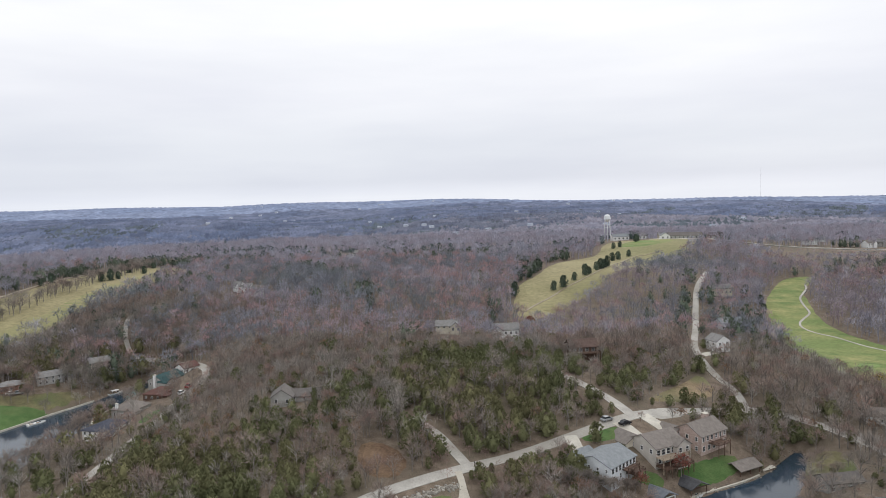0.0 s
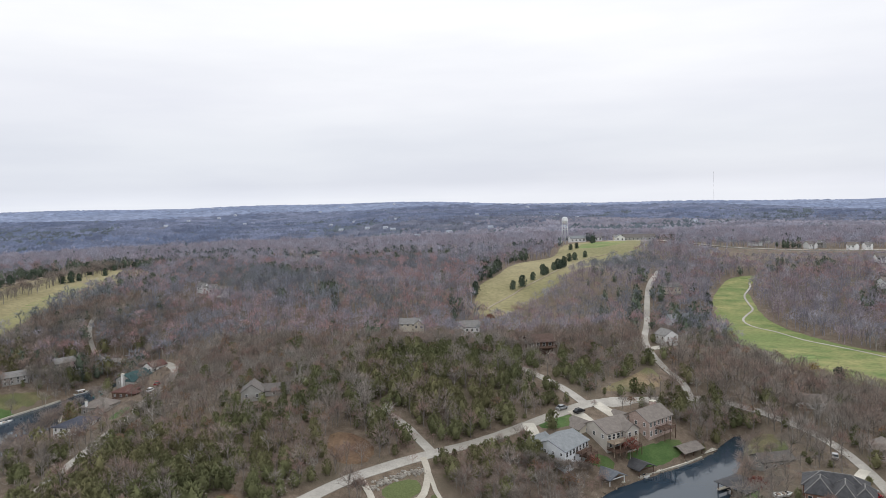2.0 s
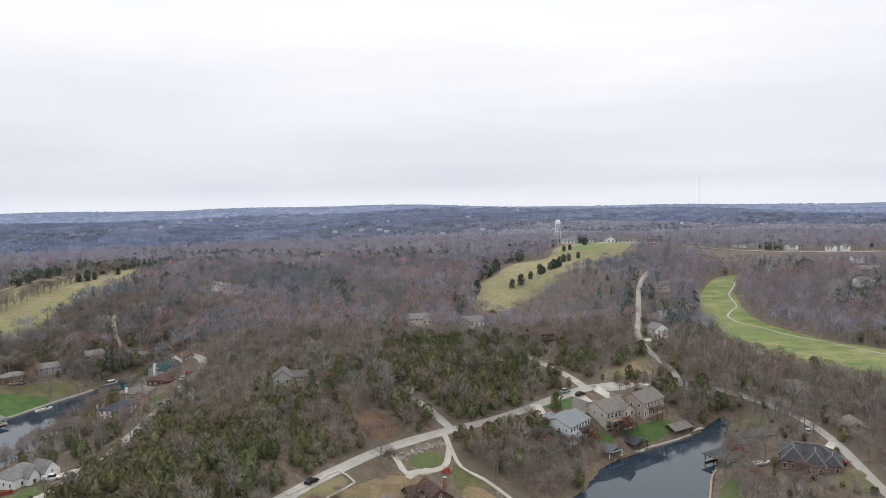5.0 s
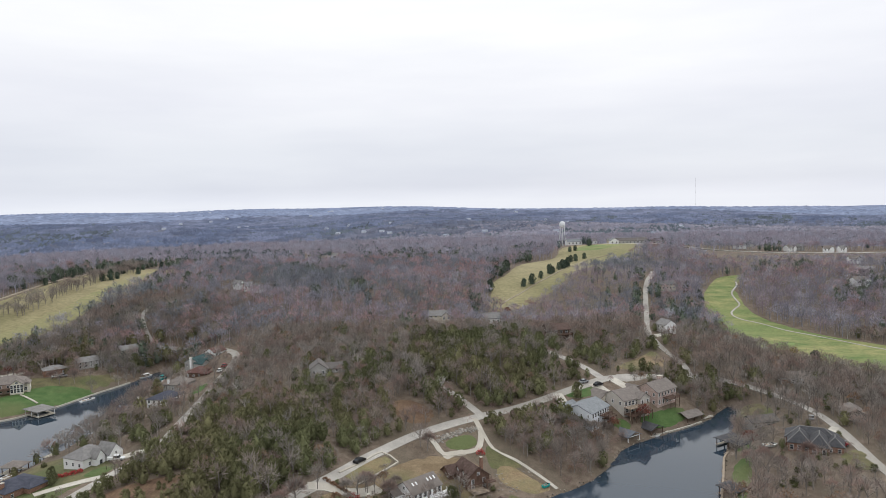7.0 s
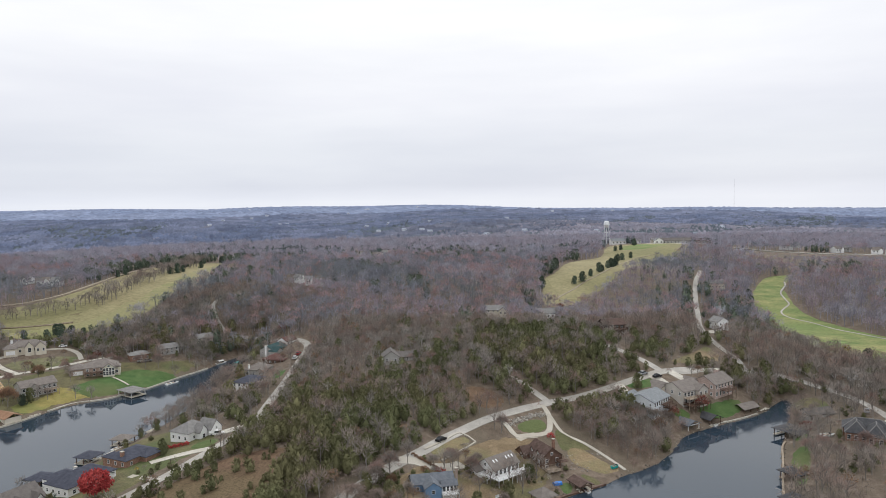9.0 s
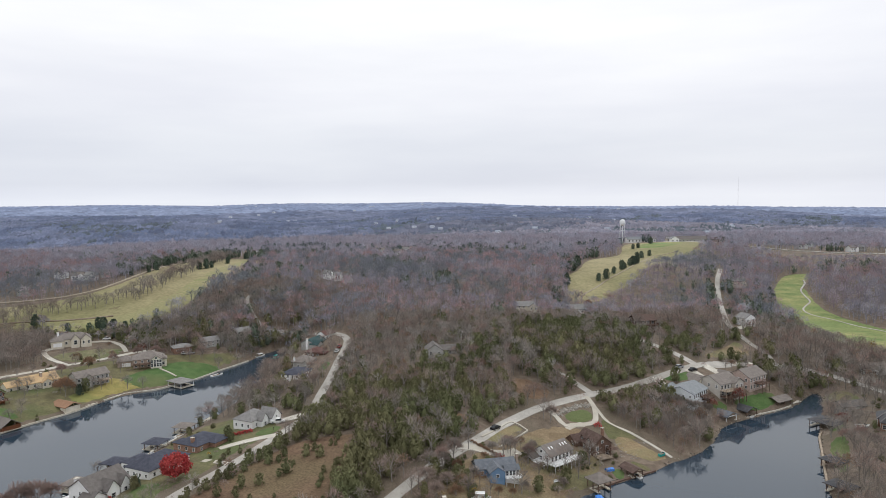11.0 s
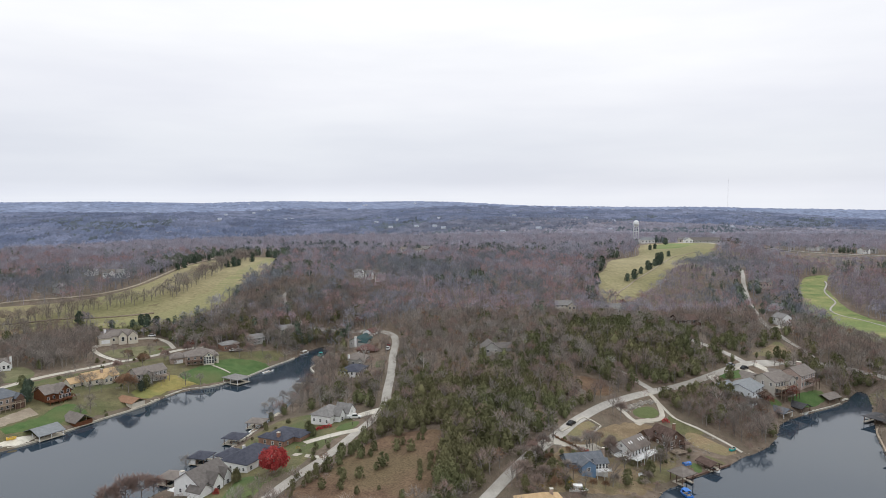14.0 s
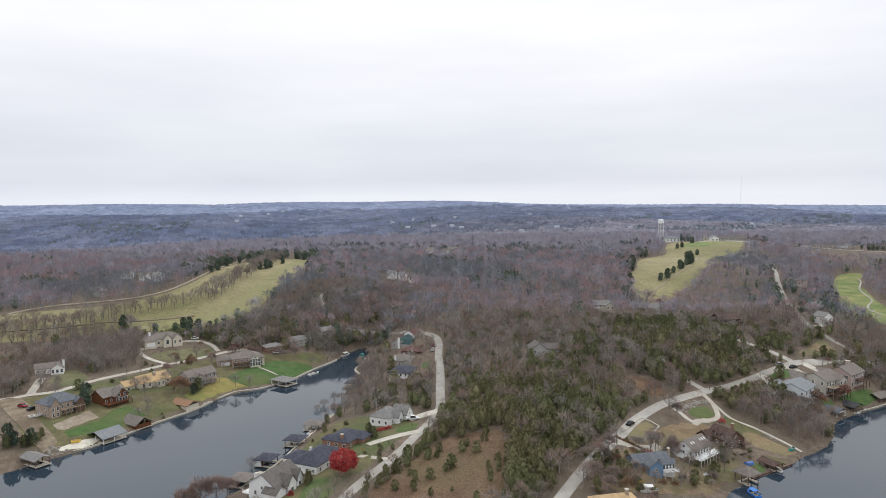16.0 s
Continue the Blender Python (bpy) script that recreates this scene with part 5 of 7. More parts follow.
# east bank
house(231, 275, -30, "brick house with steep charcoal hip roofs in steps", [
    w(0, 3, 19, 10, 3.2, 3.8, "hip", wins={"left": [ROW(4, 0.4, 1.2, 2.0)]}), w(-4.5, -3, 8, 11, 3.2, 4.3, "hip", wins={"front": [ROW(3, 0.6, 1.2, 1.8)], "left": [ROW(3)]}),
    w(2.5, -5, 7, 12, 3.2, 4.5, "hip", wins={"front": [ROW(2, 0.6, 1.3, 1.9)]}), w(8, -2, 6, 10, 3.0, 3.0, "hip", wins={"front": [ROW(2)], "right": [ROW(2)]})],
    BRICK_RED, ROOF_CHARCOAL, -0.3, size=0.88, front=12.0)
house(228, 306, 10, "dark low house behind bare trees", [w(0, 0, 14, 8, 3.4, 2.0, "gable", "x", wins={"front": [ROW(4)]})], GREY_SIDE, ROOF_TAUPE, -0.5, size=0.85, front=-20.0)
house(266, 352, -15, "pale house behind bare trees above the lane", [w(0, 0, 12, 8, 3.6, 2.4, wins={"front": [ROW(5)]})], WHITE, ROOF_BROWN, -0.4, size=0.85, front=-20.0)
house(247, 236, -10, "low house with grey roof beside the lane", [w(0, 0, 13, 9, 3.2, 2.6, "hip", wins={"front": [ROW(3)]})], CREAM, ROOF_BROWN, -0.4, size=0.85, front=-20.0)
house(262, 300, 70, "brown house above the east lane", [w(0, 0, 12, 9, 3.4, 2.4, wins={"front": [ROW(3)], "left": [ROW(2)]})], GREY_SIDE, ROOF_BROWN, -0.4, size=0.85, front=-20.0)
# up in the woods
house(49, 349, 8, "weathered grey barn-like house among cedars", [w(-2, 0, 9, 10, 6.0, 3.2, "gable", "y", wins={"front": [ROW(2, 3.6, 1.0, 1.5)], "left": [ROW(2, 3.8)]}), w(7, 3, 13, 8, 5.0, 2.2, "gable", "x", wins={"front": [ROW(3, 3.4, 1.0, 1.2)]})], GREY_SIDE, ROOF_TAUPE, -1.8, size=0.88, front=-20.0)
house(167, 408, 5, "dark timber house with a high deck in the trees", [w(0, 0, 12, 9, 5.6, 2.4, "gable", "x", over=1.0, wins={"front": [ROW(4, 3.2, 1.2, 1.6)], "left": [ROW(2, 3.2)]})], DARK_WOOD, ROOF_DARK, 1.2, None, [(-7, -8.5, 7, -4.4, 3.0, 5.5, DARK_WOOD)], size=0.95, front=16.0)
house(232, 421, 20, "tall white house beside the climbing lane", [w(0, 0, 9, 9, 5.6, 2.8, "gable", "y", wins={"front": [ROW(2, 0.8), ROW(2, 3.4)], "left": [ROW(2, 3.4)]})], WHITE, ROOF_GREY, 0.0, size=0.85)
house(256, 473, 10, "pale blue house with grey roof near a fairway", [w(0, 0, 15, 9, 4.4, 2.6, "gable", "x", wins={"front": [ROW(5)]}), w(5, -4, 6, 5, 4.2, 2.6, along="y", wins={"front": [ROW(2)]})], PALE_BLUE, ROOF_SLATE, 0.0, size=0.85, front=-20.0)
house(272, 532, 5, "white house among trees near the hilltop lane", [w(0, 0, 15, 8, 4.4, 2.4, "gable", "x", wins={"front": [ROW(5)]})], CREAM, ROOF_GREY, 0.5, size=0.85, front=-20.0)
house(105, 459, 0, "white house deep in bare woods", [w(0, 0, 13, 9, 4.6, 2.6, "gable", "x", wins={"front": [ROW(4, 3.4)]}), w(5, -4, 6, 5, 4.4, 2.4, along="y", wins={"front": [ROW(2, 2.2)]})], CREAM, ROOF_GREY, 0.0, size=0.9, front=26.0)
house(135, 456, 5, "white gabled house deep in bare woods", [w(0, 0, 15, 9, 4.6, 3.0, "gable", "x", wins={"front": [ROW(5, 2.2)]}), w(-5, -4, 6, 5, 4.4, 2.8, along="y", wins={"front": [ROW(2, 2.4)]})], WHITE, ROOF_GREY, 0.2, size=0.9, front=26.0)
HOUSE_SPOTS.append((263, 838, 12, 75.0))
BARE_FRONT = tuple(range(27))
FAR_HOUSES = [(-42, 568, 5), (-24, 552, 5), (12, 767, 9), (-12, 762, 8), (-129, 1320, 13), (-115, 1326, 12), (-72, 1324, 14), (3, 742, 7), (-33, 560, 4), (-218, 630, 8), (-254, 512, 7), (-243, 564, 6), (-231, 562, 6), (-264, 578, 7), (-224, 572, 5), (-153, 748, 6),
              (397, 815, 6), (431, 828, 7), (445, 830, 6), (431, 752, 7), (462, 795, 6), (468, 722, 7), (483, 732, 6), (496, 702, 6), (508, 700, 5), (460, 607, 6), (442, 567, 9), (420, 538, 8), (150, 1320, 7), (95, 1180, 6), (230, 1400, 7), (-330, 900, 6), (350, 1300, 7), (480, 1150, 7), (600, 1350, 7), (40, 1500, 7), (-400, 1500, 7)]
for k, (fx, fy, fw) in enumerate(FAR_HOUSES):
    house(fx, fy, (k * 37) % 60 - 30, "small pale house far off in the woods", [w(0, 0, fw * 1.6, fw, 6.0 if fy > 1000 else 4.4, 2.6, "gable", "x", wins={"front": [ROW(3, 2.0, 1.2, 1.4)]}), w(fw * 0.5, -fw * 0.4, fw * 0.7, fw * 0.6, 5.8 if fy > 1000 else 4.2, 2.2, along="y")],
          HAZE_WHITE if fy > 800 else (WHITE, WHITE, GREY_SIDE, WHITE)[k % 4], HAZE_ROOF if fy > 800 else (ROOF_GREY, ROOF_BROWN)[k % 2], -3.0 if fy > 1000 else 0.5, group="distant houses", size=0.9, front=(60.0 if fy > 690 else 30.0) if k in BARE_FRONT else -20.0)
for fx, fy, ft, fw, fd, wall, roof, words in ((276, 838, 5, 17, 9, WHITE, ROOF_SLATE, "white club building with a pale roof beside a water tower"), (300, 852, 0, 12, 8, WHITE, ROOF_GREY, "small white club building behind the car park"),
                                              (326, 852, -6, 13, 8, CREAM, ROOF_GREY, "cream club building behind the car park"), (334, 806, -6, 32, 10, GREY_SIDE, ROOF_TAUPE, "long low grey clubhouse with a dark roof"),
                                              (312, 799, -6, 9, 8, WHITE, ROOF_SLATE, "white gabled entrance pavilion of a clubhouse"), (366, 812, -8, 15, 9, GREY_SIDE, ROOF_DARK, "low grey shed beside the clubhouse")):
    house(fx, fy, ft, words, [w(0, 0, fw, fd, 3.6, 2.6, "gable", "y" if fw < 10 else "x", wins={"front": [ROW(max(2, fw // 4), 0.9, 1.4, 1.6)]})], wall, roof, 0.6, group="club buildings", front=75.0)

g = random.Random(4)
for k in range(28):
    a, r = radians(g.choice((g.uniform(-34, 34), g.uniform(-16, 2)))), g.uniform(1500, 4400)
    fx, fy = 55 + r * math.sin(a), 40 + r * math.cos(a)
    house(fx, fy, g.uniform(-40, 40), "tiny pale building far off among hills", [w(0, 0, 12, 8, 6.0, 2.4, "gable", "x")], HAZE_WHITE, HAZE_ROOF, -2.0, group="remote buildings", size=0.62 + r / 9000, front=40.0)

# ---- boathouses and docks ----
def boathouse(x, y, turn, wide, deep, label, roof, kind="hip", eave=2.9, rise=1.5, wall=None, post=DARK_WOOD, floor=PLANK, apron=0.0, back=False):
    """A roof on posts over a slip, with plank walks; front is -y, over the water."""
    ob = base("boathouse", x, y, 0.0, turn, label, "boathouse")
    d = Shape().box(-wide / 2 - 0.2, deep / 2 - 2.0, 0.42, wide / 2 + 0.2, deep / 2 + 0.6 + apron, 0.62)
    d.box(-wide / 2 - 0.2, -deep / 2, 0.42, -wide / 2 + 1.0, deep / 2 - 2.0, 0.62).box(wide / 2 - 1.0, -deep / 2, 0.42, wide / 2 + 0.2, deep / 2 - 2.0, 0.62)
    part("walkway", d, floor, ob, "plank walkway round the slip")
    t, s = Shape(), Shape()
    if kind == "hip":
        hip(s, t, wide + 0.4, deep + 0.4, eave, rise)
    else:
        gable(s, t, wide + 0.4, deep + 0.4, eave, rise, 0.4, kind)
    part("roof", t, roof, ob, "low shingled roof")
    for px in (-wide / 2 + 0.2, 0 if wide > 9 else None, wide / 2 - 0.2):
        for py in (-deep / 2 + 0.2, 0, deep / 2 - 0.2):
            if px is not None and (abs(px) > 0.1 or abs(py) > 0.1):
                part("post", Shape().box(px - 0.12, py - 0.12, -2.4, px + 0.12, py + 0.12, eave + 0.1), post, ob)
    if wall:
        part("wall", Shape().box(-wide / 2, deep / 2 - 0.2, 0.6, wide / 2, deep / 2, eave).box(-wide / 2, deep * 0.1, 0.6, -wide / 2 + 0.15, deep / 2 - 0.2, eave)
             .box(wide / 2 - 0.15, deep * 0.1, 0.6, wide / 2, deep / 2 - 0.2, eave), wall, ob)
    part("beam", Shape().box(-wide / 2, -deep / 2 + 0.1, eave - 0.3, wide / 2, -deep / 2 + 0.3, eave), post, ob)
    HOUSE_SPOTS.append((x, y, max(wide, deep) * 0.6 + 1, 4.0))
    return ob


boathouse(-86, 367, 237, 8, 11, "open boathouse with grey roof and white posts", ROOF_GREY, post=TRIM)
boathouse(-124, 326, 241, 7, 11, "boathouse with rust-brown roof and cream walls", ROOF_RUST, "y", wall=CREAM)
boathouse(-135.8, 300, 238, 7.6, 10, "timber boathouse with taupe roof and orange gables", ROOF_BROWN, "y", wall=LOG, post=LOG, rise=2.6, eave=2.4)
boathouse(-141.5, 284.5, 238, 10, 11, "open boathouse with blue-grey gable roof and white posts", ROOF_SLATE, "x", rise=2.0, eave=2.5, post=TRIM)
boathouse(-155.5, 257.5, 240, 5.6, 9.5, "old open boathouse with grey roof", ROOF_GREY, "y", rise=1.2)
boathouse(-47, 360, 80, 7, 8, "boathouse with dark slate roof", ROOF_BLUE)
boathouse(-56.5, 294, 80, 6, 6.5, "boathouse with taupe roof and white posts", ROOF_BROWN, post=DARK_WOOD)
boathouse(-60.5, 275, 75, 6.5, 6.5, "dark timber boathouse with slate-blue roof", ROOF_BLUE)
boathouse(-67, 254.5, 75, 6.5, 6, "boathouse with slate-blue roof and white side wall", ROOF_BLUE, wall=WHITE)
boathouse(-71, 236, 75, 6.5, 6.5, "boathouse with taupe roof and cream walls", ROOF_BROWN, wall=CREAM)
boathouse(173.5, 304, 32, 7, 7, "boathouse with blue-grey gable roof and white front", ROOF_STEEL, "y", wall=WHITE, post=TRIM)
boathouse(185, 311.5, 30, 7, 8, "boathouse with charcoal roof and white front", ROOF_CHARCOAL, "y", wall=WHITE)
boathouse(206.5, 325, 30, 9.5, 6.5, "open pavilion boathouse with taupe roof", ROOF_BROWN, "x", post=DARK_WOOD, apron=1.5)
boathouse(118, 245.5, 25, 4.6, 6.5, "small dark boat slip with brown roof", ROOF_DARK, "y", eave=2.4, rise=1.0)
boathouse(104, 233.6, 30, 5.6, 5.6, "two-level boathouse with taupe pyramid roof", ROOF_BROWN, eave=3.6, rise=2.4)
boathouse(212, 293, -62, 10.5, 9.5, "boathouse with low charcoal roof", ROOF_CHARCOAL, rise=1.4)
boathouse(191, 250.5, -62, 6.5, 5.6, "dark boathouse with charcoal hip roof", ROOF_CHARCOAL, wall=DARK_WOOD, floor=DECK)
boathouse(181.5, 229, -62, 7, 6, "boathouse with charcoal hip roof", ROOF_CHARCOAL)


# ---- woods ----
def jitter(x0, x1, y0, y1, step, rng):
    gx, gy = np.meshgrid(np.arange(x0, x1, step), np.arange(y0, y1, step))
    return gx.ravel() + rng.uniform(-0.5, 0.5, gx.size) * step, gy.ravel() + rng.uniform(-0.5, 0.5, gx.size) * step


OPEN_LOTS = [np.array(p, float) for p in (
    [(-240, 240), (-215, 300), (-196, 318), (-180, 345), (-190, 400), (-185, 415), (-150, 432), (-132, 412), (-104, 400), (-84, 404), (-72, 412), (-90, 360), (-130, 290), (-160, 245)],
    [(-82, 200), (-60, 290), (-46, 300), (-8, 290), (-16, 262), (-36, 216), (-44, 190)],
    [(30, 190), (46, 212), (66, 246), (84, 276), (98, 288), (117, 300), (122, 286), (140, 262), (112, 238), (84, 200)],
    [(150, 306), (152, 326), (180, 338), (206, 342), (212, 326), (196, 312), (172, 300)])]
SPARSE = [np.array(p, float) for p in (
    [(-58, 300), (-8, 298), (-8, 410), (-30, 440), (-52, 440), (-46, 380)],
    [(182, 200), (210, 280), (232, 330), (244, 330), (246, 280), (236, 200)],
    [(-330, 372), (-250, 390), (-215, 420), (-190, 442), (-150, 462), (-150, 450), (-190, 430), (-210, 400), (-250, 360), (-330, 340)])]


def wooded(x, y, rng, margin, keep=1.0):
    ok = rng.rand(len(x)) < keep
    ok &= from_shore(x, y) > 1.3
    ok &= off_roads(x, y, margin)
    ok &= ~in_any(CLEAR, x, y, 1.0) & ~in_any(OPEN_LOTS, x, y)
    thin = in_any(SPARSE, x, y)
    ok &= ~thin | (rng.rand(len(x)) < np.where(x > 100, 0.2, 0.42))
    for hx, hy, hr, front in HOUSE_SPOTS:
        ok &= (np.hypot(x - hx, y - hy) > hr) & ~((np.abs(x - hx - (hx - 60) * 0.02) < hr * 0.7) & (y < hy) & (y > hy - hr - front))
    return ok


def cedar_share(x, y):
    """How many of the trees are evergreen, place by place."""
    a = 1.05 * np.exp(-(((x - 26) / 52) ** 2 + ((y - 278) / 58) ** 2) ** 1.5)
    b = 1.0 * np.exp(-(((x - 128) / 66) ** 2 + ((y - 362) / 44) ** 2))
    c = 0.75 * np.exp(-(((x - 140) / 30) ** 2 + ((y - 302) / 12) ** 2))
    d = 0.35 * np.exp(-(((x - 225) / 30) ** 2 + ((y - 350) / 14) ** 2))
    d = d + 0.9 * np.exp(-(((x - 32) / 14) ** 2 + ((y - 230) / 40) ** 2))
    e = 1.1 * np.exp(-(((x + 133) / 60) ** 2 + ((y - 441) / 19) ** 2) ** 1.3)
    f = 0.7 * np.exp(-(((x - 245) / 22) ** 2 + ((y - 490) / 50) ** 2))
    g = 0.5 * np.exp(-(((x - 80) / 160) ** 2 + ((y - 780) / 30) ** 2)) + 1.1 * np.exp(-(((x + 165) / 75) ** 2 + ((y - 722) / 26) ** 2)) + 0.9 * np.exp(-(((x + 215) / 16) ** 2 + ((y - 650) / 40) ** 2))
    g = g + 1.7 * np.exp(-(((x + 92) / 55) ** 2 + ((y - 806) / 15) ** 2)) + 1.6 * np.exp(-(((x - 96) / 42) ** 2 + ((y - 722) / 13) ** 2)) + 0.7 * np.exp(-(((x - 168) / 14) ** 2 + ((y - 600) / 45) ** 2))
    g = g + 0.38 * (np.sin(x / 31 + 2 * np.sin(y / 57)) * np.sin(y / 27 + 1.5 * np.sin(x / 49)) > 0.62) * ease(430, 480, y)
    patchy = 0.62 + 0.8 * np.clip(np.sin(x / 13 + 2 * np.sin(y / 17)) * np.sin(y / 11 + 1.7 * np.sin(x / 19)) + 0.3, 0, 1)
    return np.clip((0.05 - 0.035 * ease(430, 470, y) + a + b + c + d + e + f + g) * patchy, 0, 0.85)


rng = np.random.RandomState(7)
NEAR_BARE = [bare_tree(k, 10.5, 8, 126, 0.165, 0.33 + 0.02 * (k % 4)) for k in range(9)]
NEAR_RED = [bare_tree(20 + k, 10, 8, 170, 0.15, 0.34) for k in range(4)]
NEAR_PALE = [bare_tree(30 + k, 10, 10, 60, 0.12, 0.34, twig=1) for k in range(4)]
NEAR_OAK = [bare_tree(40 + k, 9.5, 7, 60, 0.14, 0.32, leafy=110) for k in range(3)]
NEAR_CEDAR = [cedar_tree(50 + k, 7.0, 150, 0.78, 0.29 + 0.035 * (k % 3)) for k in range(7)]
MID_BARE = [bare_tree(60 + k, 11.0, 4, 70, 0.29, 0.36 + 0.02 * (k % 3)) for k in range(8)]
FAR_BARE = [bare_tree(110 + k, 11.5, 2, 62, 0.36, 0.40) for k in range(6)]
MID_CEDAR = [cedar_tree(70 + k, 9, 46, 1.25, 0.27) for k in range(4)]


def far_clump(seed, r, h, n):
    """Low rounded crowns side by side, for woods seen from far off."""
    g = np.random.RandomState(seed)
    vs, ts = [], []
    for i in range(n):
        a = np.arange(6) * math.pi / 3 + g.rand()
        c, q = g.uniform(-0.75, 0.75, 2) * r, r * g.uniform(0.5, 0.78)
        top = h * g.uniform(0.6, 1.1)
        rim = np.stack([c[0] + q * np.cos(a), c[1] + q * np.sin(a), -0.3 * h + 0 * a], 1)
        vs.append(np.vstack([rim, [[*(c + g.normal(size=2) * 0.12 * q), top]]]))
        ts.append(np.array([(k, (k + 1) % 6, 6) for k in range(6)]) + 7 * i)
    return np.vstack(vs), np.vstack(ts), np.zeros(6 * n, int)


def grow(name, templates, x, y, size, mats, label, sink=0.0, smooth=False):
    v, t, m = plant(templates, x, y, size, rng, sink)
    ob = bulk(name, v, t, mats, m)
    if smooth:
        ob.data.shade_smooth()
    return tagged(ob, label, kind="stuff")


# the near woods
x, y = jitter(-330, 420, 186, 440, 3.6, rng)
seen = np.abs(x - 55) < 90 + 0.78 * y
x, y = x[seen], y[seen]
ok = wooded(x, y, rng, 1.4, 0.93)
x, y = x[ok], y[ok]
pick, kind = rng.rand(len(x)), np.zeros(len(x), int)
share = cedar_share(x, y)
kind[pick < share] = 1
other = rng.rand(len(x))
kind[(kind == 0) & (other < 0.10)] = 2
kind[(kind == 0) & (other > 0.86)] = 3
kind[(kind == 0) & (other > 0.80) & (other < 0.86)] = 4
size = rng.uniform(0.62, 1.12, len(x)) * (0.86 + 0.2 * np.sin(x / 23) * np.sin(y / 31))
# trees shrunk below the lane so that it shows from the camera
lane = ROADS[0][0]
below = np.interp(x, lane[:, 0], lane[:, 1]) - y
size = size * np.where((x > 110) & (x < 172) & (below > 0) & (below < 26), np.clip(0.46 + below / 28, 0.5, 1.1), 1.0)
for k, name, tem, mats, label in ((0, "bare_woods", NEAR_BARE, [BARK, TWIG], "dense leafless grey-brown woods on the slopes"), (1, "cedar_woods", NEAR_CEDAR, [BARK, CEDAR], "dark green cedars scattered through bare woods"),
                                  (2, "pale_trees", NEAR_PALE, [TWIG_PALE, TWIG_PALE], "pale bare branching trees among the woods"), (3, "russet_trees", NEAR_RED, [BARK, TWIG_RED], "russet-brown leafless trees among the woods"),
                                  (4, "oak_trees", NEAR_OAK, [BARK, TWIG, OAK], "oaks still holding dry brown leaves")):
    sel = kind == k
    grow(name, tem, x[sel], y[sel], size[sel] * (rng.uniform(0.8, 1.3, sel.sum()) if k == 1 else 1.0), mats, label)

# close woods behind the west bank and round the winding lane
x, y = jitter(-165, -14, 424, 548, 4.3, rng)
close = np.array([(-160, 436), (-130, 424), (-108, 428), (-70, 428), (-30, 448), (-16, 520), (-60, 546), (-112, 530), (-122, 480), (-140, 452)], float)
ok = in_any([close], x, y) & off_roads(x, y, 0.7) & ~in_any(CLEAR, x, y, 0.5) & (from_shore(x, y) > 2)
for hx, hy, hr, front in HOUSE_SPOTS:
    ok &= np.hypot(x - hx, y - hy) > hr * 0.8
x, y = x[ok], y[ok]
ever = (rng.rand(len(x)) < 0.22) & (y < 470 + 0.25 * x + 20)
grow("close_woods", NEAR_BARE, x[~ever], y[~ever], rng.uniform(0.7, 1.05, (~ever).sum()), [BARK, TWIG], "close leafless woods behind lake houses")
grow("close_cedars", NEAR_CEDAR, x[ever], y[ever], rng.uniform(0.8, 1.35, ever.sum()), [BARK, CEDAR], "dark cedars behind lake houses")

# close woods between a bungalow and the lane
x, y = jitter(-222, -165, 350, 430, 3.8, rng)
close = np.array([(-222, 395), (-214, 414), (-187, 424), (-180, 412), (-176, 398), (-171, 380), (-180, 354), (-194, 368), (-202, 374)], float)
ok = in_any([close], x, y) & off_roads(x, y, 1.0)
for hx, hy, hr, front in HOUSE_SPOTS:
    ok &= np.hypot(x - hx, y - hy) > hr * 0.8
grow("lane_woods", NEAR_BARE, x[ok], y[ok], rng.uniform(0.7, 1.0, ok.sum()), [BARK, TWIG], "close leafless woods beside a lane")

# brush between the trees
x, y = jitter(-300, 380, 190, 430, 4.4, rng)
ok = wooded(x, y, rng, 1.2, 0.8)
BRUSH = [bare_tree(80 + k, 3.4, 3, 20, 0.30, 0.55) for k in range(4)]
grow("undergrowth", BRUSH, x[ok], y[ok], rng.uniform(0.6, 1.3, ok.sum()), [TWIG, TWIG], "low leafless brush under the trees")

# russet brush on the slope above the shore
x, y = jitter(106, 178, 248, 314, 2.8, rng)
ok = wooded(x, y, rng, 0.8, 0.85)
BANK_BRUSH = [bare_tree(85 + k, 3.6, 4, 46, 0.16, 0.52) for k in range(4)]
grow("bank_brush", BANK_BRUSH, x[ok], y[ok], rng.uniform(0.6, 1.25, ok.sum()), [TWIG_RED, TWIG_RED], "russet leafless brush on a bank above the water")
# brush under the woods behind
x, y = jitter(-420, 480, 425, 640, 5.6, rng)
ok = wooded(x, y, rng, 1.0, 0.9)
x, y = x[ok], y[ok]
MID_BRUSH = [bare_tree(95 + k, 5.0, 2, 15, 0.42, 0.55) for k in range(4)]
grow("hillside_brush", MID_BRUSH, x, y, rng.uniform(0.7, 1.3, len(x)), [MID_HAZE_DARK, MID_HAZE_TWIG], "low leafless brush under the hillside woods")

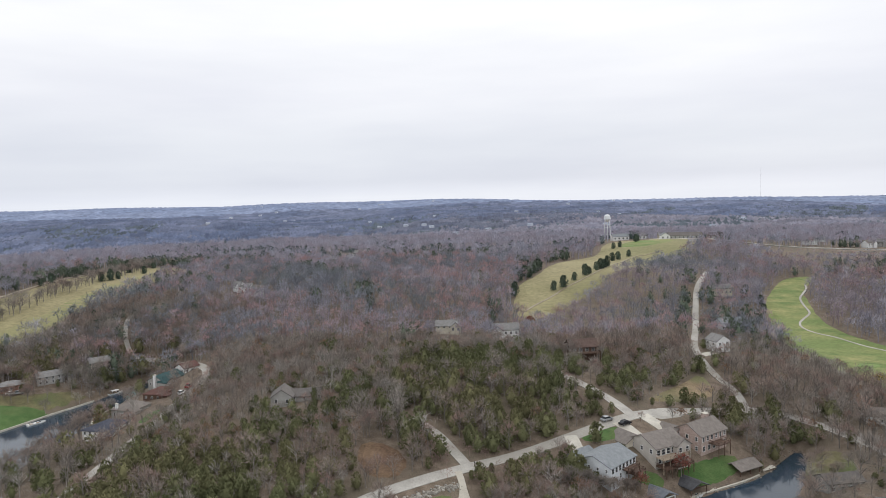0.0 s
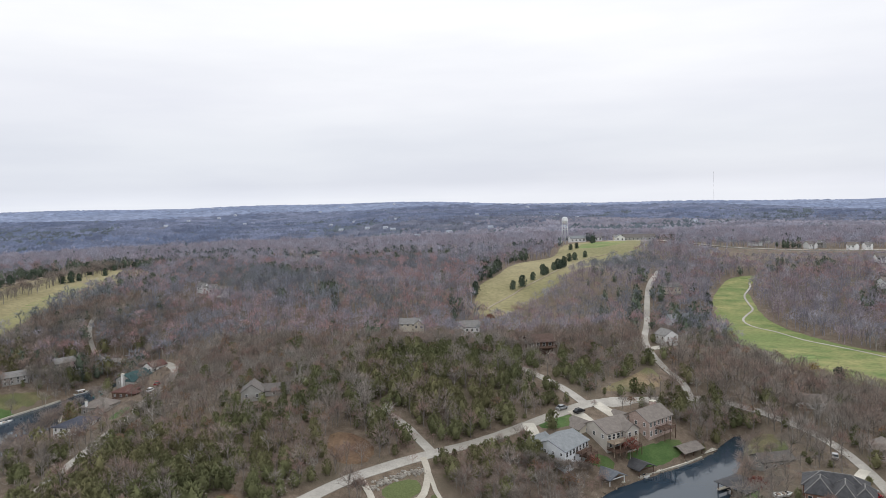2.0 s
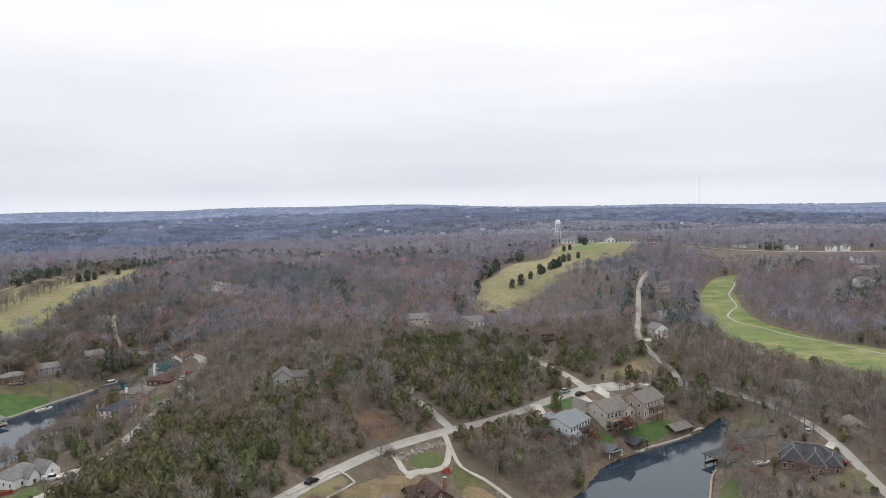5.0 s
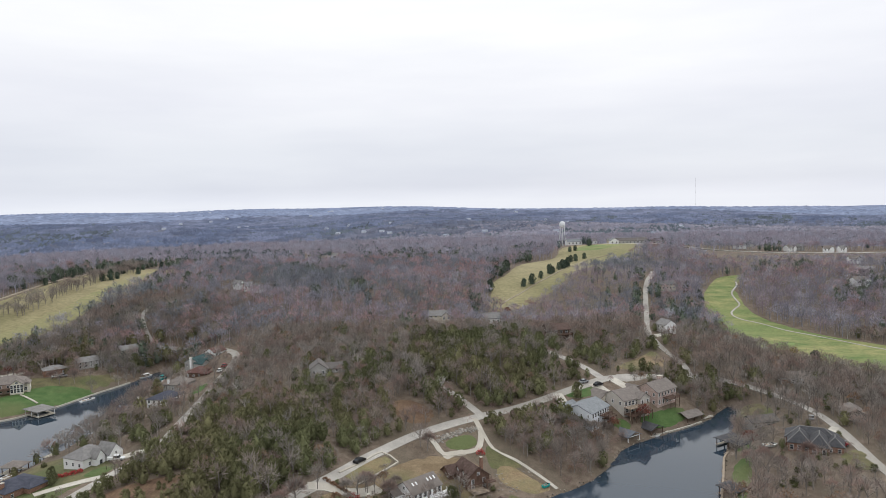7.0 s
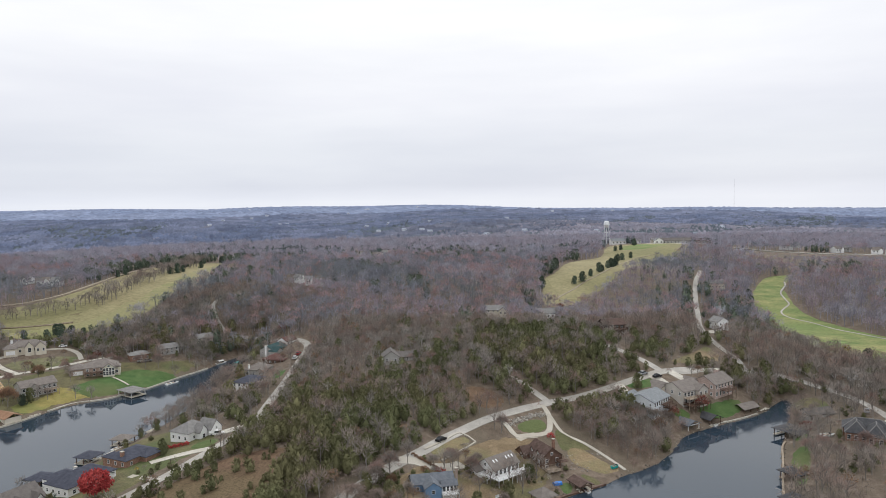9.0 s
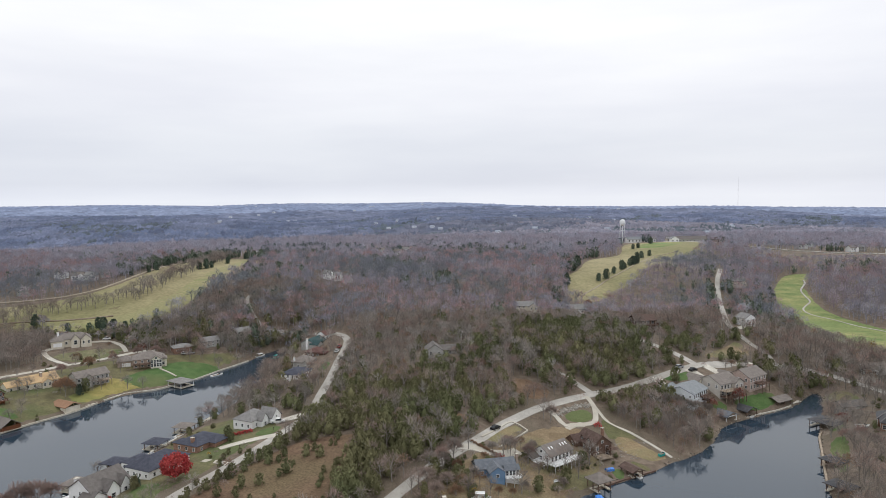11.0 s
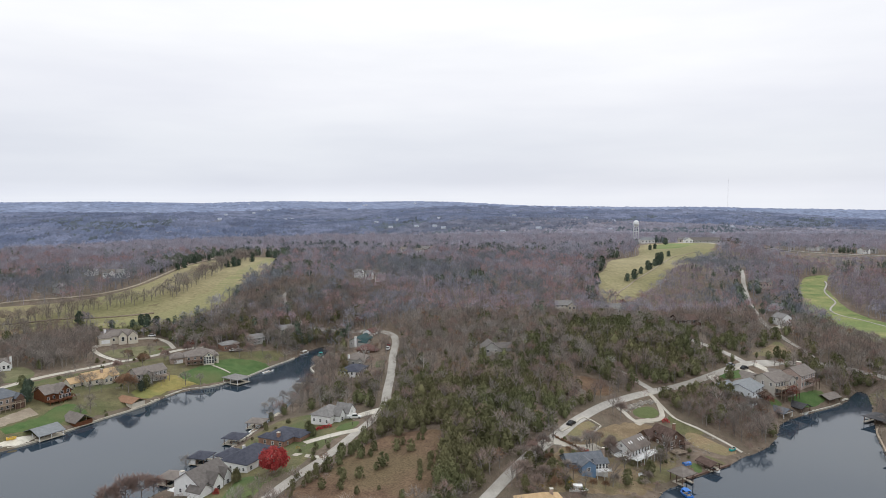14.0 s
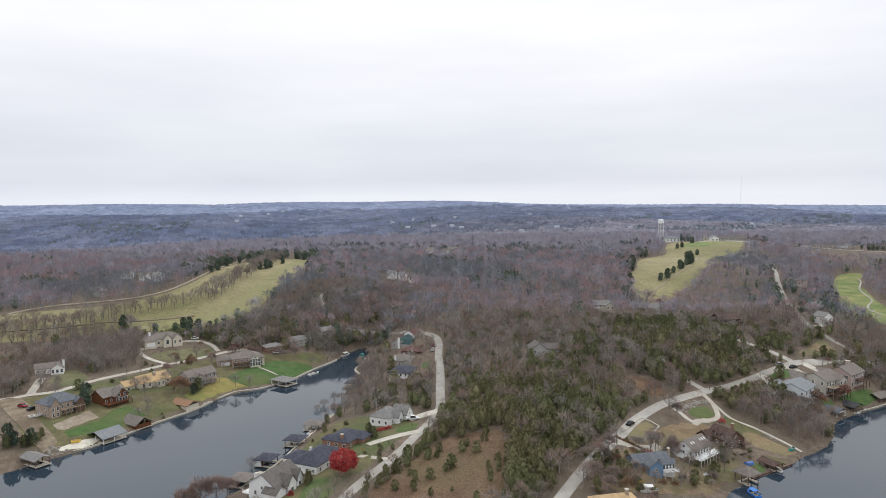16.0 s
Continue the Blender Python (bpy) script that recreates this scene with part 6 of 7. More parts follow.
# the woods behind; shrunk below the fairways so these show to the camera
LOW_WOODS = [np.array(p, float) for p in ([(120, 440), (150, 485), (176, 512), (204, 548), (246, 615), (292, 682), (320, 640), (270, 570), (230, 500), (190, 440)], [(-240, 380), (-190, 440), (-130, 470), (-100, 520), (-80, 560), (-60, 540), (-100, 440), (-190, 400)])]
# two bands of haze-tinted twigs, paler and bluer farther off
for y0, y1, step, bare, twigs, tag in ((440, 740, 5.7, MID_BARE, MID_HAZE_TWIG, "far"), (740, 1010, 7.6, FAR_BARE, BACK_HAZE_TWIG, "upland")):
    dusk, russet, green = (MID_HAZE_DARK, MID_HAZE_RED, MID_PINE) if tag == "far" else (BACK_HAZE_TWIG, BACK_HAZE_RED, BACK_HAZE_PINE)
    x, y = jitter(-760, 860, y0, y1, step, rng)
    seen = np.abs(x - 55) < 85 + 0.70 * y
    x, y = x[seen], y[seen]
    ok = wooded(x, y, rng, 1.6, 0.97) & ~((x > 352) & (x < 620) & (y > 694 - (x - 352) * 0.03) & (y < 712))
    x, y = x[ok], y[ok]
    ever = rng.rand(len(x)) < cedar_share(x, y)
    other = rng.rand(len(x)) + 0.42 * np.sin(x / 37 + 1.2 + np.sin(y / 61)) * np.sin(y / 53 + np.sin(x / 71))
    # trees shrunk in front of the distant road so it shows from the camera
    size = rng.uniform(0.75, 1.18, len(x)) * np.where((x > 350) & (y > 560) & (y < 705), np.clip((700 - y) * 0.079 / 11, 0.25, 1), 1.0)
    # farther trees take the more strongly hazed twig colour
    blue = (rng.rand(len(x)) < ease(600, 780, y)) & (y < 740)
    low = in_any(LOW_WOODS, x, y)
    size = np.where(low, size * 0.72, size)
    # slow waves place darker twigs in patches, painted for shaded valleys
    dim = np.sin(x / 47 + 2.1 * np.sin(y / 83) + 0.6) * np.sin(y / 41 + 1.6 * np.sin(x / 67)) + rng.normal(size=len(x)) * 0.22 > 0.22
    for name, sel, tem, mats, label in ((tag + "_mixed_woods", ~ever & (other < 0.74) & blue, bare, [BACK_HAZE_TWIG, BACK_HAZE_TWIG], "leafless woods farther back, paled by painted haze"),
                                        (tag + "_dark_woods", ~ever & (other < 0.74) & dim & ~blue, bare, [dusk, dusk], "leafless woods in patches darkened like shaded hollows"),
                                        (tag + "_bare_woods", ~ever & (other < 0.74) & ~dim & ~blue, bare, [twigs, twigs], "leafless grey-brown woods behind, tinted with painted haze"),
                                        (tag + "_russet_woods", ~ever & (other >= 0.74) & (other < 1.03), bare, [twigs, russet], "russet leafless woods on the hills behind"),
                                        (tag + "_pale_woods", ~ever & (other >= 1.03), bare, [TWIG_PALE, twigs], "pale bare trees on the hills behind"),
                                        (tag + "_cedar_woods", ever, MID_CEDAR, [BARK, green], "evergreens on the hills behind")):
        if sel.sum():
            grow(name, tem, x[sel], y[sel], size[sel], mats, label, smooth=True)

# bare trees standing on the golf course
x, y = jitter(-310, -130, 380, 715, 4.8, rng)
line = np.interp(y, [380, 416, 441, 469, 493, 503, 536, 600, 700], [-276, -254, -234, -211, -182, -172, -169, -164, -170])
ok = (np.abs(x - line) < 8) & (rng.rand(len(x)) < 0.8)
grow("golf_course_trees", NEAR_BARE, x[ok], y[ok], rng.uniform(0.75, 1.2, ok.sum()), [BARK, TWIG], "rows of bare trees between fairways")

# thin woods over the near end of the golf course
x, y = jitter(-300, -190, 385, 462, 5.2, rng)
edge = np.array([(-300, 425), (-245, 444), (-214, 452), (-198, 447), (-208, 432), (-230, 408), (-262, 380), (-310, 360)], float)
ok = in_any([edge], x, y) & (rng.rand(len(x)) < 0.5)
grow("thin_woods", NEAR_BARE, x[ok], y[ok], rng.uniform(0.6, 1.0, ok.sum()), [BARK, TWIG], "thin bare woods beside a fairway")

# the distance: woods in haze-tinted bands, bluer farther off
def drift(x, y, r):
    """Slow waves from -1 to 1, for uneven edges of haze bands and evergreen patches."""
    return 0.5 * np.sin(x / r + 1.3 * np.sin(y / (1.3 * r))) + 0.5 * np.sin(y / (0.6 * r) + 1.7 * np.sin(x / (0.9 * r)))


def open_round_houses(x, y, side, front):
    keep = np.ones(len(x), bool)
    for hx, hy, hr, _ in HOUSE_SPOTS:
        if hy > 900:
            keep &= ~((np.abs(x - hx) < hr + side) & (y < hy + hr + side) & (y > hy - front))
    return keep


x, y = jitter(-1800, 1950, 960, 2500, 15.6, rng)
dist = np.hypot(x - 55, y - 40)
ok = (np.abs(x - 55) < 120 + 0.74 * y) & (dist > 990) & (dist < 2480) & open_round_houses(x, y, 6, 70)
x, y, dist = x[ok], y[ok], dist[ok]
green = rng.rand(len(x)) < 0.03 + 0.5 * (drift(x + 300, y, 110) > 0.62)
# haze tint by distance, setting in nearer towards the left
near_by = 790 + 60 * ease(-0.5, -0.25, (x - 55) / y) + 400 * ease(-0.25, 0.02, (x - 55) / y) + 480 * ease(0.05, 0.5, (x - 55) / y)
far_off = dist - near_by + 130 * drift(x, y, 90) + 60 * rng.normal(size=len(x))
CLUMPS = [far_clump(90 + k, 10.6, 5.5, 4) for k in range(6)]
for name, sel, mat, label in (("distant_woods", ~green & (far_off < 120), FAR_HAZE_WOOD, "distant leafless woods faintly tinted with painted haze"), ("blue_grey_woods", ~green & (far_off >= 120) & (far_off < 480), FAR_HAZE_BLUE, "distant woods painted with blue-grey haze over hills"),
                              ("remote_woods", ~green & (far_off >= 480), HAZE_WOOD, "remote woods painted with blue haze over hills"), ("distant_evergreens", green, FAR_HAZE_PINE, "distant evergreens greyed with painted haze")):
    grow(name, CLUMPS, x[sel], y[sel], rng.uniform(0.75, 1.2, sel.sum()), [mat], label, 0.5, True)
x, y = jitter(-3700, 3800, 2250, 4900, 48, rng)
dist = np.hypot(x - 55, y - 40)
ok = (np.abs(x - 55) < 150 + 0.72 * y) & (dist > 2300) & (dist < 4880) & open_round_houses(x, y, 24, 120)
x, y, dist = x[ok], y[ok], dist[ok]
# the farther part takes the palest haze colour
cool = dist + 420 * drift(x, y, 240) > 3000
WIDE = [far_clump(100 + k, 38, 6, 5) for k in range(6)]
grow("backdrop_ridge_woods", WIDE, x[~cool], y[~cool], rng.uniform(0.8, 1.2, (~cool).sum()), [HAZE_WOOD], "remote wooded ridges painted with blue-grey haze", 1.0, True)
grow("backdrop_horizon_woods", WIDE, x[cool], y[cool], rng.uniform(0.8, 1.2, cool.sum()), [HAZE_RIDGE], "wooded ridges on the horizon painted with pale haze", 1.0, True)


# ---- single trees and shrubs ----
def split(template, keep):
    v, t, m = template
    t = t[m == 0] if keep == 0 else t[m > 0]
    used, back = np.unique(t, return_inverse=True)
    return v[used], back.reshape(-1, 3), m[m == 0] if keep == 0 else m[m > 0]


def tree_parts(ob, template, mats, crown="crown"):
    for name, keep in (("trunk", 0), (crown, 1)):
        v, t, m = split(template, keep)
        me_ob = bulk(name, v, t, mats if keep else mats[:1], m if keep else None)
        me_ob.parent = ob
    return ob


def trees(name, label, category, templates, mats, spots, group, seed=1):
    """One tree of each shape, then copies at the other spots: x, y, size."""
    g, made = random.Random(seed), []
    for k, (tx, ty, ts) in enumerate(spots):
        m = pose(tx, ty, gz(tx, ty), 0, 0, g.uniform(0, 360)) @ Matrix.Diagonal((ts, ts, ts * g.uniform(0.9, 1.12), 1))
        if k < len(templates):
            ob = base(name, tx, ty, gz(tx, ty), 0, label, category, group)
            made.append(tree_parts(ob, templates[k], mats))
            ob.matrix_basis = m
        else:
            ob = made[k % len(made)].copy()
            scene.collection.objects.link(ob)
            for child in made[k % len(made)].children:
                c = child.copy()
                scene.collection.objects.link(c)
                c.parent = ob
            ob.matrix_basis = m


def vary(spots, lo, hi, seed=3):
    g = random.Random(seed)
    return [(x, y, g.uniform(lo, hi)) for x, y in spots]


FIELD_CEDAR = [cedar_tree(200 + k, 3.0, 110, 0.5, 0.30 + 0.04 * (k % 3)) for k in range(5)]
TALL_CEDAR = [cedar_tree(210 + k, 7.0, 240, 0.8, 0.26 + 0.03 * (k % 3)) for k in range(4)]
TALL_PINE = [cedar_tree(220 + k, 9.5, 300, 1.0, 0.29) for k in range(3)]
YARD_BARE = [bare_tree(230 + k, 10.0, 11, 320, 0.10, 0.40) for k in range(5)]
SHADE_OAK = [bare_tree(240 + k, 8.0, 9, 120, 0.10, 0.42, leafy=180) for k in range(3)]
field = [(-25, 213), (-21, 218), (-16, 213), (-10, 218), (-5, 220), (0, 225), (-3, 237), (2, 227), (-10, 212), (-20, 227), (-13, 237), (-9, 243), (-6, 249), (-2, 241), (6, 239), (8, 243), (11, 237),
         (6, 252), (15, 250), (-16, 228)]
g = random.Random(12)
field += [(g.uniform(-26, 16), g.uniform(204, 252)) for _ in range(14)] + [(g.uniform(13, 25), g.uniform(204, 254)) for _ in range(18)]
trees("small_cedar", "small round cedar in the dry clearing", "cedar", FIELD_CEDAR, [BARK, CEDAR], [(a, b, s * (0.75 if k > 20 else 1.35)) for k, (a, b, s) in enumerate(vary(field, 0.7, 1.35))], "small cedars in the clearing")
verge = [(-19, 221), (-17, 226), (-13, 231), (-10, 239), (-8, 245), (-4, 252), (-2, 258), (1, 263), (3, 268), (2, 274), (4, 280), (5, 288), (4, 296), (-22, 215), (-25, 208)]
trees("cedar", "dark cedar beside the lane", "cedar", TALL_CEDAR, [BARK, CEDAR], vary(verge, 0.28, 0.66, 5) + vary([(117, 297), (123, 301), (128, 304), (134, 306), (138, 310), (145, 310), (147, 307)], 0.35, 0.6, 16) + vary([(158, 322), (215, 357), (217, 355), (205, 347), (218, 351),
      (224, 354), (228, 352), (197, 356), (210, 352), (222, 347), (154, 300), (150, 303), (146, 301), (229, 347), (234, 350)], 0.6, 1.1, 6), "roadside cedars")
trees("cedar", "dark cedar in a lakeside yard", "cedar", TALL_CEDAR, [BARK, CEDAR], vary([(-144, 388), (-170, 323), (-177, 330), (-169, 266), (-165, 266), (-163, 268), (-163, 272), (-170, 263), (-163, 275), (-30, 268), (-28, 265), (-27, 262), (54, 227), (50, 222), (53, 219),
      (102.5, 250.5), (101, 248),  (93, 234), (83, 225), (-45, 222), (-124, 344), (-50, 282), (57, 218), (47, 210), (60, 221), (-52, 300), (-47, 304)], 0.55, 1.0, 7), "yard cedars")
trees("pine", "dark pine on the golf course", "pine", TALL_PINE, [BARK, PINE], vary([(171, 544), (178, 549), (187, 562), (196, 572), (199, 576), (206, 587), (210, 591), (213, 596), (217, 604), (214, 598), (232, 660), (238, 667), (250, 682), (278, 775), (248, 734), (255, 740), (282, 785),
      (159, 583), (166, 606), (156, 589), (157, 624), (152, 575), (163, 598), (168, 614), (171, 628), (155, 606), (150, 590), (160, 615), (186, 680), (195, 690), (145, 534), (146, 540), (200, 705), (293, 378), (-185, 441), (-174, 446), (-165, 447), (-160, 449), (-153, 450), (-205, 440),
      (-170, 450), (-162, 611), (-157, 615), (-155, 623), (-153, 662), (-120, 615), (-118, 623), (-197, 605), (-199, 595), (-207, 654), (-191, 682), (-170, 670), (-180, 690), (-140, 700), (-130, 705), (-165, 705), (-200, 640), (-203, 662), (-196, 668), (-186, 700), (-176, 708), (-150, 712), (-124, 700),
      (292, 520), (288, 506), (286, 530), (291, 540)], 0.62, 0.98, 8), "golf course pines")
west = [(-182, 321), (-136, 303), (-134, 308), (-143, 396), (-157, 394), (-102, 358), (-109, 356), (-140, 331), (-122, 347), (-119, 350), (-184, 385), (-160, 361), (-77, 400), (-94, 402), (-88, 405), (-83, 412), (-70, 424), (-66, 436), (-136, 312), (-147, 335), (-90, 412), (-76, 420), (-98, 408), (-150, 332), (-143, 326), (-125, 360), (-121, 374), (-141, 346), (-159, 338), (-165, 356), (-108, 399), (-150, 384), (-165, 399), (-170, 386), (-187, 331), (-191, 324), (-179, 314)]
east = [(-60, 322), (-58, 328), (-54, 334), (-51, 338), (-49, 344), (-47, 332), (-43, 324), (-42, 332), (-36, 313), (-34, 327), (-12, 311), (-12, 320), (-18, 323), (-26, 319), (-23, 327), (-50, 312), (-46, 318), (-40, 309), (-31, 306), (-25, 309), (-72, 252), (-38, 350), (-40, 372), (-38, 396)]
point = [(75.5, 244.2), (81.8, 245.1), (94.4, 277), (77.5, 247), (73, 241), (92, 279), (61, 242), (45, 216), (43, 211), (60, 213), (88, 240), (94, 241), (104, 249), (67, 216), (77, 221), (56, 232), (48, 224), (84, 233), (98, 238)]
bank = [(212, 292), (209, 275), (214, 278), (205, 270), (202, 258), (202, 250), (224, 315), (230, 321), (224, 305), (231, 313), (237, 318), (233, 304), (204, 243), (207, 237), (215, 295), (219, 288), (222, 298), (226, 294), (208, 255), (213, 250), (211, 240), (222, 240),
        (240, 300), (243, 312), (196, 340), (206, 334), (213, 338), (219, 343), (200, 345)]
trees("bare_tree", "leafless grey yard tree", "tree", YARD_BARE, [BARK, TWIG], vary(west + east, 0.55, 0.95, 9) + vary(point + bank, 0.6, 1.05, 10), "leafless yard trees")
trees("oak_tree", "low tree with dry russet leaves by the water", "tree", SHADE_OAK, [BARK, TWIG, OAK], vary([(-131, 343), (-128, 341), (-154, 393), (-148, 418), (-140, 404), (80, 252), (76, 250), (64, 220), (58, 216), (191.5, 341.7), (-9, 336), (-9, 330)], 0.5, 0.85, 11), "russet trees")
trees("evergreen", "tall dark evergreen in a lakeside yard", "evergreen", TALL_PINE, [BARK, PINE], [(-166, 316, 0.9), (-168.4, 265.8, 0.7), (-163.5, 268.4, 0.75), (-172, 268, 0.8), (-176, 262, 0.75), (-124.5, 339, 0.62), (-163, 309, 0.85)], "yard evergreens")
MAPLE = [leafy_tree(250, 7.4, 2600, 4.2)]
SHORE_TREE = [bare_tree(260 + k, 9.0, 9, 820, 0.15, 0.44) for k in range(3)]
trees("bare_tree", "broad russet-grey leafless tree on the shore", "tree", SHORE_TREE, [BARK, TWIG_RED], [(-79, 218, 1.25), (-75, 220, 1.2), (-71.5, 222, 0.9), (-82.5, 214, 1.25)], "shore trees")
trees("bare_tree", "round russet leafless tree in a lakeside yard", "tree", SHORE_TREE, [BARK, TWIG_RED], [(-132.2, 390, 0.75), (-148, 366, 0.7), (-150, 370, 0.6), (-124, 402, 0.8), (-116, 408, 0.8), (-110, 404, 0.7), (-100, 406, 0.75), (-90, 408, 0.8), (207, 262, 0.8), (210, 257, 0.7), (204, 266, 0.7), (222, 262, 0.8), (216, 252, 0.8), (95, 279, 0.7), (75, 246, 0.8), (82, 245, 0.75), (56, 234, 0.8), (52, 230, 0.7)], "russet yard trees")
BROWN_CROWN = [bare_tree(265 + k, 8.5, 8, 900, 0.17, 0.47) for k in range(2)]
trees("oak_tree", "broad round oak with dense dull brown leaves", "tree", BROWN_CROWN, [BARK, OAK], [(-129, 335, 1.1), (-133, 338, 0.95), (-139.6, 378, 0.95), (-133, 342, 0.8)], "brown oaks")
trees("bare_tree", "leafless grey-brown tree below a pale house", "tree", SHORE_TREE, [BARK, TWIG], [(151, 298, 0.7), (155, 297, 0.75), (159, 298, 0.7), (163, 300, 0.6), (147, 297, 0.8), (166, 302, 0.5)], "bank trees")
trees("bare_tree", "broad leafless tree in a yard on the point", "tree", SHORE_TREE, [BARK, TWIG], [(52.4, 224.5, 0.75), (53.6, 215, 0.7), (47.6, 215, 0.8), (50.6, 207.5, 0.7), (78.3, 223, 0.5), (91.7, 231, 0.45), (69.5, 243, 0.6), (84, 251, 0.55), (62, 222, 0.55)], "point trees")
trees("oak_tree", "small oak with russet leaves in a yard on the point", "tree", BROWN_CROWN, [BARK, OAK], [(56.3, 209, 0.6), (69.5, 216.5, 0.4), (74, 218, 0.35), (57, 226, 0.5)], "point oaks")
trees("red_maple", "round maple in bright scarlet leaf", "tree", MAPLE, [TWIG_PALE, TWIG_PALE, RED_LEAF], [(-34.3, 228.3, 1.12)], "")
DULL_MAPLE = [bare_tree(256, 8.0, 8, 160, 0.12, 0.40, leafy=260)]
trees("red_maple", "small maple with sparse dark red leaves", "tree", DULL_MAPLE, [BARK, TWIG_RED, DARK_RED], vary([(-125, 411), (-30, 455), (212, 282), (183, 313), (168, 304), (150, 480)], 0.8, 1.15, 13), "dark red maples")
GOLD_TREE = [bare_tree(255, 8.0, 8, 90, 0.12, 0.40, leafy=160)]
trees("yellow_tree", "half-bare tree with dull yellow leaves", "tree", GOLD_TREE, [BARK, TWIG, GOLD_LEAF], [(286, 386, 1.0), (62, 214, 0.4), (-30, 247, 0.3), (52, 210, 0.3)], "yellow trees")


def bush(name, label, x, y, r, h, mat, leaves=140, seed=1):
    g = np.random.RandomState(seed)
    d = unit(g.normal(size=(leaves, 3)))
    d[:, 2] = np.abs(d[:, 2])
    pt = d * g.uniform(0.5, 1, (leaves, 1)) * np.array([r, r, h])
    v, t = spikes(pt, unit(d + g.normal(size=(leaves, 3)) * 0.6), 0.4, 0.45, g, True)
    ob = bulk(name, v, t, [mat])
    ob.matrix_basis = pose(x, y, gz(x, y) - 0.05)
    return tagged(ob, label, "shrub")


bush("shrub", "round scarlet shrub beside a driveway", 113, 278, 1.6, 1.5, RED_LEAF)
bush("shrub", "low scarlet shrub beside a driveway", 71.5, 241, 2.2, 1.5, RED_LEAF, 200, 2)
bush("shrub", "small dark red shrub beside a driveway", 66.5, 240, 1.6, 1.3, OAK, 140, 3)
for k in range(5):
    bush("hedge", "dark red clipped hedge before a cottage", -30 + k * 1.9, 268.2 + k * 0.8, 1.2, 1.1, RED_LEAF, 110, 4 + k)
for k in range(8):
    bush("hedge", "low brown hedge along a driveway", 62.5 + k * 1.1, 248.2 - k * 0.75, 0.7, 0.8, OAK, 70, 10 + k)
bush("shrub", "tall dark clipped yew", -45.4, 224.6, 1.1, 4.2, PINE, 260, 30)
bush("shrub", "small red shrub on a front lawn", -49, 214, 0.9, 1.5, RED_LEAF, 110, 31)


# ---- water tower ----
tz = gz(263, 838)
tower = base("water_tower", 263, 838, tz, 0, "white steel water tower on slender legs", "water tower")
TOP = 69.6 - tz
part("tank", Shape().turned([(0.05, TOP - 8.2), (1.5, TOP - 7.6), (2.8, TOP - 6.2), (3.3, TOP - 4.6), (3.3, TOP - 3.0), (2.9, TOP - 1.4), (1.8, TOP - 0.3), (0.05, TOP)], 20), STEEL, tower, "round white steel tank")
part("riser", Shape().rod((0, 0, -1), (0, 0, TOP - 7.6), 0.45, n=10), STEEL, tower)
part("walkway", Shape().turned([(3.2, TOP - 4.7), (4.0, TOP - 4.7), (4.0, TOP - 4.5), (3.2, TOP - 4.5)], 20), STEEL, tower)
for k in range(4):
    a0, a1 = (k + 0.35) * math.pi / 2, (k + 1.35) * math.pi / 2
    part("leg", Shape().rod((5.2 * math.cos(a0), 5.2 * math.sin(a0), -1), (3.1 * math.cos(a0), 3.1 * math.sin(a0), TOP - 4.6), 0.30), STEEL, tower)
    for lv in (0.3, 0.62):
        r = 5.2 - 2.1 * lv
        zz = lv * (TOP - 4.6)
        part("brace", Shape().rod((r * math.cos(a0), r * math.sin(a0), zz), (r * math.cos(a1), r * math.sin(a1), zz), 0.14, n=4), STEEL, tower)


# ---- cars and boats ----
def car(x, y, turn, label, mat, long=4.6, pickup=False):
    ob = base("pickup_truck" if pickup else "car", x, y, gz(x, y) + 0.22, turn, label, "truck" if pickup else "car")
    L, W = long / 2, 0.92
    body = Shape().prism([(-L, 0.35), (L - 0.15, 0.35), (L, 0.6), (L - 0.1, 0.85), (L - 1.2, 1.0), (-L + 0.1, 1.02), (-L, 0.8)], -W, W, "y")
    part("body", body, mat, ob)
    cab = [(-L + 0.5, 1.0), (-L + 1.0, 1.55), (0.5, 1.58), (L - 1.15, 1.0)] if not pickup else [(-0.9, 1.0), (-0.75, 1.75), (0.9, 1.75), (L - 1.4, 1.0)]
    part("cabin", Shape().prism(cab, -W + 0.12, W - 0.12, "y"), GLASS, ob, "dark glazed cabin")
    rf = [(-L + 1.05, 1.56), (-L + 1.1, 1.64), (0.4, 1.65), (0.5, 1.57)] if not pickup else [(-0.78, 1.75), (-0.7, 1.84), (0.8, 1.84), (0.92, 1.75)]
    part("roof", Shape().prism(rf, -W + 0.14, W - 0.14, "y"), mat, ob)
    if pickup:
        part("bed", Shape().box(-L, -W, 1.0, -0.95, -W + 0.12, 1.25).box(-L, W - 0.12, 1.0, -0.95, W, 1.25).box(-L, -W, 1.0, -L + 0.1, W, 1.25), mat, ob)
    for wx in (-L + 0.85, L - 0.9):
        for wy in (-W + 0.05, W - 0.05):
            wh = part("wheel", Shape().rod((wx, wy - 0.12, 0.34), (wx, wy + 0.12, 0.34), 0.35, n=12), TYRE, ob)
            part("rim", Shape().rod((wx, wy - 0.13, 0.34), (wx, wy + 0.13, 0.34), 0.18, n=8), CAR_SILVER, wh)
    return ob


car(-13.2, 278.2, 8, "white pickup truck parked on a driveway", CAR_WHITE, 5.6, True)
car(71.8, 263.4, 50, "black car parked at the roadside", CAR_BLACK)
car(164, 335, 32, "silver car parked beside the lane", CAR_SILVER)
car(170, 333.5, 32, "black car parked beside the lane", CAR_BLACK)
car(-188, 304, -20, "red car on a gravel yard", CAR_RED)
car(-182, 301, 70, "black car on a gravel yard", CAR_BLACK)
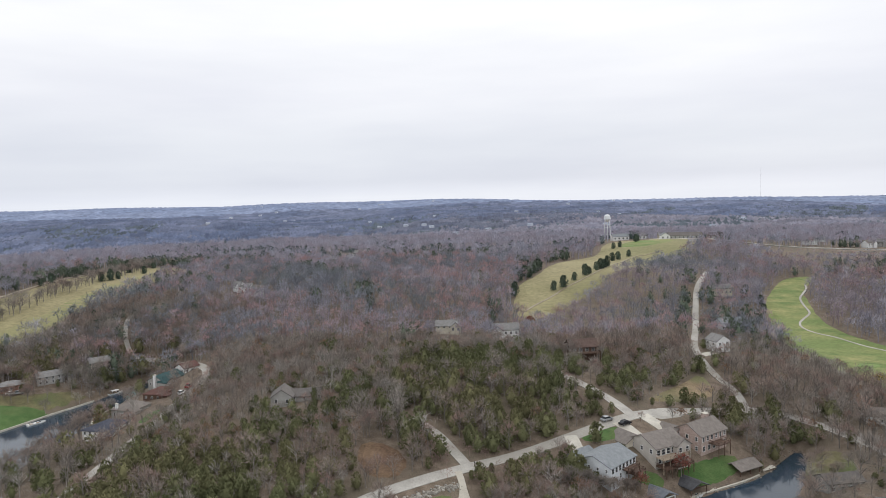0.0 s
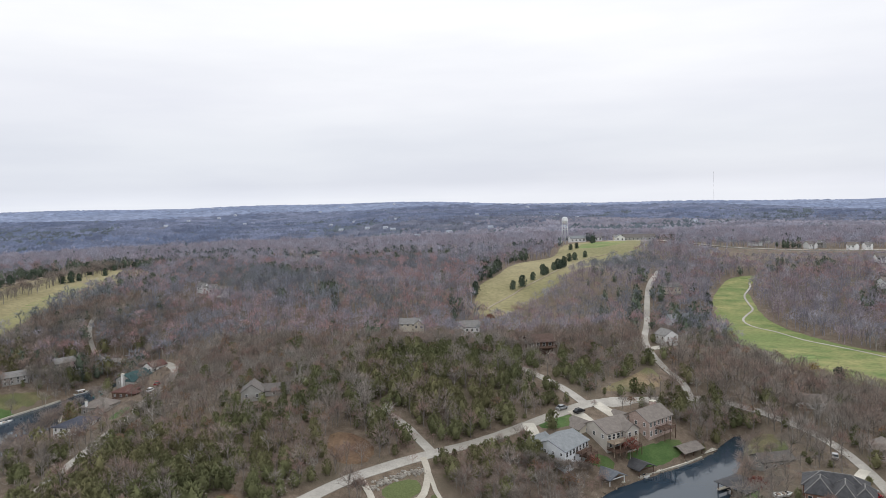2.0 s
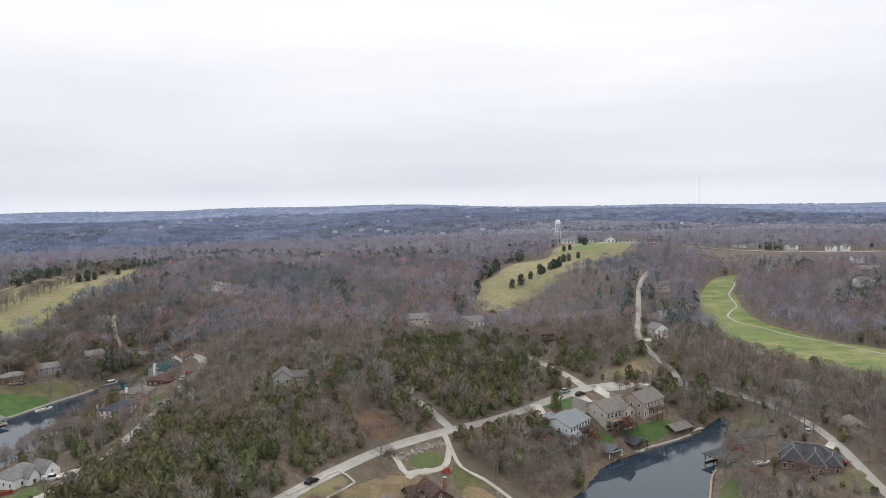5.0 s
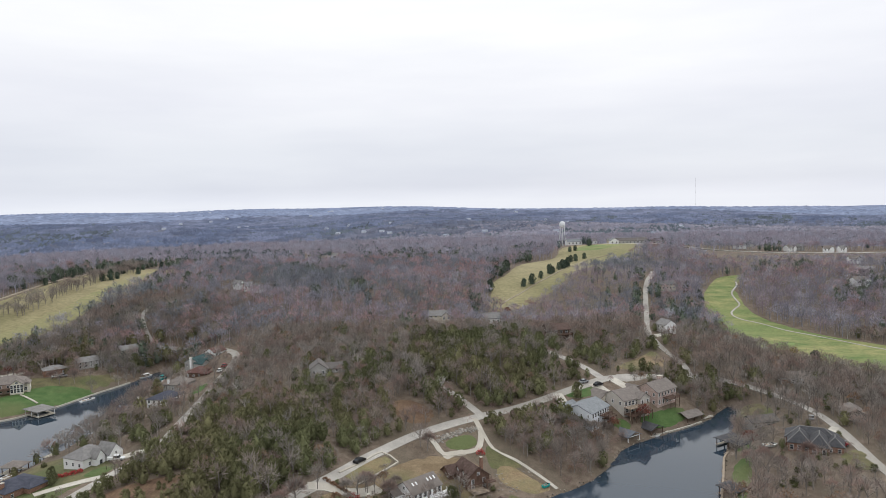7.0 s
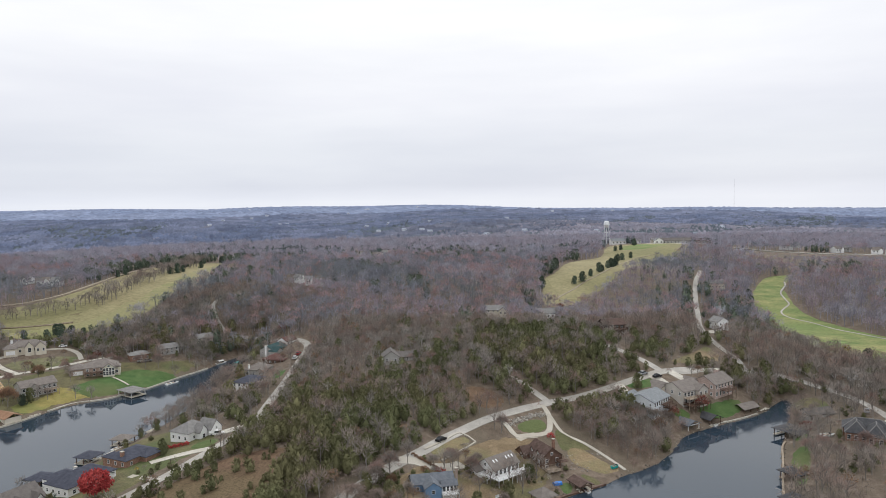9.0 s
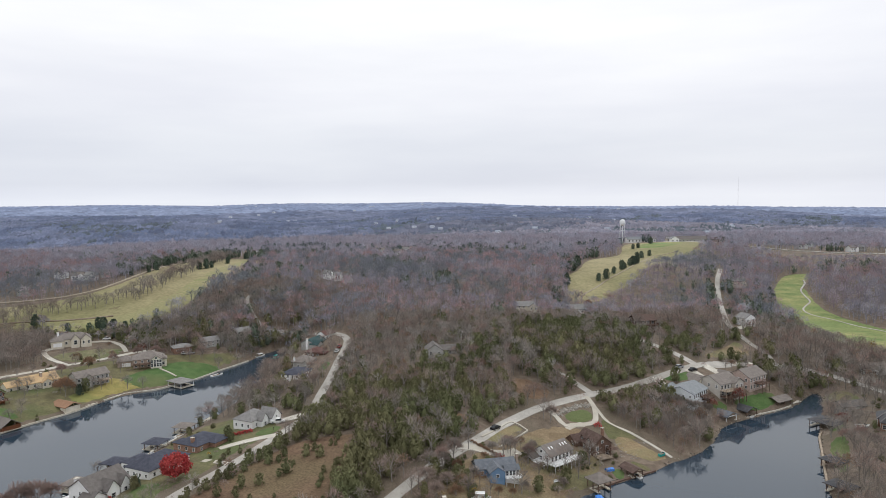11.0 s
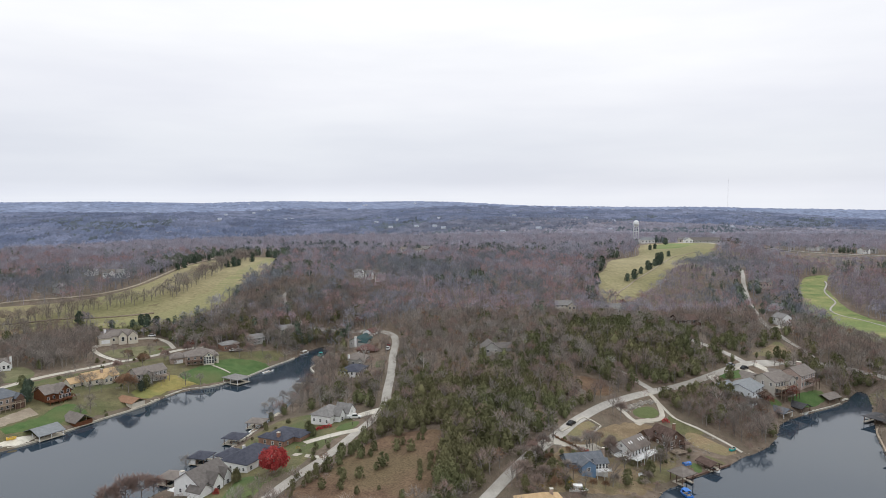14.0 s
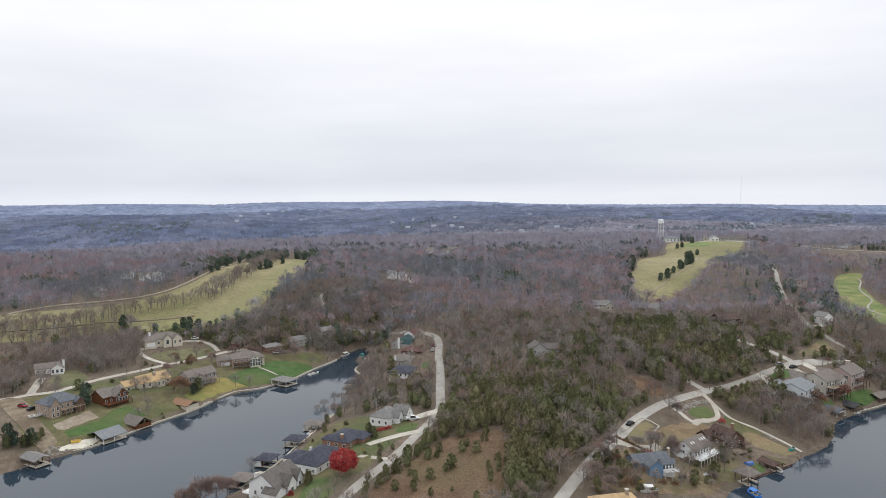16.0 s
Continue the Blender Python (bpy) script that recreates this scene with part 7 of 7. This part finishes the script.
car(239.5, 271, 10, "dark red car beside a brick house", CAR_RED)
car(240.5, 274, 10, "silver car beside a brick house", CAR_SILVER)
car(246, 301, 60, "silver car parked along the lane", CAR_SILVER)
car(-6.5, 384, 85, "white car parked beside the lane", CAR_WHITE)
car(-6.4, 392, 85, "red car parked beside the lane", CAR_RED)
car(-157, 433.5, 20, "white car on a curved driveway", CAR_WHITE)
car(-100, 411, 30, "white car near a brick house", CAR_WHITE)
car(-97, 412, 30, "silver car near a brick house", CAR_SILVER)
car(-120, 405, 60, "silver car near a garage", CAR_SILVER)


def boat(x, y, turn, label, mat=BOAT_WHITE, long=6.0, wide=2.3, z=0.0, canopy=None, ground=False):
    ob = base("boat", x, y, (gz(x, y) + 0.5 if ground else z), turn, label, "boat")
    L, W = long / 2, wide / 2
    lo = [(-L, -W * 0.8), (L * 0.45, -W * 0.8), (L * 0.9, 0), (L * 0.45, W * 0.8), (-L, W * 0.8)]
    hi = [(-L, -W), (L * 0.5, -W), (L, 0), (L * 0.5, W), (-L, W)]
    s = Shape().add([(a, b, -0.2) for a, b in lo] + [(a, b, 0.6) for a, b in hi] + [(a * 0.9, b * 0.82, 0.6) for a, b in hi] + [(a * 0.88, b * 0.75, 0.2) for a, b in hi],
                    [tuple(range(4, -1, -1))] + [(i, (i + 1) % 5, (i + 1) % 5 + 5, i + 5) for i in range(5)] + [(i + 5, (i + 1) % 5 + 5, (i + 1) % 5 + 10, i + 10) for i in range(5)]
                    + [(i + 10, (i + 1) % 5 + 10, (i + 1) % 5 + 15, i + 15) for i in range(5)] + [(15, 16, 17, 18, 19)])
    part("hull", s, mat, ob)
    part("seat", Shape().box(-L * 0.7, -W * 0.6, 0.2, -L * 0.4, W * 0.6, 0.65), DECK, ob)
    part("seat", Shape().box(0, -W * 0.6, 0.2, L * 0.2, W * 0.6, 0.6), DECK, ob)
    part("windscreen", Shape().box(L * 0.3, -W * 0.6, 0.55, L * 0.36, W * 0.6, 1.0), GLASS, ob)
    if canopy:
        part("canopy", Shape().prism([(-W * 0.9, 1.75), (0, 2.0), (W * 0.9, 1.75), (W * 0.9, 1.82), (0, 2.08), (-W * 0.9, 1.82)], -L * 0.6, L * 0.35, "x"), canopy, ob)
        for a in (-L * 0.55, L * 0.3):
            for b in (-W * 0.8, W * 0.8):
                part("post", Shape().rod((a, b, 0.5), (a, b, 1.8), 0.04, n=4), STEEL, ob)
    return ob


boat(-74, 389, 58, "white covered boat moored at a sea wall", BOAT_WHITE, 8, 2.6)
boat(-62.5, 435, 58, "white pontoon boat moored near the inlet", BOAT_WHITE, 8, 2.8, 0, BOAT_WHITE)
boat(-51.5, 430, 80, "teal covered boat in the inlet", TEAL, 6, 2.4, 0, TEAL)
boat(-56.5, 290, 75, "white motor boat below a boathouse", BOAT_WHITE, 6.5, 2.5)
boat(-138, 291, 58, "white motor boat at a dock", BOAT_WHITE, 5.5, 2.2)
boat(-122, 324, 60, "small white boat under a boathouse", BOAT_WHITE, 5.0, 2.0)
boat(-149.5, 275.5, 30, "yellow inflatable boat on the sand", YELLOW, 3.6, 1.7, ground=True)
boat(-176, 293.5, 40, "white boat on a trailer in the yard", BOAT_WHITE, 5.5, 2.2, ground=True)
boat(64, 212, -5, "white boat with a folded frame in a yard", BOAT_WHITE, 6.0, 2.4, ground=True, canopy=BOAT_WHITE)
boat(119.5, 243.5, 115, "white jet boat in a small slip", BOAT_WHITE, 3.6, 1.5)
boat(-142.5, 283.5, 328, "white motorboat moored under a boathouse roof", BOAT_WHITE, 5.5, 2.1)
boat(-61.5, 274.6, 165, "white motorboat moored under a slate roof", BOAT_WHITE, 4.6, 1.9)
boat(-57.5, 293.6, 170, "white motorboat moored under a taupe roof", BOAT_WHITE, 4.6, 1.9)
boat(186, 309.5, 120, "white motorboat moored below a sea wall", BOAT_WHITE, 4.8, 1.9)
boat(102, 224, 100, "boat under a blue tarpaulin", TARP, 6.0, 2.4, 0, TARP)
boat(133, 259.8, 35, "teal rowing boat pulled up on the shore", TEAL, 3.4, 1.4, ground=True)
boat(211, 302, 60, "white boat moored beside the east bank", BOAT_WHITE, 4.5, 2.0)
boat(185.5, 308.5, -60, "white motor boat beneath a boathouse", BOAT_WHITE, 5.0, 2.0)
boat(218, 279, 10, "white boat laid up in a yard", BOAT_WHITE, 6.0, 2.2, ground=True)
for k, (bx, by) in enumerate([(-46, 430), (-48, 424), (-45, 436)]):
    boat(bx, by, 80, "small pale boat at an inlet dock", BOAT_WHITE, 5.0, 2.0, 0.1)


# ---- sea walls, docks, stones ----
def wall_line(name, pts, wide, top, mat, label):
    line = spline(pts, 2.5)
    way = np.gradient(line, axis=0)
    side = np.stack([way[:, 1], -way[:, 0]], 1) / np.hypot(way[:, 0], way[:, 1])[:, None]
    s = Shape()
    a, b = line + side * wide / 2, line - side * wide / 2
    n = len(line)
    for i in range(n):
        s.v += [(*a[i], -1.5), (*a[i], top), (*b[i], top), (*b[i], -1.5)]
    for i in range(n - 1):
        for j in range(3):
            s.f.append((4 * i + j, 4 * i + j + 1, 4 * i + 5 + j, 4 * i + 4 + j))
    s.f += [(0, 3, 2, 1), (4 * n - 4, 4 * n - 3, 4 * n - 2, 4 * n - 1)]
    return setting(name, s.mesh(name, mat), label)


wall_line("sea_wall_1", [(-113.5, 340), (-108, 352), (-98, 357.5), (-94, 361), (-90, 367), (-84, 376), (-79, 389), (-75, 400), (-70, 411), (-66, 421)], 0.7, 0.75, CONCRETE, "pale concrete sea wall along a lawn")
wall_line("sea_wall_2", [(-148, 270), (-143, 275), (-135.5, 290), (-128.5, 305), (-119.5, 321), (-114.5, 336)], 0.7, 0.7, PLANK, "pale timber sea wall with plank top")
wall_line("sea_wall_3", [(184, 306.3), (190, 309.8), (203, 317), (211, 322.4)], 0.6, 0.65, CONCRETE, "pale concrete sea wall below a lawn")
wall_line("sea_wall_4", [(206, 286.5), (202, 281), (194.5, 265), (187.5, 250.5), (180.5, 235.5)], 0.7, 0.75, DECK, "timber walkway along the east bank")
wall_line("sea_wall_5", [(-47.5, 385), (-51.5, 396), (-49.5, 408), (-48.5, 418)], 1.0, 0.8, CONCRETE, "pale concrete edge near the inlet")
wall_line("sea_wall_6", [(-56, 288), (-59.5, 273), (-63.5, 253), (-70.5, 233)], 0.7, 0.7, CONCRETE, "concrete edge behind the boathouses")
wall_line("sea_wall_7", [(107, 236), (112, 239.5), (118, 243), (127, 248.5)], 0.8, 0.6, DARK_WOOD, "dark timber edge beside a boat slip")


def jetty(x, y, turn, long, wide, label, mat=PLANK):
    ob = base("jetty", x, y, 0, turn, label, "jetty")
    n = int(long / 0.5)
    plank = Shape().box(0.02, -wide / 2, 0.5, 0.48, wide / 2, 0.6).mesh("plank", mat)
    for i in range(n):
        part("plank", plank, mat, ob, m=pose(-long / 2 + i * 0.5, 0, 0))
    part("beam", Shape().box(-long / 2, -wide / 2 + 0.1, 0.3, long / 2, -wide / 2 + 0.25, 0.5).box(-long / 2, wide / 2 - 0.25, 0.3, long / 2, wide / 2 - 0.1, 0.5), DARK_WOOD, ob)
    for i in (-1, 0, 1):
        for j in (-1, 1):
            part("pile", Shape().rod((i * long * 0.46, j * wide * 0.45, -2.4), (i * long * 0.46, j * wide * 0.45, 0.9), 0.12), DARK_WOOD, ob)
    return ob


jetty(215, 329, 30, 7, 5.0, "pale plank jetty beside a pavilion", CONCRETE)
jetty(-106, 355, 20, 9, 2.2, "plank jetty with dark piles below a lawn", DECK)
jetty(-117, 334, 60, 5, 1.6, "short plank jetty by a boathouse")
jetty(-59, 266, 75, 8, 2.0, "pale plank jetty between boathouses")
jetty(-52, 310, 75, 6, 2.0, "short plank jetty under bare trees")
jetty(190, 311.8, 30, 7, 3.4, "pale timber patio over a sea wall")
jetty(-68, 244, 75, 6, 2.0, "short plank jetty between boathouses")


def stones(name, label, spots, seed, lo=0.35, hi=0.9, mat=STONE):
    g = np.random.RandomState(seed)
    vs, ts, k = [], [], 0
    a = np.arange(6) * math.pi / 3
    for x, y in spots:
        r = g.uniform(lo, hi)
        rings = [np.stack([np.cos(a) * r * q, np.sin(a) * r * q * 0.8, 0 * a + z * r], 1) * g.uniform(0.8, 1.2, (6, 1)) for q, z in ((1, -0.4), (0.95, 0.25), (0.5, 0.62))]
        v = np.vstack(rings) + (x, y, gz(x, y) + 0.05)
        t = [q for h in (0, 6) for i in range(6) for q in ((h + i, h + (i + 1) % 6, h + (i + 1) % 6 + 6), (h + i, h + (i + 1) % 6 + 6, h + i + 6))] + [(12, 12 + i, 13 + i) for i in range(1, 5)]
        vs.append(v), ts.append(np.array(t) + k)
        k += len(v)
    return tagged(bulk(name, np.vstack(vs), np.vstack(ts), [mat]), label, kind="stuff")


g = np.random.RandomState(5)
line = spline([(98, 283), (102, 287), (107, 290.5), (112.5, 293)], 1.0)
stones("boulder_wall", "pale limestone boulders holding a bank", [tuple(p + g.normal(size=2) * 0.8) for p in np.repeat(line, 9, 0)], 6, 0.22, 0.6)
stones("shore_stones", "scattered pale stones on a bare bank", [(117 + g.rand() * 13, 256 + g.rand() * 13) for _ in range(90)], 7, 0.12, 0.36)
rim = np.vstack([c for c in COVES[:2]])
rim = rim[(rim[:, 1] > 200) & (rim[:, 1] < 460)]
stones("shoreline_stones", "stones along the water's edge", [tuple(p + g.normal(size=2) * 0.8) for p in np.repeat(rim, 3, 0)], 8, 0.12, 0.42, ROCK)
stones("beach_boulders", "pale boulders by a sand beach", [(-156.5 + g.rand() * 8, 264.5 + g.rand() * 6) for _ in range(24)], 9, 0.4, 0.9)
stones("field_stones", "small pale stones in the dry clearing", [(g.uniform(-20, 16), g.uniform(205, 250)) for _ in range(120)], 10, 0.12, 0.3)


# ---- poles and mast ----
def pole(x, y, turn):
    ob = base("utility_pole", x, y, gz(x, y), turn, "wooden utility pole beside the lane", "utility pole", "utility poles")
    part("shaft", Shape().rod((0, 0, -1), (0, 0, 9.5), 0.15, 0.1, 8), DARK_WOOD, ob)
    part("crossarm", Shape().box(-1.1, -0.06, 8.7, 1.1, 0.06, 8.85), DARK_WOOD, ob)
    for k in (-1, 0, 1):
        part("insulator", Shape().rod((k * 0.9, 0, 8.85), (k * 0.9, 0, 9.05), 0.05), CONCRETE, ob)


for px, py, pt in ((404, 742, 20), (450, 735, 20), (340, 775, 20)):
    pole(px, py, pt)
mast = base("radio_mast", 1840, 4300, gz(1840, 4300), 0, "thin grey lattice radio mast on the horizon", "mast")
for k in range(3):
    a = k * 2 * math.pi / 3
    part("leg", Shape().rod((1.6 * math.cos(a), 1.6 * math.sin(a), -2), (0.8 * math.cos(a), 0.8 * math.sin(a), 190), 0.1, n=4), DARK_METAL, mast)
for k in range(8):
    part("brace", Shape().turned([(1.5 - 0.08 * k, 12 + k * 22), (1.7 - 0.08 * k, 12 + k * 22), (1.7 - 0.08 * k, 12.6 + k * 22)], 3), DARK_METAL, mast)
bench = base("garden_swing", 90, 233.7, gz(90, 233.7), 30, "white garden swing seat", "bench")
part("seat", Shape().box(-1, -0.3, 0.45, 1, 0.3, 0.52), TRIM, bench)
part("backrest", Shape().box(-1, 0.28, 0.5, 1, 0.34, 1.1), TRIM, bench)
for k in (-1, 1):
    part("leg", Shape().box(k - 0.06, -0.35, -0.1, k + 0.06, 0.35, 0.45), TRIM, bench)
tarp = base("tarpaulin", 110.5, 246.5, gz(110.5, 246.5), 20, "blue tarpaulin over stacked gear", "tarpaulin")
part("cover", Shape().prism([(-1.0, 0), (-0.8, 0.8), (0, 1.0), (0.8, 0.7), (1.0, 0)], -1.4, 1.4, "x"), TARP, tarp)
for k, (mx_, my_) in enumerate([(-13, 270), (-21, 253), (176, 337), (158, 328), (118, 304)]):
    mb = base("mailbox", mx_, my_, gz(mx_, my_), 30, "dark mailbox on a post by the lane", "mailbox", "mailboxes")
    part("post", Shape().box(-0.06, -0.06, -0.3, 0.06, 0.06, 1.1), DARK_WOOD, mb)
    part("box", Shape().prism([(-0.12, 1.1), (0.12, 1.1), (0.12, 1.28), (0, 1.36), (-0.12, 1.28)], -0.25, 0.25, "y"), DARK_METAL, mb)

# kerb and low garden growth on the lots
ribbon("kerb_1", [(66.1, 254), (72, 263), (78.6, 272.6), (84.3, 267.7)], 0.7, 0.42, CONCRETE, "pale kerb round a dry front yard")
ribbon("kerb_2", [(72.1, 249), (76, 255), (84.3, 267.7)], 0.5, 0.42, CONCRETE, "pale kerb round a dry front yard")

LOW = [bare_tree(270 + k, 2.6, 4, 70, 0.16, 0.62) for k in range(3)]
TUFT = [cedar_tree(280 + k, 1.8, 60, 0.55, 0.5) for k in range(3)]
LOTS = [(x0, x1, y0, y1, n) for x0, x1, y0, y1, n in ((44, 116, 204, 262, 560), (-66, -14, 206, 290, 120), (-176, -96, 300, 412, 260), (196, 246, 236, 330, 260), (148, 212, 304, 330, 60))]
rng = np.random.RandomState(31)
lx = np.concatenate([rng.uniform(a, b, n) for a, b, c, d, n in LOTS])
ly = np.concatenate([rng.uniform(c, d, n) for a, b, c, d, n in LOTS])
ok = (from_shore(lx, ly) > 1.5) & off_roads(lx, ly, 0.8) & (np.sin(lx / 5 + np.sin(ly / 7)) * np.sin(ly / 6 + lx / 11) > -0.25)
for hx, hy, hr, front in HOUSE_SPOTS:
    ok &= np.hypot(lx - hx, ly - hy) > hr * 0.95
ok &= ~in_any([CLEAR[i] for i, q in enumerate(LAWNS) if q[2] in (LAWN, GRAVEL, SAND, YELLOW_LAWN)], lx, ly, 0.5)
lx, ly = lx[ok], ly[ok]
kind = rng.rand(len(lx))
for name, sel, tem, mats, label in (("garden_brush", kind < 0.45, LOW, [BARK, TWIG], "low leafless shrubs in lakeside yards"), ("russet_brush", (kind >= 0.45) & (kind < 0.68), LOW, [BARK, TWIG_RED], "low russet shrubs in lakeside yards"),
                                    ("evergreen_shrubs", kind >= 0.68, TUFT, [BARK, CEDAR], "low rounded green shrubs in lakeside yards")):
    grow(name, tem, lx[sel], ly[sel], rng.uniform(0.5, 1.25, sel.sum()), mats, label)
